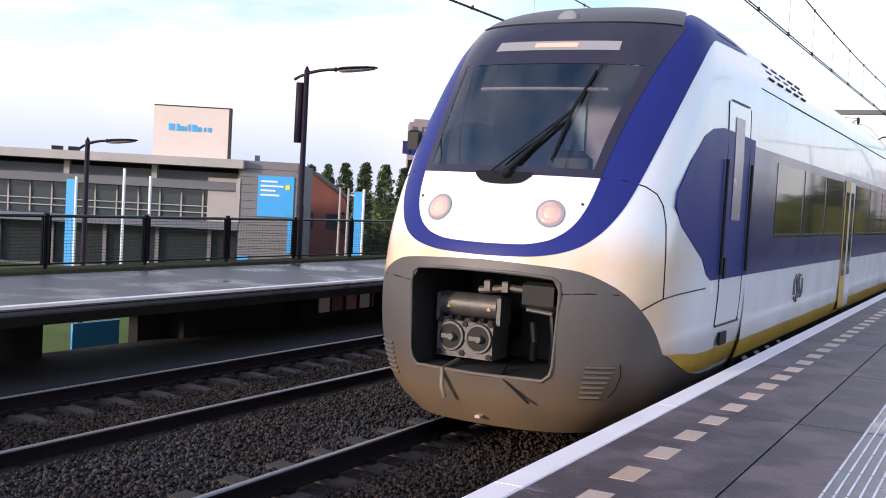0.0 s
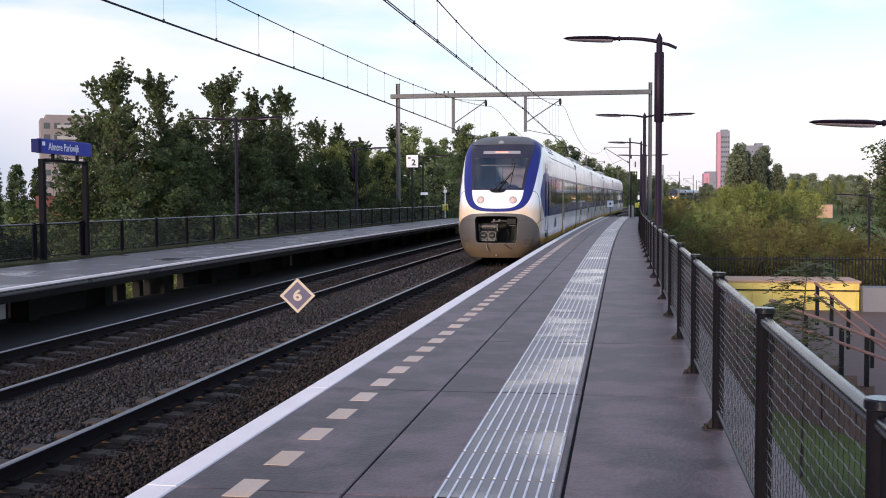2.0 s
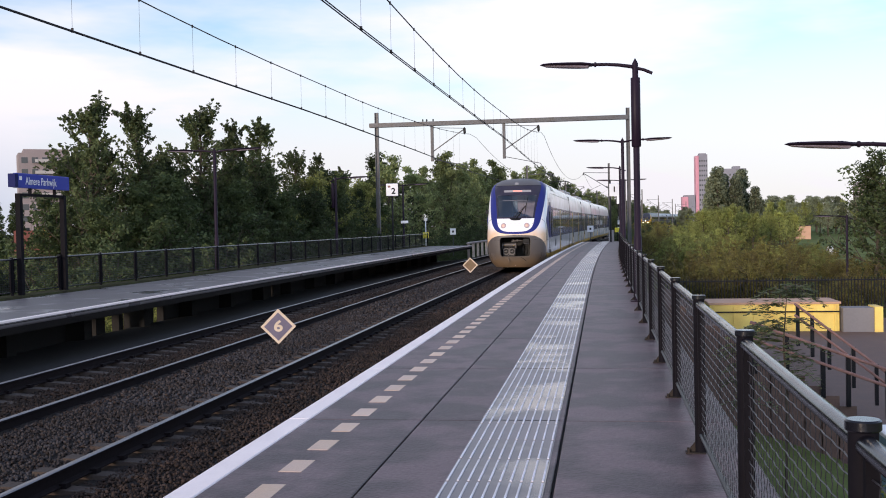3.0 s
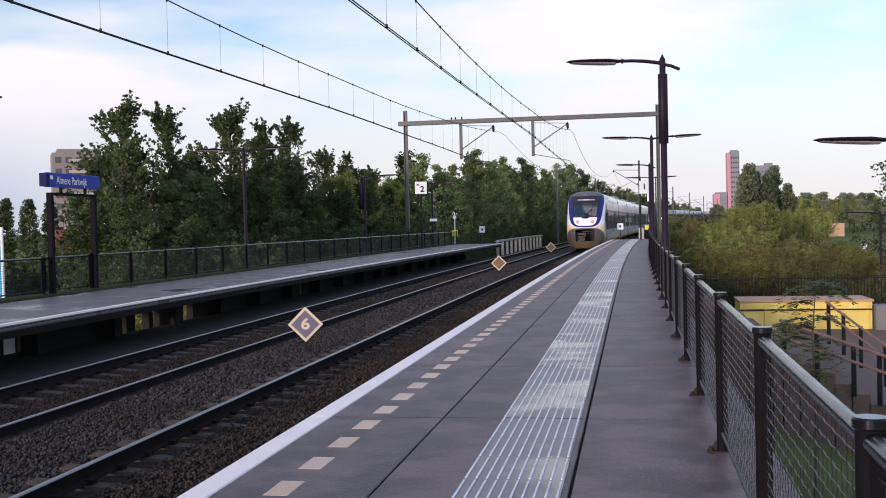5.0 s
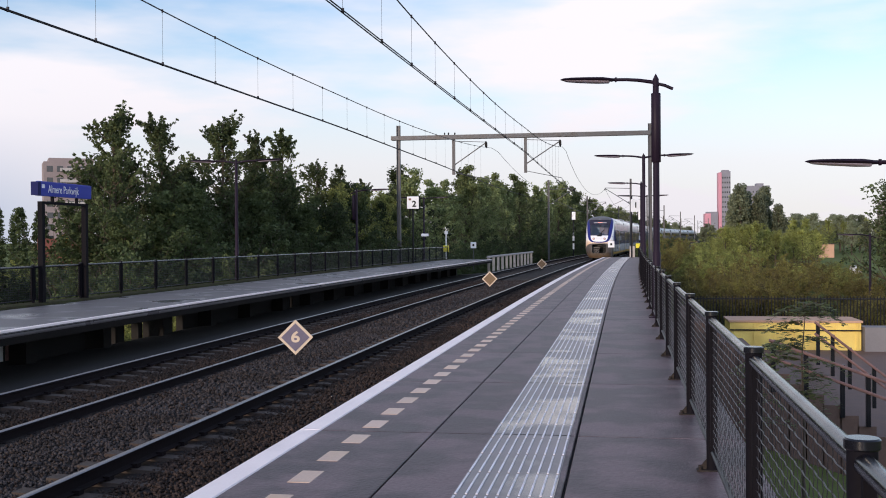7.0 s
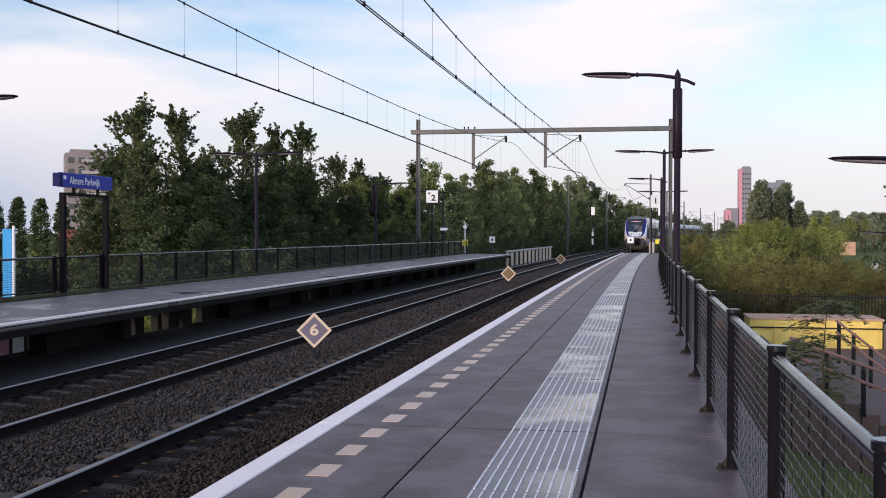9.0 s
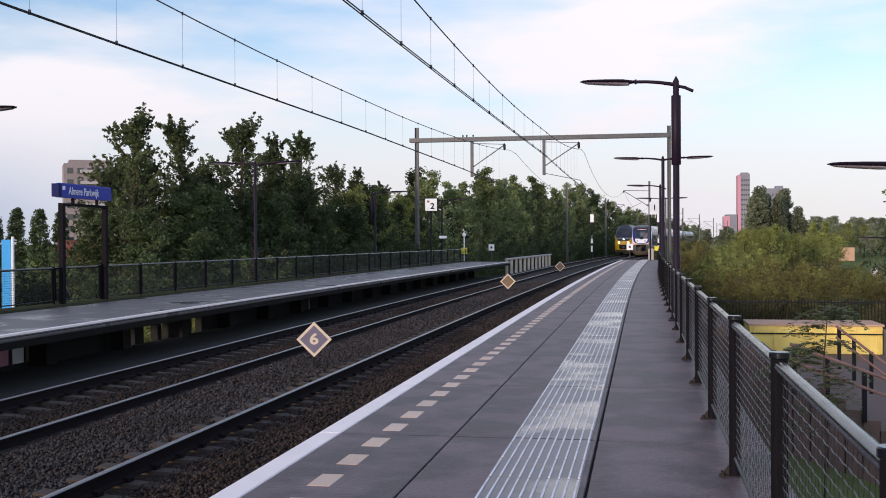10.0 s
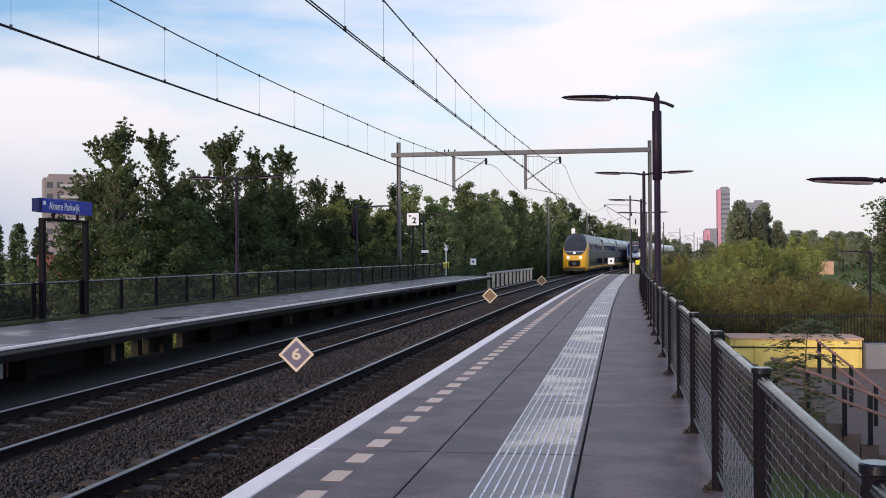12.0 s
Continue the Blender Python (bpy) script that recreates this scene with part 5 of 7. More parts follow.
    # signals
    for x, y in ((-10.3, 146.0), (-1.66, 150.0)):
        t = thing("railway_signal", "slim black signal mast with white boards", "signal", pose(x + bend(y), y, -1.0), "signals beside the tracks")
        part("mast", Geo().tube([(0, 0, 0), (0, 0, 5.9)], 0.10, 8), M_BLACK, t, "black mast")
        for z0, z1, w in ((1.0, 1.8, 0.13), (2.15, 2.75, 0.15), (2.75, 3.25, 0.10)):
            part("band", Geo().tube([(0, 0, z0), (0, 0, z1)], w, 8), M_SIGNWHITE, t, "white band")
        part("backing", Geo().slab((-0.34, -0.02, 4.9), (0.28, 0.14, 6.12), 0.04), M_BLACK, t, "black backing board")
        part("head", Geo().slab((-0.20, -0.12, 4.97), (0.28, -0.02, 6.05), 0.03), M_SIGNWHITE, t, "white signal board")


# ---- buildings ----
def facade_windows(parent, w, d, h, cols, rows, z0, face="front", frac=(0.6, 0.5), material=None):
    """Recessed-looking panes set into a wall, one object each."""
    cw, rh = w / cols, (h - z0) / rows
    me = Geo().box((-cw * frac[0] / 2, -0.06, -rh * frac[1] / 2), (cw * frac[0] / 2, 0.05, rh * frac[1] / 2)).mesh("window", material or M_WINDOW)
    for i in range(cols):
        for j in range(rows):
            x, z = -w / 2 + cw * (i + 0.5), z0 + rh * (j + 0.5)
            if face == "front":
                part("window", me, M_WINDOW, parent, at=pose(x, -d / 2, z))
            elif face == "left":
                part("window", me, M_WINDOW, parent, at=pose(-w / 2, x * d / w, z, 0, 0, 90))
            else:
                part("window", me, M_WINDOW, parent, at=pose(w / 2, x * d / w, z, 0, 0, 90))


def build_towers():
    # brick flats far beyond the trees
    t = thing("apartment_tower", "pinkish brick apartment tower with pale balcony bands", "building", pose(-144.5, 264, GROUND, 0, 0, 32))
    part("wall", Geo().box((-6.5, -6, 0), (5.6, 6, 25.4)), M_BRICKTOWER, t)
    part("roof", Geo().box((-5.2, -5, 25.4), (6, 5, 26.4)), M_BRICKTOWER, t)
    for k in range(8):
        part("balcony", Geo().box((-2.5, -7.2, 2.6 + k * 2.9), (3.5, -6.02, 3.4 + k * 2.9)), M_PALECONC, t)
    facade_windows(t, 12.5, 12, 25, 5, 8, 1.0)
    # grey and red high-rise on the horizon
    t = thing("high_rise", "slim grey high-rise with a red side and a low red annex", "building", pose(57.0, 640, GROUND))
    part("wall", Geo().box((-1.4, -5, 0), (3.6, 5, 42.6)), M_GREYFACADE, t)
    part("red_side", Geo().box((-3.2, -5.4, 0), (-1.4, 5.2, 41.9)), M_PINKFACADE, t, "bright red facade side")
    part("roof", Geo().box((-1.0, -3, 42.6), (3.0, 3, 43.4)), M_GREYFACADE, t)
    part("annex", Geo().box((-9.7, -6, 0), (-3.6, 6, 19.4)), M_GREYFACADE, t, "low grey annex")
    part("annex_side", Geo().box((-10.9, -6.3, 0), (-7.6, 6, 18.4)), M_PINKFACADE, t, "red annex front")
    me = Geo().box((-0.35, -0.06, -0.5), (0.35, 0.05, 0.5)).mesh("window", M_WINDOW)
    for j in range(14):
        for i in range(4):
            part("window", me, M_WINDOW, t, at=pose(-0.7 + i * 1.25, -5, 2.5 + j * 2.8))
    t = thing("office_block", "wide grey office block behind poplars", "building", pose(76, 640, GROUND))
    part("wall", Geo().box((-7.2, -6, 0), (6, 6, 34)), M_GREYFACADE, t)
    part("plant_room", Geo().box((-1, -4, 34), (3, 4, 35.4)), M_GREYFACADE, t)
    for j in range(10):
        for i in range(6):
            part("window", me, M_WINDOW, t, at=pose(-5 + i * 2.0, -6, 3.5 + j * 3.0))
    t = thing("office_block", "distant grey block beyond the trees", "building", pose(151, 640, GROUND))
    part("wall", Geo().box((-8, -6, 0), (8, 6, 24.5)), M_BRICKTOWER, t)
    for j in range(8):
        for i in range(5):
            part("window", me, M_WINDOW, t, at=pose(-6 + i * 3.0, -6, 2.5 + j * 2.7))
    for i in range(6):
        x = 24 + i * 5.5
        t = thing("house", "low distant house with a pale wall", "building", pose(x, 420 + i * 9, GROUND), "low houses on the horizon")
        part("wall", Geo().box((-3.4, -3, 0), (3.4, 3, 5.0)), M_PALECONC, t)
        part("roof", Geo().prism([(-3.7, 5), (3.7, 5), (0, 6.6)], -3.3, 3.3), M_ROOF, t)


YAW = 31.0


def out(u, d):
    """A place beyond the opposite platform: u metres across, d metres away."""
    a = radians(YAW)
    return u * math.cos(a) - d * math.sin(a), u * math.sin(a) + d * math.cos(a)


def build_supermarket():
    """Low modern block with a billboard on its roof, beyond the opposite platform."""
    t = thing("supermarket", "grey modern supermarket with glazed floors and a cream roof billboard", "building", pose(*out(0, 58), GROUND, 0, 0, YAW))
    part("wall", Geo().box((-34, 1.3, 0), (-7.9, 12, 5.5)), M_WALLBLUE, t)
    part("gable", Geo().box((-7.8, -0.4, 0), (-4.78, 11, 6.2)), M_WALLGREY, t, "grey block gable wall")
    for i in range(14):
        part("course", Geo().box((-7.79, -0.415, 0.3 + i * 0.42), (-4.79, -0.39, 0.32 + i * 0.42)), M_ROOF, t)
    part("floor_band", Geo().box((-34, -0.2, 2.45), (-7.85, 1.25, 2.85)), M_WALLBLUE, t, "projecting grey floor band")
    part("floor_band", Geo().box((-34, 0.2, 4.55), (-7.85, 1.25, 5.0)), M_WALLBLUE, t, "blue-grey upper band")
    part("canopy", Geo().box((-36, -1.0, 5.75), (-7.6, 6, 6.2)), M_PALECONC, t, "wide pale flat roof")
    # Black box put in as the shade under the roof
    part("canopy_shade_fill", Geo().box((-34, 2.5, 5.5), (-8, 5.5, 5.74)), M_BLACK, t)
    part("upper_glazing", Geo().box((-33, 1.2, 2.9), (-8.1, 1.28, 4.5)), M_SHOPGLASS, t)
    part("lower_glazing", Geo().box((-33, 1.2, 0.2), (-8.1, 1.28, 2.4)), M_WINDOW, t)
    for i in range(22):
        part("mullion", Geo().box((-33 + i * 1.15, 1.08, 2.85), (-32.92 + i * 1.15, 1.19, 4.55)), M_PALECONC, t)
    for z in (3.25, 3.6):
        part("glazing_rail", Geo().box((-33, 1.0, z), (-8, 1.07, z + 0.05)), M_PALECONC, t)
    for i in range(6):
        part("roof_column", Geo().box((-31 + i * 4.6, 0.3, 5.0), (-30.7 + i * 4.6, 0.6, 5.75)), M_PALECONC, t)
    for i in range(9):
        part("inner_column", Geo().box((-32 + i * 2.8, 0.95, 0.2), (-31.8 + i * 2.8, 1.15, 2.45)), M_WALLGREY, t)
    part("stair_tower", Geo().box((-9.6, 0.4, 2.85), (-8.0, 1.25, 5.2)), M_PALECONC, t, "pale stair enclosure")
    part("corner_pillar", Geo().box((-8.0, -0.45, 2.9), (-7.78, -0.1, 5.2)), M_PALECONC, t)
    b = part("billboard", Geo().box((-12.65, 0.6, 6.2), (-8.68, 0.9, 8.9)), M_BILL, t, "cream billboard with a blue mark")
    part("billboard_edge", Geo().box((-8.68, 0.58, 6.2), (-8.55, 1.0, 8.95)), M_ROOF, b)
    part("billboard_edge", Geo().box((-12.65, 0.58, 8.9), (-8.55, 0.95, 8.96)), M_ROOF, b)
    for i, w in enumerate((0.24, 0.10, 0.20, 0.20, 0.13, 0.12, 0.26, 0.20, 0.08, 0.10, 0.22)):
        x = -11.85 + i * 0.207
        part("logo_bar", Geo().box((x, 0.56, 7.62), (x + w * 0.85, 0.59, 7.86 + (0.12 if i in (0, 1, 2, 5, 6) else 0.0))), M_POSTER, b)
    part("banner", Geo().box((-6.85, -0.46, 3.30), (-4.95, -0.41, 5.45)), M_POSTER, t, "large light blue banner")
    for j in range(4):
        part("banner_bar", Geo().box((-6.7, -0.49, 5.1 - j * 0.24), (-6.7 + (0.9, 1.2, 0.8, 1.0)[j], -0.465, 5.2 - j * 0.24)), M_SIGNWHITE, t)
    part("banner_bar", Geo().box((-5.4, -0.49, 4.75), (-5.15, -0.465, 5.0)), M_YELLOWSIGN, t)
    part("banner", Geo().box((-5.2, -0.46, 1.4), (-4.85, -0.41, 3.2)), M_POSTER, t, "narrow blue banner at the corner")
    part("banner", Geo().box((-7.75, -0.46, 0.8), (-7.2, -0.41, 1.15)), M_POSTER, t, "low blue strip")
    part("roof_vent", Geo().box((-7.5, 3, 6.2), (-7.25, 3.3, 6.6)), M_WALLGREY, t)
    for x in (-18.4, -17.5):
        part("roof_vent", Geo().box((x, 2, 6.2), (x + 0.5, 2.5, 6.5)), M_BLACK, t)
    # brick house beside it
    t = thing("house", "dark red brick house with a steep roof", "building", pose(*out(-5.6, 75), GROUND, 0, 0, YAW))
    part("wall", Geo().box((-2.8, 0, 0), (2.8, 7, 3.6)), M_BRICK, t)
    part("gable", Geo().prism([(-2.8, 3.6), (2.8, 3.6), (2.8, 4.3), (0.4, 6.0), (-2.8, 4.7)], 0, 7), M_BRICK, t)
    part("roof", Geo().prism([(-2.9, 4.72), (0.4, 6.02), (2.95, 4.25), (2.95, 4.4), (0.45, 6.2), (-2.9, 6.15)], -0.15, 7.1), M_ROOF, t, "dark tiled roof")
    for i in range(3):
        part("gable_window", Geo().box((-1.9 + i * 1.7, -0.04, 2.2), (-1.1 + i * 1.7, 0.03, 3.3)), M_WINDOW, t)
    part("porch", Geo().box((-2.4, -0.08, 1.2), (-1.5, 0.02, 3.4)), M_CREAM, t, "pale porch panel")
    for x, top, flag in ((-10.8, 4.8, True), (-8.27, 4.95, False), (-9.17, 5.17, False), (-0.86, 4.9, True)):
        f = thing("banner_mast", "white pole with a tall blue banner" if flag else "tall bare white metal pole", "flagpole", pose(*out(x, 38), GROUND - 0.2, 0, 0, 25), "banner masts before the supermarket")
        part("pole", Geo().tube([(0, 0, 0), (0, 0, top + 0.2)], 0.05, 8), M_SIGNWHITE, f)
        if flag:
            part("banner", Geo().box((-0.34, -0.015, 1.9), (-0.06, 0.015, top + 0.1)), M_POSTER, f)
    for x in (-1.69, -1.4):
        f = thing("flagpole", "slim bare pale metal flagpole", "flagpole", pose(*out(x, 38), GROUND - 0.2), "bare flagpoles")
        part("pole", Geo().tube([(0, 0, 0), (0, 0, 5.1)], [0.055, 0.035], 8), M_PALECONC, f)
    t = thing("shop", "small shop with a sunlit orange fascia among trees", "building", pose(-53.5, 100, GROUND, 0, 0, 28))
    part("wall", Geo().box((-4, -2, 0), (4, 2, 5.0)), M_BRICK, t)
    part("fascia", Geo().box((-1.9, -2.3, 4.6), (0.9, 2, 5.35)), M_ORANGE, t, "orange-yellow fascia")


def build_stairs_side():
    """Yellow skip, fence and stairs below the near platform."""
    t = thing("container", "yellow painted steel skip with an orange-brown rim", "container", pose(0, 43.4, GROUND))
    part("wall", Geo().box((4.1, 0, 0), (9.0, 2.2, 1.33)), M_YELLOWBOX, t)
    part("rim", Geo().box((4.05, -0.06, 1.34), (9.06, 2.26, 1.42)), M_CREAMBRICK, t)
    part("lip", Geo().box((4.1, -0.07, 1.02), (9.0, 0.0, 1.07)), M_RUST, t)
    for i in range(7):
        part("rib", Geo().box((4.25 + i * 0.76, -0.05, 0.05), (4.33 + i * 0.76, 0.005, 1.3)), M_YELLOWBOX, t)
    part("end_panel", Geo().box((9.06, -0.4, 0), (10.2, 0.6, 1.2)), M_WALLGREY, t, "grey steel end panel")
    part("end_post", Geo().box((10.2, -0.5, 0), (10.5, 0.6, 1.25)), M_YELLOWBOX, t)
    pave = Geo().box((1.6, 20.0, GROUND - 0.1), (26.0, 49.0, GROUND + 0.28))
    tagged(part("pavement_low", pave, M_STEP), "brown paved yard below the platform", "pavement", kind="structure")
    t = thing("garden_fence", "dark bar fence in front of shrubs", "fence")
    for z in (-2.6, -1.35):
        part("rail", Geo().box((2.6, 50.3, z), (24, 50.36, z + 0.06)), M_FENCE, t)
    me = Geo().box((-0.02, -0.02, GROUND), (0.02, 0.02, -1.2)).mesh("bar", M_FENCE)
    for i in range(150):
        part("bar", me, M_FENCE, t, at=pose(2.6 + i * 0.142, 50.33, 0))
    # stairs going down from the platform
    t = thing("stairs", "brown brick stairs going down to the street", "stairs")
    for i in range(15):
        x = 1.15 + i * 0.30
        part("step", Geo().box((x, 20.3, GROUND), (x + 0.32, 25.4, -0.10 - i * 0.185)), M_STEP, t)
    for y, x0, z0, x1, z1, drop, posts in ((20.2, 2.6, -0.40, 5.6, -1.50, 0.30, (2.68, 3.25, 3.88, 4.32, 5.0)), (25.6, 4.30, -0.48, 6.6, -2.31, 0.26, (4.38, 4.70, 5.07, 5.6, 6.1))):
        t = thing("stair_railing", "red-brown steel stair railing on dark posts", "railing", group="stair railings")
        for dz in (0.0, -drop):
            part("rail", Geo().tube([(x0, y, z0 + dz), (x1, y, z1 + dz)], 0.030, 8), M_RUSTRAIL, t, smooth=True)
        for x in posts:
            z = z0 + (z1 - z0) * (x - x0) / (x1 - x0)
            part("post", Geo().box((x - 0.04, y + 0.032, z - 0.92), (x + 0.04, y + 0.09, z + 0.03)), M_FENCE, t)
    t = thing("bin_shelter", "pale blue box beside the stairs", "box", pose(3.95, 14.6, GROUND))
    part("body", Geo().slab((-0.3, -0.6, 0), (1.2, 0.8, 1.75), 0.03), M_PALEBLUE, t)
    part("lid", Geo().slab((-0.35, -0.65, 1.75), (1.25, 0.85, 1.82), 0.02), M_SIGNWHITE, t)
    t = thing("brick_shed", "small brick shed in the meadow", "building", pose(42.6, 250, GROUND))
    part("wall", Geo().box((-0.1, -2.5, 0), (3.1, 2.5, 3.0)), M_CREAMBRICK, t)
    part("side", Geo().box((-2.4, -1.4, 0), (-0.15, 2.5, 2.9)), M_ROOF, t, "dark side block of the shed")
    part("shed_side_post", Geo().box((-2.5, -1.7, 0), (-2.2, -1.45, 3.4)), M_SIGNWHITE, t)
    part("roof", Geo().box((-0.3, -2.7, 3.0), (3.3, 2.7, 3.15)), M_ROOF, t)
    t = thing("trailer", "small white covered trailer standing in the meadow", "trailer", pose(26.8, 132, GROUND) @ Matrix.Diagonal((0.75, 0.75, 0.8, 1)))
    part("hood", Geo().tube([(-0.65, 0, 0.75), (-0.6, 0, 1.0), (-0.3, 0, 1.35), (0.1, 0, 1.4)], [0.35, 0.5, 0.45, 0.15], 10), M_SIGNWHITE, t, smooth=True)
    part("bed", Geo().slab((-0.75, -0.5, 0.35), (0.75, 0.5, 0.85), 0.05), M_SIGNWHITE, t)
    for s in (-0.5, 0.5):
        part("wheel", Geo().tube([(s, -0.56, 0.3), (s, -0.46, 0.3)], 0.3, 12), M_BLACK, t)


build_signs()
build_towers()
build_supermarket()
build_stairs_side()


# ---- sprinter train ----
LEAN = 0.2
RAIL_MID = (RAIL_HIGH + RAIL_LOW) / 2


SLOPES = {}


def interp(z, table):
    """A smooth curve through a table, without overshoot."""
    if table not in SLOPES:
        x, y = [a for a, _ in table], [b for _, b in table]
        d = [(y[i + 1] - y[i]) / (x[i + 1] - x[i]) for i in range(len(x) - 1)]
        m = [d[0]] + [0.0 if d[i - 1] * d[i] <= 0 else 2 * d[i - 1] * d[i] / (d[i - 1] + d[i]) for i in range(1, len(d))] + [d[-1]]
        SLOPES[table] = (x, y, m)
    x, y, m = SLOPES[table]
    if z <= x[0]:
        return y[0]
    if z >= x[-1]:
        return y[-1]
    i = 0
    while z > x[i + 1]:
        i += 1
    h = x[i + 1] - x[i]
    u = (z - x[i]) / h
    return (2 * u ** 3 - 3 * u ** 2 + 1) * y[i] + (u ** 3 - 2 * u ** 2 + u) * h * m[i] + (3 * u ** 2 - 2 * u ** 3) * y[i + 1] + (u ** 3 - u ** 2) * h * m[i + 1]


WIDTH = ((0.17, 1.02), (0.4, 1.22), (0.7, 1.34), (1.0, 1.40), (1.4, 1.42), (2.7, 1.42), (3.2, 1.41), (3.6, 1.385), (3.85, 1.33), (4.0, 1.26), (4.15, 1.12), (4.28, 0.88), (4.35, 0.58), (4.40, 0.12))
NOSE = ((0.17, 0.30), (0.4, 0.12), (0.8, 0.02), (1.2, 0.0), (1.7, 0.06), (2.1, 0.20), (2.5, 0.42), (3.0, 0.78), (3.5, 1.20), (3.9, 1.60), (4.05, 1.82), (4.2, 2.2), (4.32, 2.75), (4.40, 3.6))
ROUND = ((0.17, 0.95), (1.0, 1.10), (2.0, 1.15), (3.0, 1.15), (3.8, 1.05), (4.40, 0.5))
TOP, LOW = 4.40, 0.17
POWER = 2 / 2.5


def nose_point(th, z, off=0.0):
    """A point of the cab's skin: th from -90 to 90 degrees round the front, more runs along the side."""
    def at(th, z):
        w, yf, d = interp(z, WIDTH), interp(z, NOSE), interp(z, ROUND)
        s, a = (1 if th >= 0 else -1), min(abs(th), 90.0)
        x = s * w * math.sin(radians(a)) ** POWER
        y = yf + d * (1 - max(0.0, math.cos(radians(a))) ** POWER)
        if abs(th) > 90:
            y += (abs(th) - 90) / 30 * 3.0
        return Vector((x, y, z))
    p = at(th, z)
    if off:
        e = 1.0
        n = (at(th + e, z) - at(th - e, z)).cross(at(th, min(TOP - 0.005, z + 0.02)) - at(th, max(LOW + 0.005, z - 0.02)))
        if n.length > 1e-9:
            p = p + n.normalized() * off
    return p


def nose_patch(z0, z1, left, right, off, rows=18, cols=22):
    g = Geo()
    out = []
    for j in range(rows + 1):
        z = z0 + (z1 - z0) * j / rows
        a, b = left(z), right(z)
        out.append([nose_point(a + (b - a) * i / cols, z, off) for i in range(cols + 1)])
    return g.grid(out)


def nose_drape(ths, low, high, off, rows=14, skip=None):
    """A sheet on the cab's skin: each angle has its own lower and upper edge."""
    g = Geo()
    rs = [[nose_point(th, low(th) + (high(th) - low(th)) * j / rows, off) for th in ths] for j in range(rows + 1)]
    for row in rs:
        g.v += [tuple(p) for p in row]
    k = len(ths)
    for j in range(rows):
        for i in range(k - 1):
            th = (ths[i] + ths[i + 1]) / 2
            if skip and skip(th, low(th) + (high(th) - low(th)) * (j + 0.5) / rows):
                continue
            a = j * k + i
            g.f.append((a, a + 1, a + k + 1, a + k))
    return g


def steps(a, b, n):
    return [a + (b - a) * i / n for i in range(n + 1)]


def skirt_top(th):
    return interp(abs(th), ((0, 1.67), (30, 1.63), (50, 1.50), (65, 1.32), (78, 1.12), (86, 0.97), (92, 0.84), (98, 0.68), (104, 0.54), (112, 0.46), (130, 0.46)))


def shield(z):
    return interp(z, ((2.43, 33.5), (2.8, 36), (3.2, 40), (3.6, 46), (3.95, 57), (4.0, 60)))


def pane_edge(z):
    return shield(z) - interp(z, ((2.5, 4.0), (3.5, 6.5)))


def behind_pane(th, z):
    return 2.48 < z < 3.54 and abs(th) < pane_edge(min(3.5, max(2.5, z))) + 1.2


BODY = [(0.95, 0.30), (1.30, 0.42), (1.40, 0.75), (1.42, 1.2), (1.42, 2.7), (1.41, 3.2), (1.385, 3.6), (1.33, 3.85), (1.26, 4.0), (1.12, 4.15), (0.88, 4.28), (0.58, 4.35), (0.0, 4.40)]


def body_shell(y0, y1, zlo=0.0, zhi=9.0, off=0.0):
    """The part of the car's skin between two heights, both sides if it is not the roof."""
    prof = [(x + off, z) for x, z in BODY if zlo <= z <= zhi]
    xs, zs = [x for _, x in BODY], [x for x, _ in BODY]
    def at(z):
        return float(np.interp(z, xs, zs)) + off
    if not prof or prof[0][1] > zlo + 1e-6:
        prof.insert(0, (at(zlo), zlo))
    if zhi < 4.2 and prof[-1][1] < zhi - 1e-6:
        prof.append((at(zhi), zhi))
    g = Geo()
    if zhi > 4.2:
        full = prof + [(-x, z) for x, z in reversed(prof[:-1])]
        g.grid([[(x, y, z) for x, z in full] for y in (y0, y1)])
    else:
        for s in (-1, 1):
            g.grid([[(s * x, y, z) for x, z in prof] for y in (y0, y1)])
    return g


def side_panel(outline, x, thick=0.008):
    """A flat panel on the right side, given in y and z."""
    g = Geo()
    n = len(outline)
    g.v = [(x, y, z) for y, z in outline] + [(x + thick, y, z) for y, z in outline]
    g.f = [tuple(range(n))[::-1], tuple(range(n, 2 * n))] + [(i, (i + 1) % n, n + (i + 1) % n, n + i) for i in range(n)]
    return g


def side_sheet(s, y0, y1, z0, z1, off):
    """A sheet that follows the swell of the car's side."""
    rows = [[(s * (interp(z, WIDTH) + off), y, z) for y in (y0, y1)] for z in steps(z0, z1, 10)]
    return Geo().grid(rows)


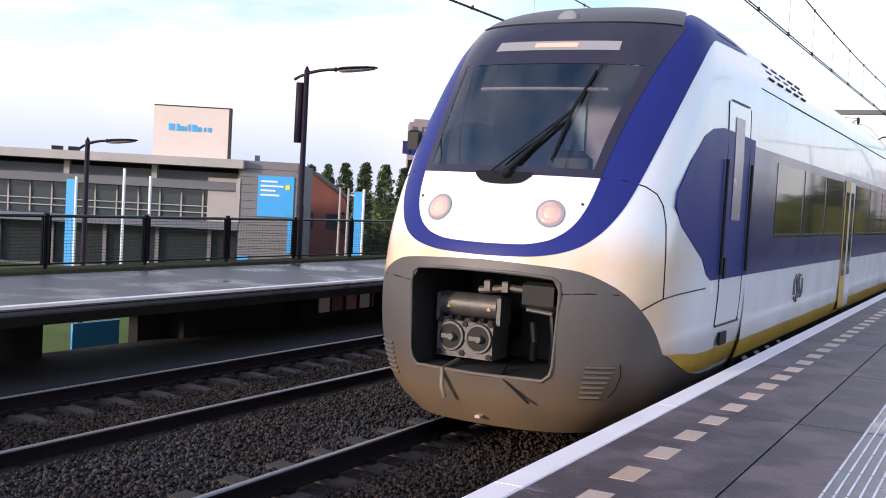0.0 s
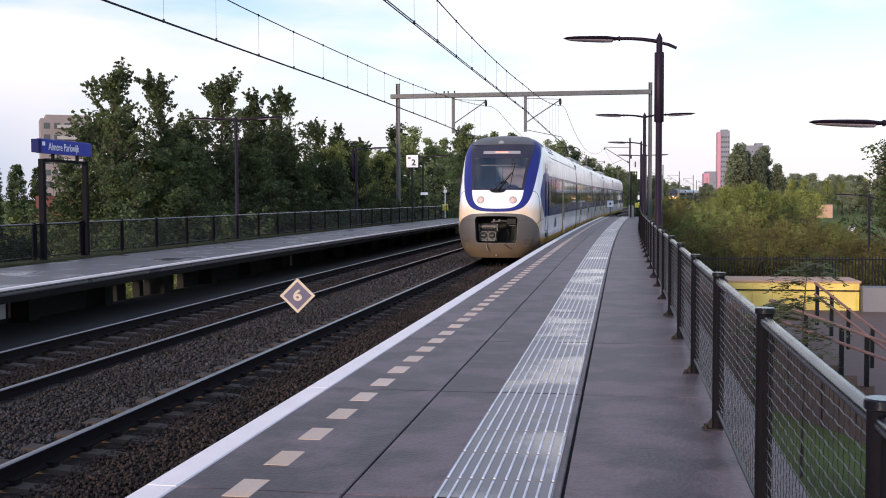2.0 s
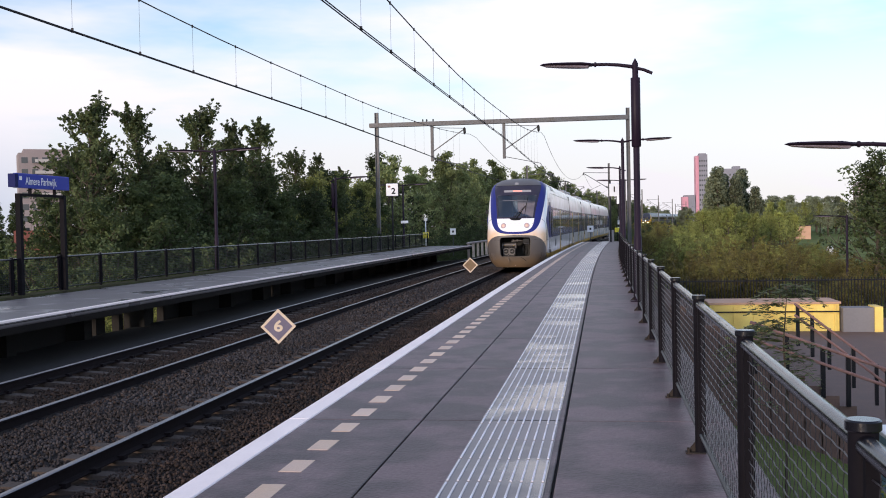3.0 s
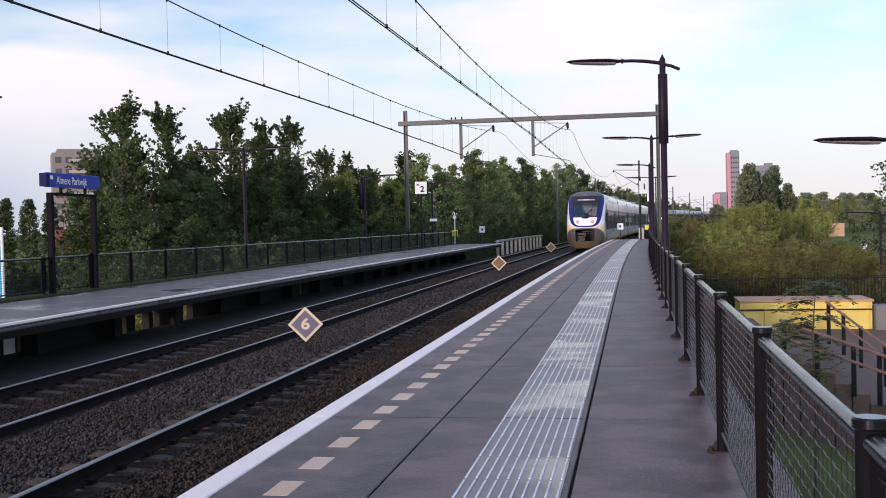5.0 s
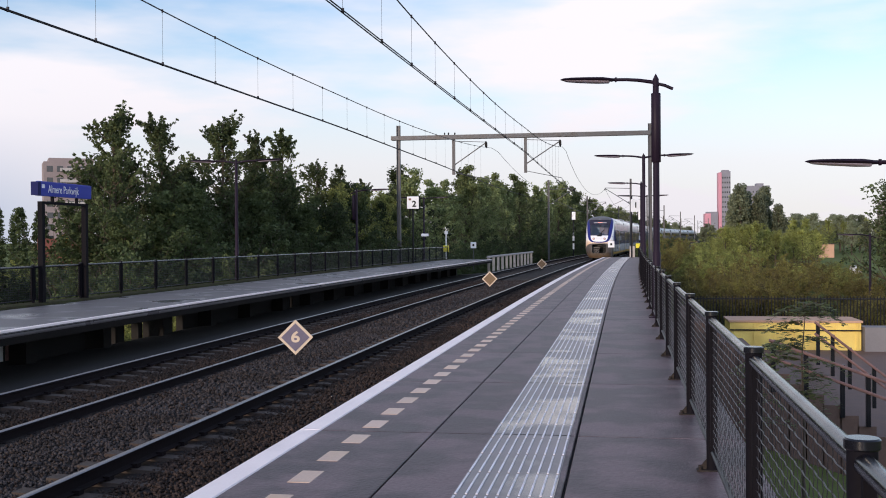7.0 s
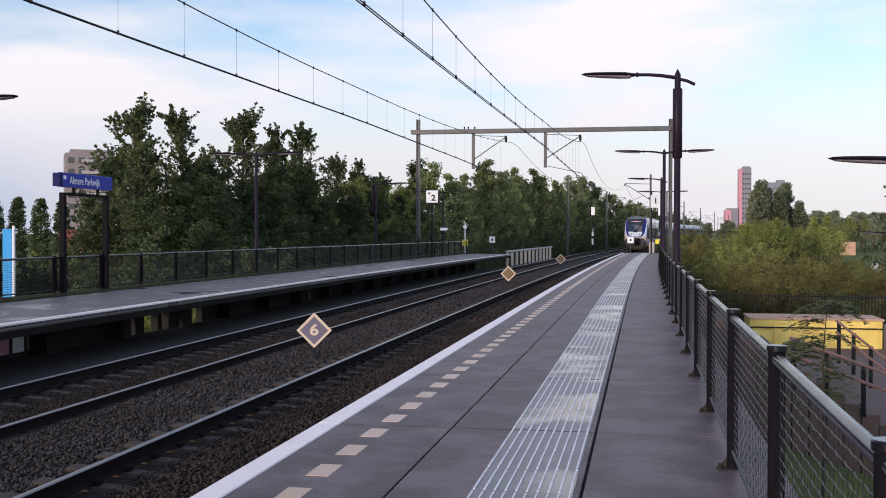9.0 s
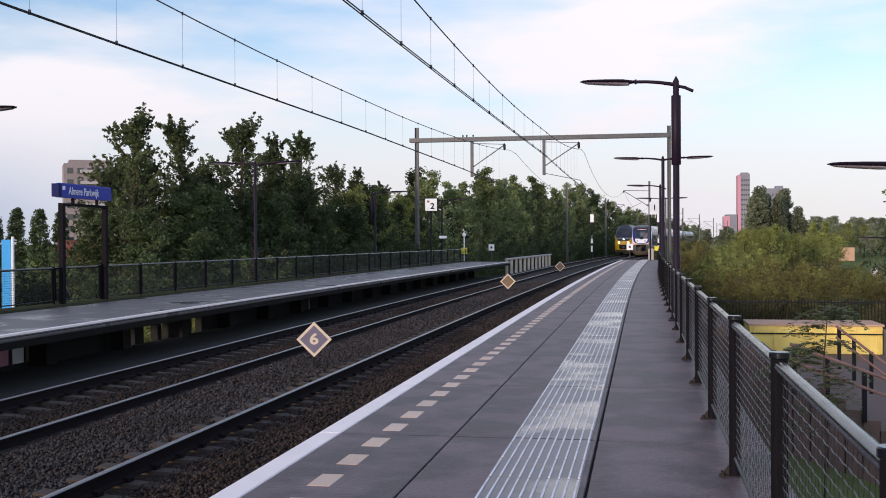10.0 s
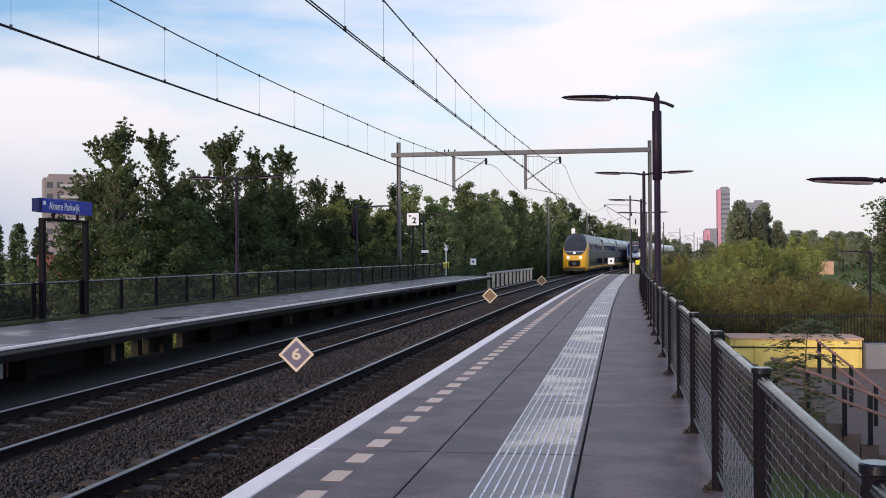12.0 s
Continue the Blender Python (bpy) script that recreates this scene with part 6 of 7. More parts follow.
def car_sides(t, y0, y1, doors, first_window):
    """Window band, panes, doors and stripes of a car, on both sides."""
    part("lower_side", body_shell(y0, y1, 0.74, 1.50, 0.002), M_TWHITE, t, "white side panel")
    part("sill_stripe", body_shell(y0, y1, 0.52, 0.74, 0.003), M_TYELLOW, t, "dirty yellow sill stripe")
    part("window_band", body_shell(y0, y1, 1.50, 2.98, 0.003), M_TBAND, t, "blue window band")
    edges = sorted(doors) + [y1 - 0.35]
    a = first_window
    for e in edges:
        b = e - 0.15 if e in doors else e
        n = max(1, round((b - a) / 2.1))
        w = (b - a) / n
        for i in range(n):
            for s in (-1, 1):
                g = side_panel([(a + i * w + 0.08, 1.92), (a + (i + 1) * w - 0.08, 1.92), (a + (i + 1) * w - 0.08, 2.86), (a + i * w + 0.08, 2.86)], 1.420)
                if s < 0:
                    g.v = [(-x, y, z) for x, y, z in g.v]
                part("window", g, M_TWINDOW, t)
        a = e + 1.45
    for d in doors:
        for s in (-1, 1):
            for k in (0, 1):
                ya, yb = d + k * 0.66, d + k * 0.66 + 0.63
                g = side_panel([(ya, 0.62), (yb, 0.62), (yb, 2.9), (ya, 2.9)], 1.428)
                q = side_panel([(ya + 0.13, 1.2), (yb - 0.13, 1.2), (yb - 0.13, 2.7), (ya + 0.13, 2.7)], 1.438, 0.004)
                if s < 0:
                    g.v, q.v = [(-x, y, z) for x, y, z in g.v], [(-x, y, z) for x, y, z in q.v]
                leaf = part("door", g, M_TYELLOW if k == 0 else M_TWHITE, t, "yellow sliding door" if k == 0 else "white sliding door")
                part("door_window", q, M_TWINDOW, leaf)


def bogie(t, y):
    b = part("bogie", Geo().box((-1.05, y - 1.4, 0.28), (1.05, y + 1.4, 0.62)), M_BLACK, t)
    for dy in (-0.95, 0.95):
        for s in (-1, 1):
            part("wheel", Geo().tube([(s * 0.68, y + dy, 0.42), (s * 0.82, y + dy, 0.42)], 0.42, 20), M_RAIL, b)


def build_cab_car():
    L = 23.2
    t = thing("sprinter_cab_car", "white and blue sprinter end car with a dusty grey-brown nose", "train", group="cars of the white sprinter train")
    ths = steps(-130, 130, 104)
    # lower skirt with the coupler opening cut out
    hole = 26.0
    cols = sorted(set([-130, -120, -110, -102] + [-95 + i * 5 for i in range(14)] + [-hole + hole * 2 * i / 16 for i in range(17)] + [30 + i * 5 for i in range(14)] + [102, 110, 120, 130]))
    rows_f = [0, 0.11, 0.22, 0.33, 0.42, 0.51, 0.63, 0.75, 0.85, 0.93, 1.0]
    g = Geo()
    pts = [[nose_point(th, LOW + (skirt_top(th) - LOW) * f) for th in cols] for f in rows_f]
    for row in pts:
        g.v += [tuple(p) for p in row]
    k = len(cols)
    for j in range(len(rows_f) - 1):
        for i in range(k - 1):
            mid = (cols[i] + cols[i + 1]) / 2
            a = j * k + i
            if 3 <= j <= 8 and abs(mid) < hole:
                edge = abs(mid) > hole - 3.3
                if edge and j in (3, 8):
                    quad = [a, a + 1, a + k + 1, a + k]
                    quad.remove({(True, 3): a + k + 1, (False, 3): a + k, (True, 8): a + 1, (False, 8): a}[(mid < 0, j)])
                    g.f.append(tuple(quad))
                continue
            g.f.append((a, a + 1, a + k + 1, a + k))
    part("nose_skirt", g, M_TGREY, t, "grey-brown dusty lower nose", smooth=True)
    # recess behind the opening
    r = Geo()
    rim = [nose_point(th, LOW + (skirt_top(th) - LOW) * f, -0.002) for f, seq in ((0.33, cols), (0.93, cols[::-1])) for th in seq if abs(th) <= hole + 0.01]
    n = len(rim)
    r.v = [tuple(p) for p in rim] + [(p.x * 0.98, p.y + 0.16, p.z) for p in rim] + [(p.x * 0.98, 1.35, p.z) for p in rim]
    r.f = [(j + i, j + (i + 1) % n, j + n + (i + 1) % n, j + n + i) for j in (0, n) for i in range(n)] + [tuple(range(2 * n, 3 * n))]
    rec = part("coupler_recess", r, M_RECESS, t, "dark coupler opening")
    lip = [nose_point(th, z, 0.004) for th, z in [(-23, 0.665), (0, 0.66), (22.5, 0.665), (25.4, 0.72), (26, 0.80), (26, 1.42), (25.2, 1.51), (22.5, 1.55), (10, 1.572), (-10, 1.572), (-22.5, 1.55), (-25.2, 1.51), (-26, 1.42), (-26, 0.80), (-25.4, 0.72), (-23, 0.665)]]
    part("opening_lip", Geo().tube(lip, 0.016, 8), M_TGREY, t, "rounded lip of the opening", smooth=True)
    couple = Matrix.Translation((-0.33, 0, 0))
    c = part("coupler", Geo().slab((-0.29, 0.46, 0.72), (0.29, 0.80, 1.08), 0.03), M_COUPLER, rec, "grey automatic coupler head", at=couple)
    part("coupler_top", Geo().tube([(-0.29, 0.60, 1.20), (0.29, 0.60, 1.20)], 0.115, 18), M_COUPLER, c, smooth=True)
    for x in (-0.315, 0.315):
        part("top_bracket", Geo().slab((x - 0.02, 0.50, 1.04), (x + 0.02, 0.74, 1.31), 0.02), M_COUPLER, c)
    for x in (-0.14, 0.15):
        ringed = part("coupler_ring", Geo().tube([(x, 0.462, 0.91), (x, 0.43, 0.91)], [0.145, 0.135], 22), M_COUPLER, c, smooth=True)
        part("coupler_face", Geo().tube([(x, 0.43, 0.91), (x, 0.427, 0.91)], [0.115, 0.112], 22), M_BLACK, ringed, smooth=True)
        part("coupler_pin", Geo().box((x - 0.08, 0.40, 0.89), (x + 0.05, 0.43, 0.93)), M_COUPLER, ringed)
        part("coupler_cone", Geo().tube([(x + 0.03, 0.43, 0.91), (x + 0.03, 0.37, 0.91)], [0.045, 0.03], 12), M_COUPLER, ringed, smooth=True)
    for x, z in ((0.0, 1.03), (-0.02, 0.76), (-0.26, 1.05), (0.26, 1.05), (-0.26, 0.75), (0.26, 0.75)):
        part("bolt", Geo().tube([(x, 0.462, z), (x, 0.445, z)], 0.028, 10), M_BLACK, c)
    for x in (-0.17, -0.08, 0.06, 0.16):
        part("valve", Geo().tube([(x, 0.47, 1.085), (x + 0.05, 0.45, 1.085)], 0.025, 8), M_BLACK, c)
    for x in (-0.20, 0.22):
        part("warning_mark", Geo().prism([(x - 0.022, 1.17), (x + 0.022, 1.17), (x, 1.21)], 0.480, 0.486), M_TYELLOW, c)
    part("coupler_shank", Geo().box((-0.2, 0.8, 0.85), (0.2, 1.3, 1.15)), M_BLACK, c)
    part("air_pipe", Geo().tube([(-0.22, 0.5, 1.36), (0.1, 0.5, 1.40), (0.45, 0.55, 1.38), (0.62, 0.6, 1.30)], 0.035, 8), M_COUPLER, rec, smooth=True)
    for x in (-0.12, 0.06):
        part("pipe_clamp", Geo().slab((x - 0.03, 0.44, 1.36), (x + 0.03, 0.54, 1.46), 0.01), M_COUPLER, rec)
    part("air_pipe", Geo().tube([(0.34, 0.5, 1.1), (0.40, 0.42, 0.95), (0.36, 0.5, 0.78)], 0.035, 8), M_BLACK, rec, smooth=True)
    part("air_pipe", Geo().tube([(0.50, 0.55, 1.2), (0.55, 0.5, 0.95), (0.50, 0.6, 0.75)], 0.03, 8), M_BLACK, rec, smooth=True)
    part("junction_box", Geo().slab((0.36, 0.16, 1.30), (0.66, 0.5, 1.50), 0.03), M_BLACK, rec)
    part("hose_end", Geo().tube([(0.42, 0.14, 1.26), (0.66, 0.16, 1.24)], 0.02, 8), M_COUPLER, rec, smooth=True)
    part("hose", Geo().tube([(-0.36, 0.42, 0.70), (-0.34, 0.06, 0.66), (-0.30, -0.01, 0.52), (-0.27, 0.0, 0.42)], 0.022, 8), M_TGREY, rec, smooth=True)
    part("hose", Geo().tube([(0.12, 0.45, 0.70), (0.25, 0.06, 0.66), (0.52, 0.08, 0.46)], 0.012, 6), M_BLACK, rec)
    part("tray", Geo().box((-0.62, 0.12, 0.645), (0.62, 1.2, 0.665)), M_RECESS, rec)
    for s in (-1, 1):
        for j in range(7):
            z = 0.54 + j * 0.045
            p = [nose_point(s * (40 + 15 * i / 6 - (6 - j) * 0.8 * (i / 6)), z, 0.006) for i in range(7)]
            part("louvre", Geo().tube(p, 0.013, 6), M_TGREY, t)
        part("skirt_seam", Geo().tube([nose_point(s * a, z, 0.001) for a, z in ((58, 0.84), (60, 0.74), (59, 0.62), (56, 0.54))], 0.006, 5), M_BLACK, t)
        part("skirt_seam", Geo().tube([nose_point(s * a, z, 0.001) for a, z in ((26, 1.42), (38, 1.44), (52, 1.44))], 0.006, 5), M_BLACK, t)
    part("step_lamp", Geo().slab((-0.025, 0.14, 0.25), (0.025, 0.24, 0.275), 0.006), M_HEADLIGHT, t)
    # white upper cab, open behind the windscreen
    part("cab_shell", nose_drape(ths, skirt_top, lambda th: TOP, 0.0, 60, behind_pane), M_TCAB, t, "white cab shell, cream with brake dust at the chin", smooth=True)
    # blue band round the windscreen
    blue_low = lambda th: interp(abs(th), ((0, 1.705), (12, 1.718), (22, 1.755), (31, 1.825), (38, 1.93), (44, 2.07), (49, 2.24), (54, 2.52), (59, 2.86), (64, 3.19), (69, 3.47), (75, 3.71), (82, 3.86), (90, 3.94), (98, 3.98), (106, 4.02)))
    blue_high = lambda th: interp(abs(th), ((0, 4.15), (60, 4.15), (80, 4.24), (96, 4.24), (106, 4.03)))
    part("blue_band", nose_drape(steps(-106, 106, 140), blue_low, blue_high, 0.005, 44, behind_pane), M_TBLUE, t, "blue band round the windscreen", smooth=True)
    panel_low = lambda th: interp(abs(th), ((0, 1.81), (10, 1.82), (18, 1.86), (24, 1.935), (28, 2.03), (31, 2.165), (32.6, 2.30), (33.5, 2.425)))
    front = part("front_panel", nose_drape(steps(-33.5, 33.5, 60), panel_low, lambda th: 2.425, 0.009, 12), M_TWHITE, t, "white panel below the windscreen", smooth=True)
    # windscreen: black surround with the pane let in
    g = Geo()
    zs = [2.43, 2.47, 2.50] + steps(2.56, 3.46, 15) + [3.52, 3.58, 3.66, 3.74, 3.82, 3.90, 3.99]
    rows = []
    for z in zs:
        o, e = shield(z), pane_edge(max(2.5, min(z, 3.52)))
        e = min(e, o - 2)
        rows.append([nose_point(a, z, 0.010) for a in steps(-o, -e, 3) + steps(-e, e, 18)[1:-1] + steps(e, o, 3)])
    k = len(rows[0])
    for row in rows:
        g.v += [tuple(p) for p in row]
    for j in range(len(zs) - 1):
        for i in range(k - 1):
            if 3 <= i <= 20 and zs[j] >= 2.499 and zs[j + 1] <= 3.521:
                continue
            a = j * k + i
            g.f.append((a, a + 1, a + k + 1, a + k))
    part("windscreen_surround", g, M_BLACKGLOSS, t, "black windscreen surround", smooth=True)
    part("windscreen", nose_patch(2.50, 3.52, lambda z: -pane_edge(z), pane_edge, 0.006, 14, 20), M_PANE, t, "large tinted windscreen", smooth=True).visible_shadow = False
    # what shows through the pane
    inside = part("cab_back_wall", Geo().box((-1.25, 2.75, 1.9), (1.25, 2.80, 3.9)), M_CABWALL, t, "dim grey cab back wall")
    part("cab_door_frame", Geo().box((-0.42, 2.70, 2.0), (-0.36, 2.75, 3.7)), M_TROOF, inside)
    part("door_pane", Geo().box((-0.34, 2.72, 2.7), (-0.12, 2.75, 3.5)), M_PALEBLUE, inside)
    part("desk", Geo().slab((-1.05, 0.95, 2.30), (1.05, 1.75, 2.46), 0.05), M_BLACK, t, "black driver's desk")
    part("seat_back", Geo().slab((-0.28, 2.1, 2.0), (0.17, 2.25, 2.75), 0.08), M_BLACK, t, "black driver's seat")
    part("cab_bar", Geo().tube([nose_point(a, 3.335, -0.09) for a in steps(-24, 24, 8)], 0.018, 6), M_TROOF, t, "grey bar behind the windscreen", smooth=True)
    cap = lambda z: interp(z, ((3.98, 56), (4.1, 60), (4.2, 66), (4.3, 74), (4.39, 84)))
    part("cab_roof", nose_patch(3.995, 4.39, lambda z: -cap(z), cap, 0.012, 16, 30), M_TCAP, t, "dark grey cab roof", smooth=True)
    part("cab_roof_seam", Geo().tube([nose_point(a, 3.992, 0.014) for a in steps(-55, 55, 20)], 0.007, 5), M_BLACK, t)
    part("display", nose_patch(3.665, 3.765, lambda z: -22, lambda z: 24, 0.014, 3, 14), M_DISPLAY, t, "lit destination display", smooth=True)
    part("display_text", nose_patch(3.695, 3.74, lambda z: -5, lambda z: 7, 0.018, 2, 6), M_LED, t, "glowing red display text")
    # round top lamp, let into the cab roof
    p = nose_point(-1, 4.055, 0.0)
    d = (nose_point(-1, 4.055, 0.1) - p).normalized()
    d = (d + Vector((0, -0.9, -0.1))).normalized()
    rim_part = part("top_lamp", Geo().tube([p - d * 0.12, p + d * 0.012, p + d * 0.022], [0.105, 0.105, 0.096], 24), M_TROOF, t, "round top lamp", smooth=True)
    part("top_lamp_lens", Geo().tube([p + d * 0.020, p + d * 0.026], [0.082, 0.076], 24), M_TROOF, rim_part, "pale grey lens", smooth=True)
    for th in (-17.7, 17.7):
        p, q = nose_point(th, 2.095, 0.012), nose_point(th, 2.095, 0.05)
        d = (q - p).normalized()
        r1 = part("headlight", Geo().tube([p - d * 0.03, p + d * 0.004, p + d * 0.008], [0.130, 0.130, 0.124], 28), M_TROOF, t, "round headlight")
        part("headlight_lens", Geo().tube([p + d * 0.004, p + d * 0.014, p + d * 0.020], [0.112, 0.104, 0.08], 28), M_HEADLIGHT, r1, "amber-tinted round lens", smooth=True)
        part("reflector", Geo().tube([p + d * 0.019, p + d * 0.022], [0.055, 0.05], 20), M_AMBER, r1, smooth=True)
    for th in (-29, 29):
        p = nose_point(th, 2.19, 0.008)
        part("panel_bolt", Geo().tube([p, p + Vector((0, -0.006, 0))], 0.014, 10), M_BLACK, front)
    for th, z, w in ((-7.5, 2.12, 1.2), (-5, 2.18, 2.2), (-3, 2.08, 1.2), (0, 2.18, 1.2), (2, 2.08, 2.2), (4.5, 2.18, 1.2), (6.5, 2.10, 1.2)):
        part("logo_bar", nose_patch(z - 0.02, z + 0.02, lambda zz: th - w, lambda zz: th + w, 0.012, 1, 2), M_LOGOGREY, front)
    # wiper
    hub = nose_point(1, 2.43, 0.05)
    part("wiper_foot", nose_drape(steps(-7, 8, 12), lambda th: interp(th, ((-7, 2.41), (-4, 2.345), (0, 2.33), (5, 2.345), (8, 2.41))), lambda th: 2.445, 0.016, 3), M_BLACK, t, smooth=True)
    part("wiper_hub", Geo().tube([nose_point(1, 2.42, 0.01), nose_point(1, 2.42, 0.07)], [0.05, 0.035], 14), M_BLACK, t, smooth=True)
    tip = nose_point(15, 3.02, 0.06)
    arm = part("wiper_arm", Geo().tube([hub, tip], [0.024, 0.012], 6), M_BLACK, t)
    part("wiper_link", Geo().tube([nose_point(-2, 2.43, 0.045), nose_point(13.4, 2.98, 0.05)], 0.009, 6), M_BLACK, arm)
    part("wiper_blade", Geo().tube([nose_point(13, 2.56, 0.025), tip, nose_point(18, 3.44, 0.025)], [0.010, 0.018, 0.010], 6), M_BLACK, arm)
    # mirror camera at the left
    p = nose_point(-72, 2.72)
    part("mirror", Geo().slab((p.x - 0.14, p.y - 0.05, 2.66), (p.x - 0.02, p.y + 0.05, 2.86), 0.02), M_BLACK, t)
    # body behind the cab
    y0 = 4.2
    part("roof", body_shell(y0, L, 2.98, 9.0), M_TWHITE, t, "white upper side and roof", smooth=True)
    part("underside", body_shell(y0, L, 0.30, 0.52), M_BLACK, t)
    car_sides(t, y0, L, [12.0], 5.6)
    for s in (-1, 1):
        tri = side_panel([(1.10, 2.22), (1.14, 2.36), (1.5, 2.66), (1.95, 2.92), (2.3, 3.02), (2.7, 3.06), (4.24, 3.04), (4.24, 1.50), (2.55, 1.50), (2.35, 1.56), (2.15, 1.72), (1.3, 2.05)], 1.410, 0.017)
        if s < 0:
            tri.v = [(-x, y, z) for x, y, z in tri.v]
        part("cab_side_panel", tri, M_TBLUE, t, "blue side panel")
        d = part("cab_door", side_sheet(s, 2.92, 3.95, 1.50, 3.04, 0.008), M_TBLUE, t, "narrow blue cab door")
        part("door_head", side_sheet(s, 2.92, 3.95, 3.045, 3.36, 0.006), M_TWHITE, d, "white upper part of the cab door")
        part("door_foot", side_sheet(s, 2.92, 3.95, 1.04, 1.495, 0.006), M_TWHITE, d, "white lower part of the cab door")
        part("door_pane", side_sheet(s, 3.22, 3.64, 2.12, 3.22, 0.014), M_LENS, d, "frosted narrow door pane")
        part("step_slot", side_sheet(s, 3.02, 3.9, 3.372, 3.39, 0.012), M_BLACK, d)
        for y in (2.84, 4.03):
            part("grab_rail", Geo().tube([(s * 1.450, y, 1.55), (s * 1.450, y, 2.75)], 0.018, 6), M_BLACK, d)
        part("door_lock", Geo().box((s * 1.425, 3.02, 1.5), (s * 1.447, 3.1, 1.72)), M_BLACK, d)
        for y in (2.905, 3.965):
            part("door_seam", Geo().tube([(s * (interp(z, WIDTH) + 0.004), y, z) for z in steps(1.0, 3.36, 8)], 0.008, 5), M_BLACK, d)
        part("door_seam", Geo().tube([(s * 1.414, 2.9, 1.0), (s * 1.414, 3.97, 1.0)], 0.012, 5), M_BLACK, d)
        stripe = nose_drape([s * a for a in steps(91, 130, 20)], lambda th: max(0.52, skirt_top(th)), lambda th: max(interp(abs(th), ((91, 0.86), (96, 0.83), (103, 0.76), (110, 0.74), (130, 0.74))), skirt_top(th)), 0.003, 2)
        part("sill_stripe", stripe, M_TYELLOW, t, "dirty yellow sill stripe")
        for y in (4.9, 5.6, 6.3, 7.1):
            part("axle_box", Geo().slab((s * 1.2 - 0.15, y - 0.14, 0.26), (s * 1.2 + 0.15, y + 0.14, 0.48), 0.04), M_BLACK, t)
        part("filler_hatch", Geo().slab((s * 1.415 - 0.012, 3.12, 0.78), (s * 1.415 + 0.012, 3.42, 0.92), 0.004), M_BLACK, t)
        seam = [nose_point(s * a, z, 0.003) for a, z in ((33.5, 2.43), (45, 2.42), (56, 2.38), (64, 2.32), (70, 2.22), (75, 2.05), (79, 1.8), (81, 1.55), (82, 1.40))]
        part("shell_seam", Geo().tube(seam, 0.007, 5), M_BLACK, t)
        part("shell_seam", Geo().tube([nose_point(s * a, z, 0.004) for a, z in ((66, 1.31), (75, 1.37), (82, 1.40), (92, 1.42), (102, 1.43))], 0.007, 5), M_BLACK, t)
        for a in ([(7.42, 1.10), (7.42, 1.30), (7.55, 1.38), (7.75, 1.05), (7.86, 1.10)], [(7.60, 1.30), (7.75, 1.38), (7.95, 1.05), (8.08, 1.10), (8.08, 1.32)], [(7.46, 1.06), (7.62, 1.0), (7.84, 1.38), (8.02, 1.36)]):
            part("logo_bar", Geo().tube([(s * 1.425, *q) for q in a], 0.022, 5), M_TCAP, t)
        for i in range(5):
            for j in range(3):
                part("roof_vent", Geo().tube([(s * (1.325 - j * 0.05), 5.2 + i * 0.58, 3.87 + j * 0.085), (s * (1.325 - j * 0.05), 5.5 + i * 0.58, 3.87 + j * 0.085)], 0.022, 4), M_BLACK, t)
        part("roof_seam", Geo().tube([(s * 1.368, 4.6, 3.68), (s * 1.368, L - 0.2, 3.68)], 0.012, 5), M_BLACK, t)
        for i in range(4):
            part("roof_grille", Geo().tube([(s * (1.225 - i * 0.05), 2.9 + i * 0.02, 4.05 + i * 0.035), (s * (1.225 - i * 0.05), 3.8, 4.05 + i * 0.035)], 0.012, 5), M_BLACK, t)
    part("antenna", Geo().tube([(0.1, 3.8, 4.38), (0.1, 3.8, 4.50)], [0.04, 0.02], 6), M_BLACK, t)
    part("end_wall", Geo().box((-1.36, L - 0.1, 0.45), (1.36, L - 0.05, 3.9)), M_BLACK, t)
    part("gangway", Geo().box((-0.95, L - 0.06, 0.6), (0.95, L + 0.35, 3.4)), M_BLACK, t)
    bogie(t, 3.4)
    bogie(t, L - 1.2)
    return t, L


def build_mid_car(pantograph=False):
    L = 17.0
    t = thing("sprinter_middle_car", "white and blue sprinter middle car with yellow doors", "train", group="cars of the white sprinter train")
    part("roof", body_shell(0.0, L, 2.98, 9.0), M_TWHITE, t, "white upper side and roof", smooth=True)
    part("underside", body_shell(0.0, L, 0.30, 0.52), M_BLACK, t)
    car_sides(t, 0.0, L, [3.2, 11.4], 0.5)
    for y in (0.05, L - 0.05):
        part("end_wall", Geo().box((-1.36, y - 0.04, 0.45), (1.36, y + 0.04, 3.9)), M_BLACK, t)
    part("gangway", Geo().box((-0.95, L - 0.06, 0.6), (0.95, L + 0.35, 3.4)), M_BLACK, t)
    for y in (5.0, 9.5):
        part("roof_unit", Geo().slab((-0.85, y - 1.5, 4.2), (0.85, y + 1.5, 4.50), 0.08), M_TROOF, t)
    bogie(t, L - 1.2)
    if pantograph:
        part("pantograph_base", Geo().box((-0.6, 11.2, 4.33), (0.6, 12.6, 4.42)), M_BLACK, t)
        part("pantograph_arm", Geo().tube([(0.3, 12.5, 4.34), (0.1, 11.4, 4.85), (0.0, 12.2, 5.40)], 0.03, 6), M_BLACK, t)
        part("pantograph_arm", Geo().tube([(-0.3, 12.5, 4.34), (-0.1, 11.4, 4.85), (0.0, 12.2, 5.40)], 0.03, 6), M_BLACK, t)
        part("pantograph_head", Geo().tube([(-0.85, 12.2, 5.26), (-0.6, 12.2, 5.43), (0.6, 12.2, 5.43), (0.85, 12.2, 5.26)], 0.03, 6), M_BLACK, t)
    return t, L


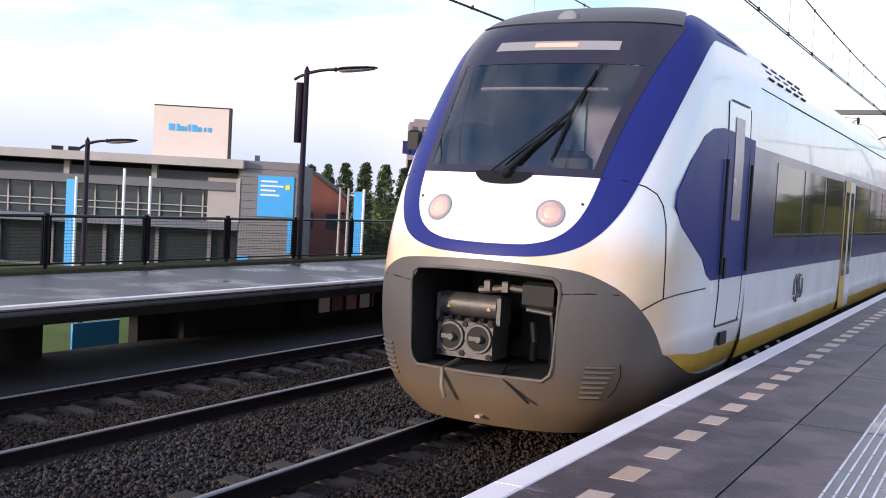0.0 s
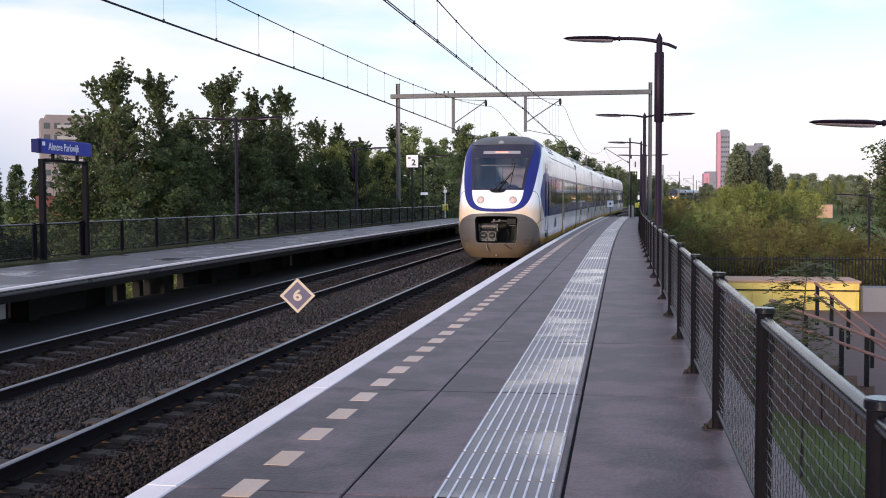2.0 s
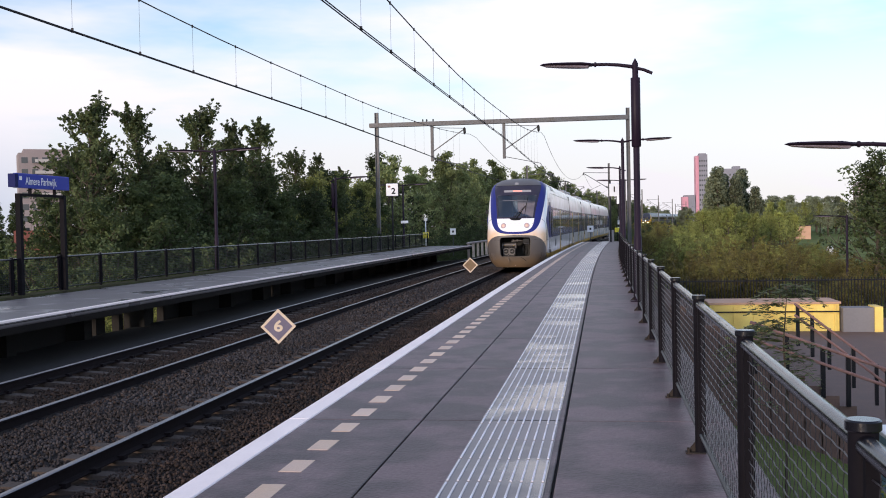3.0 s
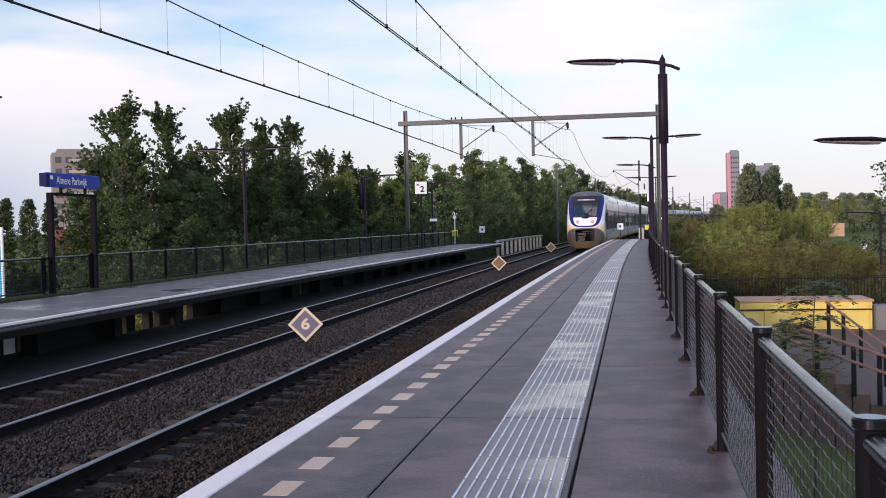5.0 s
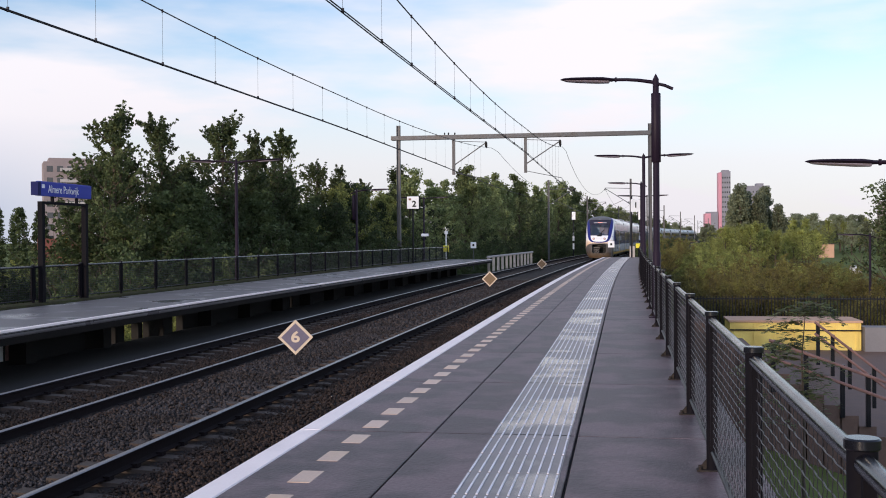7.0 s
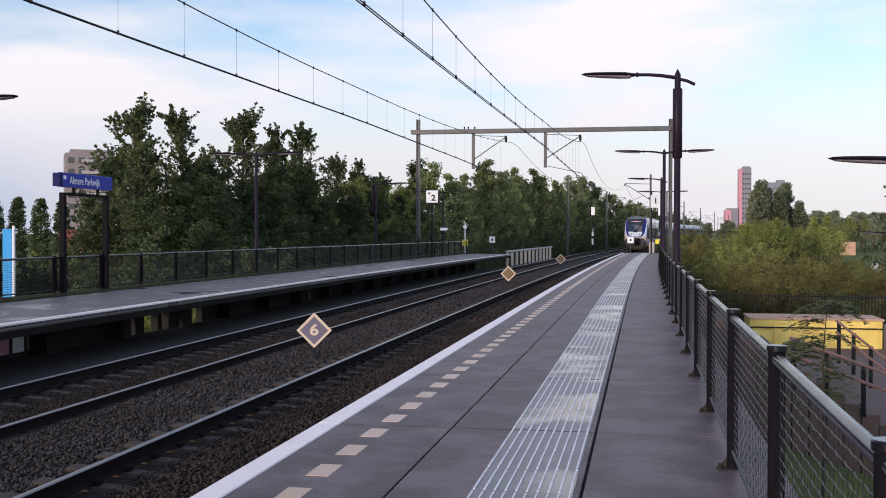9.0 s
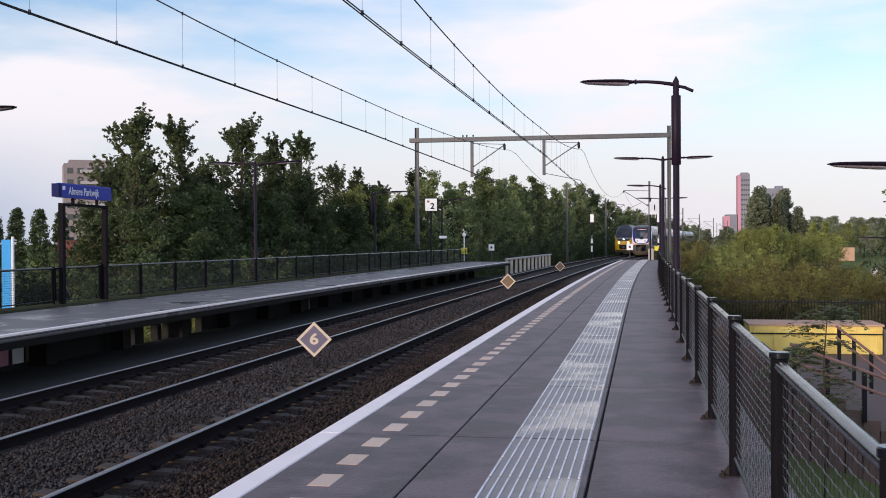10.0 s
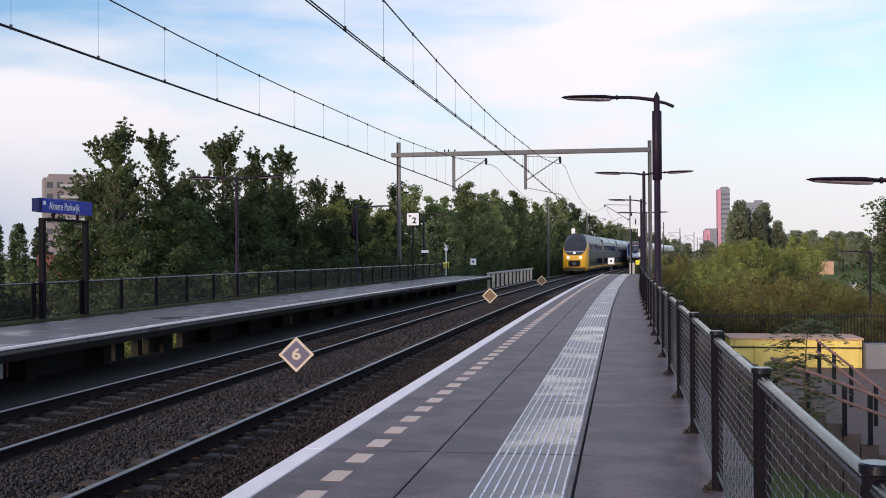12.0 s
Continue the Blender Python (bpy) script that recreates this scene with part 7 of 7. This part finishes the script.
# ---- double-deck train ----
def build_double_cab():
    L = 26.0
    t = thing("double_deck_cab_car", "yellow and dark grey double-deck train end car", "train", group="cars of the yellow train")
    prof = [(1.25, 0.35), (1.39, 0.6), (1.40, 2.9), (1.32, 3.6), (1.10, 4.2), (0.75, 4.5), (0.35, 4.63), (0.0, 4.66)]
    def ring(y, inset, drop):
        full = prof + [(-x, z) for x, z in reversed(prof[:-1])]
        return [(x * inset, y, 0.35 + (z - 0.35) * drop) for x, z in full]
    part("body", Geo().grid([ring(3.0, 1.0, 1.0), ring(L, 1, 1)]), M_VGREY, t, "dark grey body", smooth=True)
    # cab: each height steps back on its own curve
    back = ((0.35, 0.15), (0.8, 0.0), (1.6, 0.02), (2.2, 0.15), (2.9, 0.55), (3.6, 1.2), (4.1, 1.9), (4.45, 2.6), (4.66, 3.0))
    half = ((0.35, 1.2), (0.6, 1.36), (1.6, 1.40), (2.9, 1.40), (3.6, 1.30), (4.1, 1.12), (4.45, 0.82), (4.66, 0.15))
    def cab(a, z, off=0.0):
        w, y = interp(z, half) + off, interp(z, back) - off
        s = 1 if a >= 0 else -1
        return (s * w * math.sin(radians(abs(a))) ** 0.7, y + 1.0 * (1 - math.cos(radians(a)) ** 0.7) if abs(a) < 89.9 else 3.01, z)
    def cab_patch(z0, z1, a0, off, rows=14, cols=24):
        g = Geo()
        return g.grid([[cab(-a0(z) + 2 * a0(z) * i / cols, z, off) for i in range(cols + 1)] for z in [z0 + (z1 - z0) * j / rows for j in range(rows + 1)]])
    part("cab_shell", cab_patch(0.35, 4.64, lambda z: 90, 0.0, 30, 36), M_VYELLOW, t, "yellow cab", smooth=True)
    part("cab_top", cab_patch(2.12, 4.62, lambda z: interp(z, ((2.12, 22), (2.3, 36), (2.6, 50), (2.9, 60), (3.4, 76), (4.6, 86))), 0.006, 20, 24), M_VDARK, t, "dark grey cab top", smooth=True)
    part("windscreen", cab_patch(2.55, 3.45, lambda z: interp(z, ((2.55, 46), (3.0, 54), (3.45, 50))), 0.012), M_SHIELD, t, "large dark windscreen", smooth=True)
    g = part("nose_grille", cab_patch(0.84, 1.54, lambda z: interp(z, ((0.84, 17), (0.94, 20), (1.42, 22), (1.54, 19))), 0.012, 6, 8), M_BLACK, t, "dark coupler opening")
    p = Vector(cab(0, 1.16, 0.015))
    part("coupler", Geo().tube([p, p + Vector((0, -0.12, 0)), p + Vector((0, -0.16, 0))], [0.20, 0.20, 0.12], 14), M_COUPLER, g)
    part("windscreen_band", cab_patch(2.46, 2.60, lambda z: 44, 0.016, 3, 16), M_TROOF, t, "light grey band under the windscreen", smooth=True)
    for a in (-22, 22):
        p = Vector(cab(a, 1.86, 0.012))
        part("headlight", Geo().tube([p, p + Vector((0, -0.03, 0))], 0.12, 14), M_LAMPON, t, "lit white headlight")
    p = Vector(cab(0, 2.36, 0.02))
    part("top_light", Geo().tube([p, p + Vector((0, -0.06, 0.03))], 0.09, 14), M_LAMPON, t, "lit white top light")
    part("skirt", cab_patch(0.35, 0.75, lambda z: 60, 0.008, 3, 16), M_TGREY, t)
    double_sides(t, 3.2, L)
    bogie(t, 4.5)
    bogie(t, L - 3.5)
    return t, L


def double_sides(t, y0, y1):
    for s in (-1, 1):
        for z0, z1 in ((1.05, 1.75), (2.75, 3.45)):
            g = side_panel([(y0 + 1.6, z0), (y1 - 2.2, z0), (y1 - 2.2, z1), (y0 + 1.6, z1)], 1.40 if z0 < 2 else 1.37, 0.02 if z0 < 2 else 0.045)
            if s < 0:
                g.v = [(-x, y, z) for x, y, z in g.v]
            part("window_strip", g, M_TWINDOW, t)
        g = side_panel([(y0, 1.9), (y1, 1.9), (y1, 2.6), (y0, 2.6)], 1.398, 0.012)
        q = side_panel([(y0, 0.62), (y1, 0.62), (y1, 0.80), (y0, 0.80)], 1.385, 0.02)
        if s < 0:
            g.v, q.v = [(-x, y, z) for x, y, z in g.v], [(-x, y, z) for x, y, z in q.v]
        part("dark_band", g, M_VDARK, t)
        part("lower_stripe", q, M_VYELLOW, t, "narrow yellow lower stripe")


def build_double_mid():
    L = 26.0
    t = thing("double_deck_middle_car", "dark grey double-deck middle car", "train", group="cars of the yellow train")
    prof = [(1.25, 0.35), (1.39, 0.6), (1.40, 2.9), (1.32, 3.6), (1.10, 4.2), (0.75, 4.5), (0.35, 4.63), (0.0, 4.66)]
    full = prof + [(-x, z) for x, z in reversed(prof[:-1])]
    part("body", Geo().grid([[(x, y, z) for x, z in full] for y in (0.0, L)]), M_VGREY, t, "dark grey body", smooth=True)
    # Pale sheets put the roofs' light tone and highlights into the colour
    shine = [(1.26, 3.86), (1.11, 4.22), (0.76, 4.52), (0.35, 4.65), (-0.35, 4.65), (-0.76, 4.52), (-1.11, 4.22), (-1.26, 3.86)]
    for y0, y1 in ((0.4, 11.5), (13.5, L - 0.4)):
        part("roof_shine_panel", Geo().grid([[(x * 1.006, y, z + 0.004) for x, z in shine] for y in (y0, y1)]), M_VROOF, t, "pale roof sheet with the highlight in its colour", smooth=True)
    for y in (0.02, L - 0.02):
        part("end_wall", Geo().box((-1.3, y - 0.02, 0.4), (1.3, y + 0.02, 4.2)), M_BLACK, t)
    double_sides(t, 0.2, L)
    bogie(t, 3.5)
    bogie(t, L - 3.5)
    return t, L


def drive(car, mid, offset, length, rows):
    """Key a car along the bend. rows: seconds and how far the train's near end is up the line."""
    keys = []
    for s, y in rows:
        a, b = y + offset, y + offset + length
        keys.append((s, pose(mid + bend(a), a, RAIL_MID, 0, LEAN, -math.degrees(math.atan2(bend(b) - bend(a), length)))))
    walk(car, keys)


SPRINTER_ROWS = [(0.0, 8.55), (0.5, 15.3), (1.0, 21.85), (1.5, 28.75), (2.0, 35.9), (2.5, 43.0), (3.0, 50.2), (5.0, 80.0), (6.0, 94.9), (7.0, 109.8), (9.0, 139.6), (10.0, 154.5), (11.0, 169.4), (12.0, 184.3)]
YELLOW_ROWS = [(0.0, 378.0), (3.0, 318.0), (6.0, 256.5), (9.0, 193.0), (10.0, 170.0), (11.0, 147.0), (12.0, 124.0)]

sprinter_cars = []
cab_car, cab_len = build_cab_car()
cab_car.scale.z = 1.015
pan_car, mid_len = build_mid_car(True)
mid_car, mid_len = build_mid_car()
pan_car.scale.z = mid_car.scale.z = 1.015
_o = 0.0
sprinter_cars.append((cab_car, 0.0, cab_len))
_o = cab_len + 0.4
for _k in range(3):
    c = (pan_car, mid_car)[_k] if _k < 2 else copy_thing(mid_car, Matrix())
    sprinter_cars.append((c, _o, mid_len))
    _o += mid_len + 0.4
far_cab = copy_thing(cab_car, Matrix())
_o_cab = _o
yellow_cars = []
dcab, dlen = build_double_cab()
dmid, dmlen = build_double_mid()
dcab.scale.z = dmid.scale.z = 1.02
yellow_cars.append((dcab, 0.0, dlen))
_o = dlen + 0.5
for _k in range(5):
    c = dmid if _k == 0 else copy_thing(dmid, Matrix())
    yellow_cars.append((c, _o, dmlen))
    _o += dmlen + 0.5


def motions():
    for c, off, n in sprinter_cars:
        drive(c, TRACK, off, n, SPRINTER_ROWS)
    keys = []
    for s, y in SPRINTER_ROWS:
        a, b = y + _o_cab, y + _o_cab + cab_len
        keys.append((s, pose(TRACK + bend(b), b, RAIL_MID, 0, -LEAN, 180 - math.degrees(math.atan2(bend(b) - bend(a), cab_len)))))
    walk(far_cab, keys)
    for c, off, n in yellow_cars:
        drive(c, TRACK_FAR, off, n, YELLOW_ROWS)


motions()
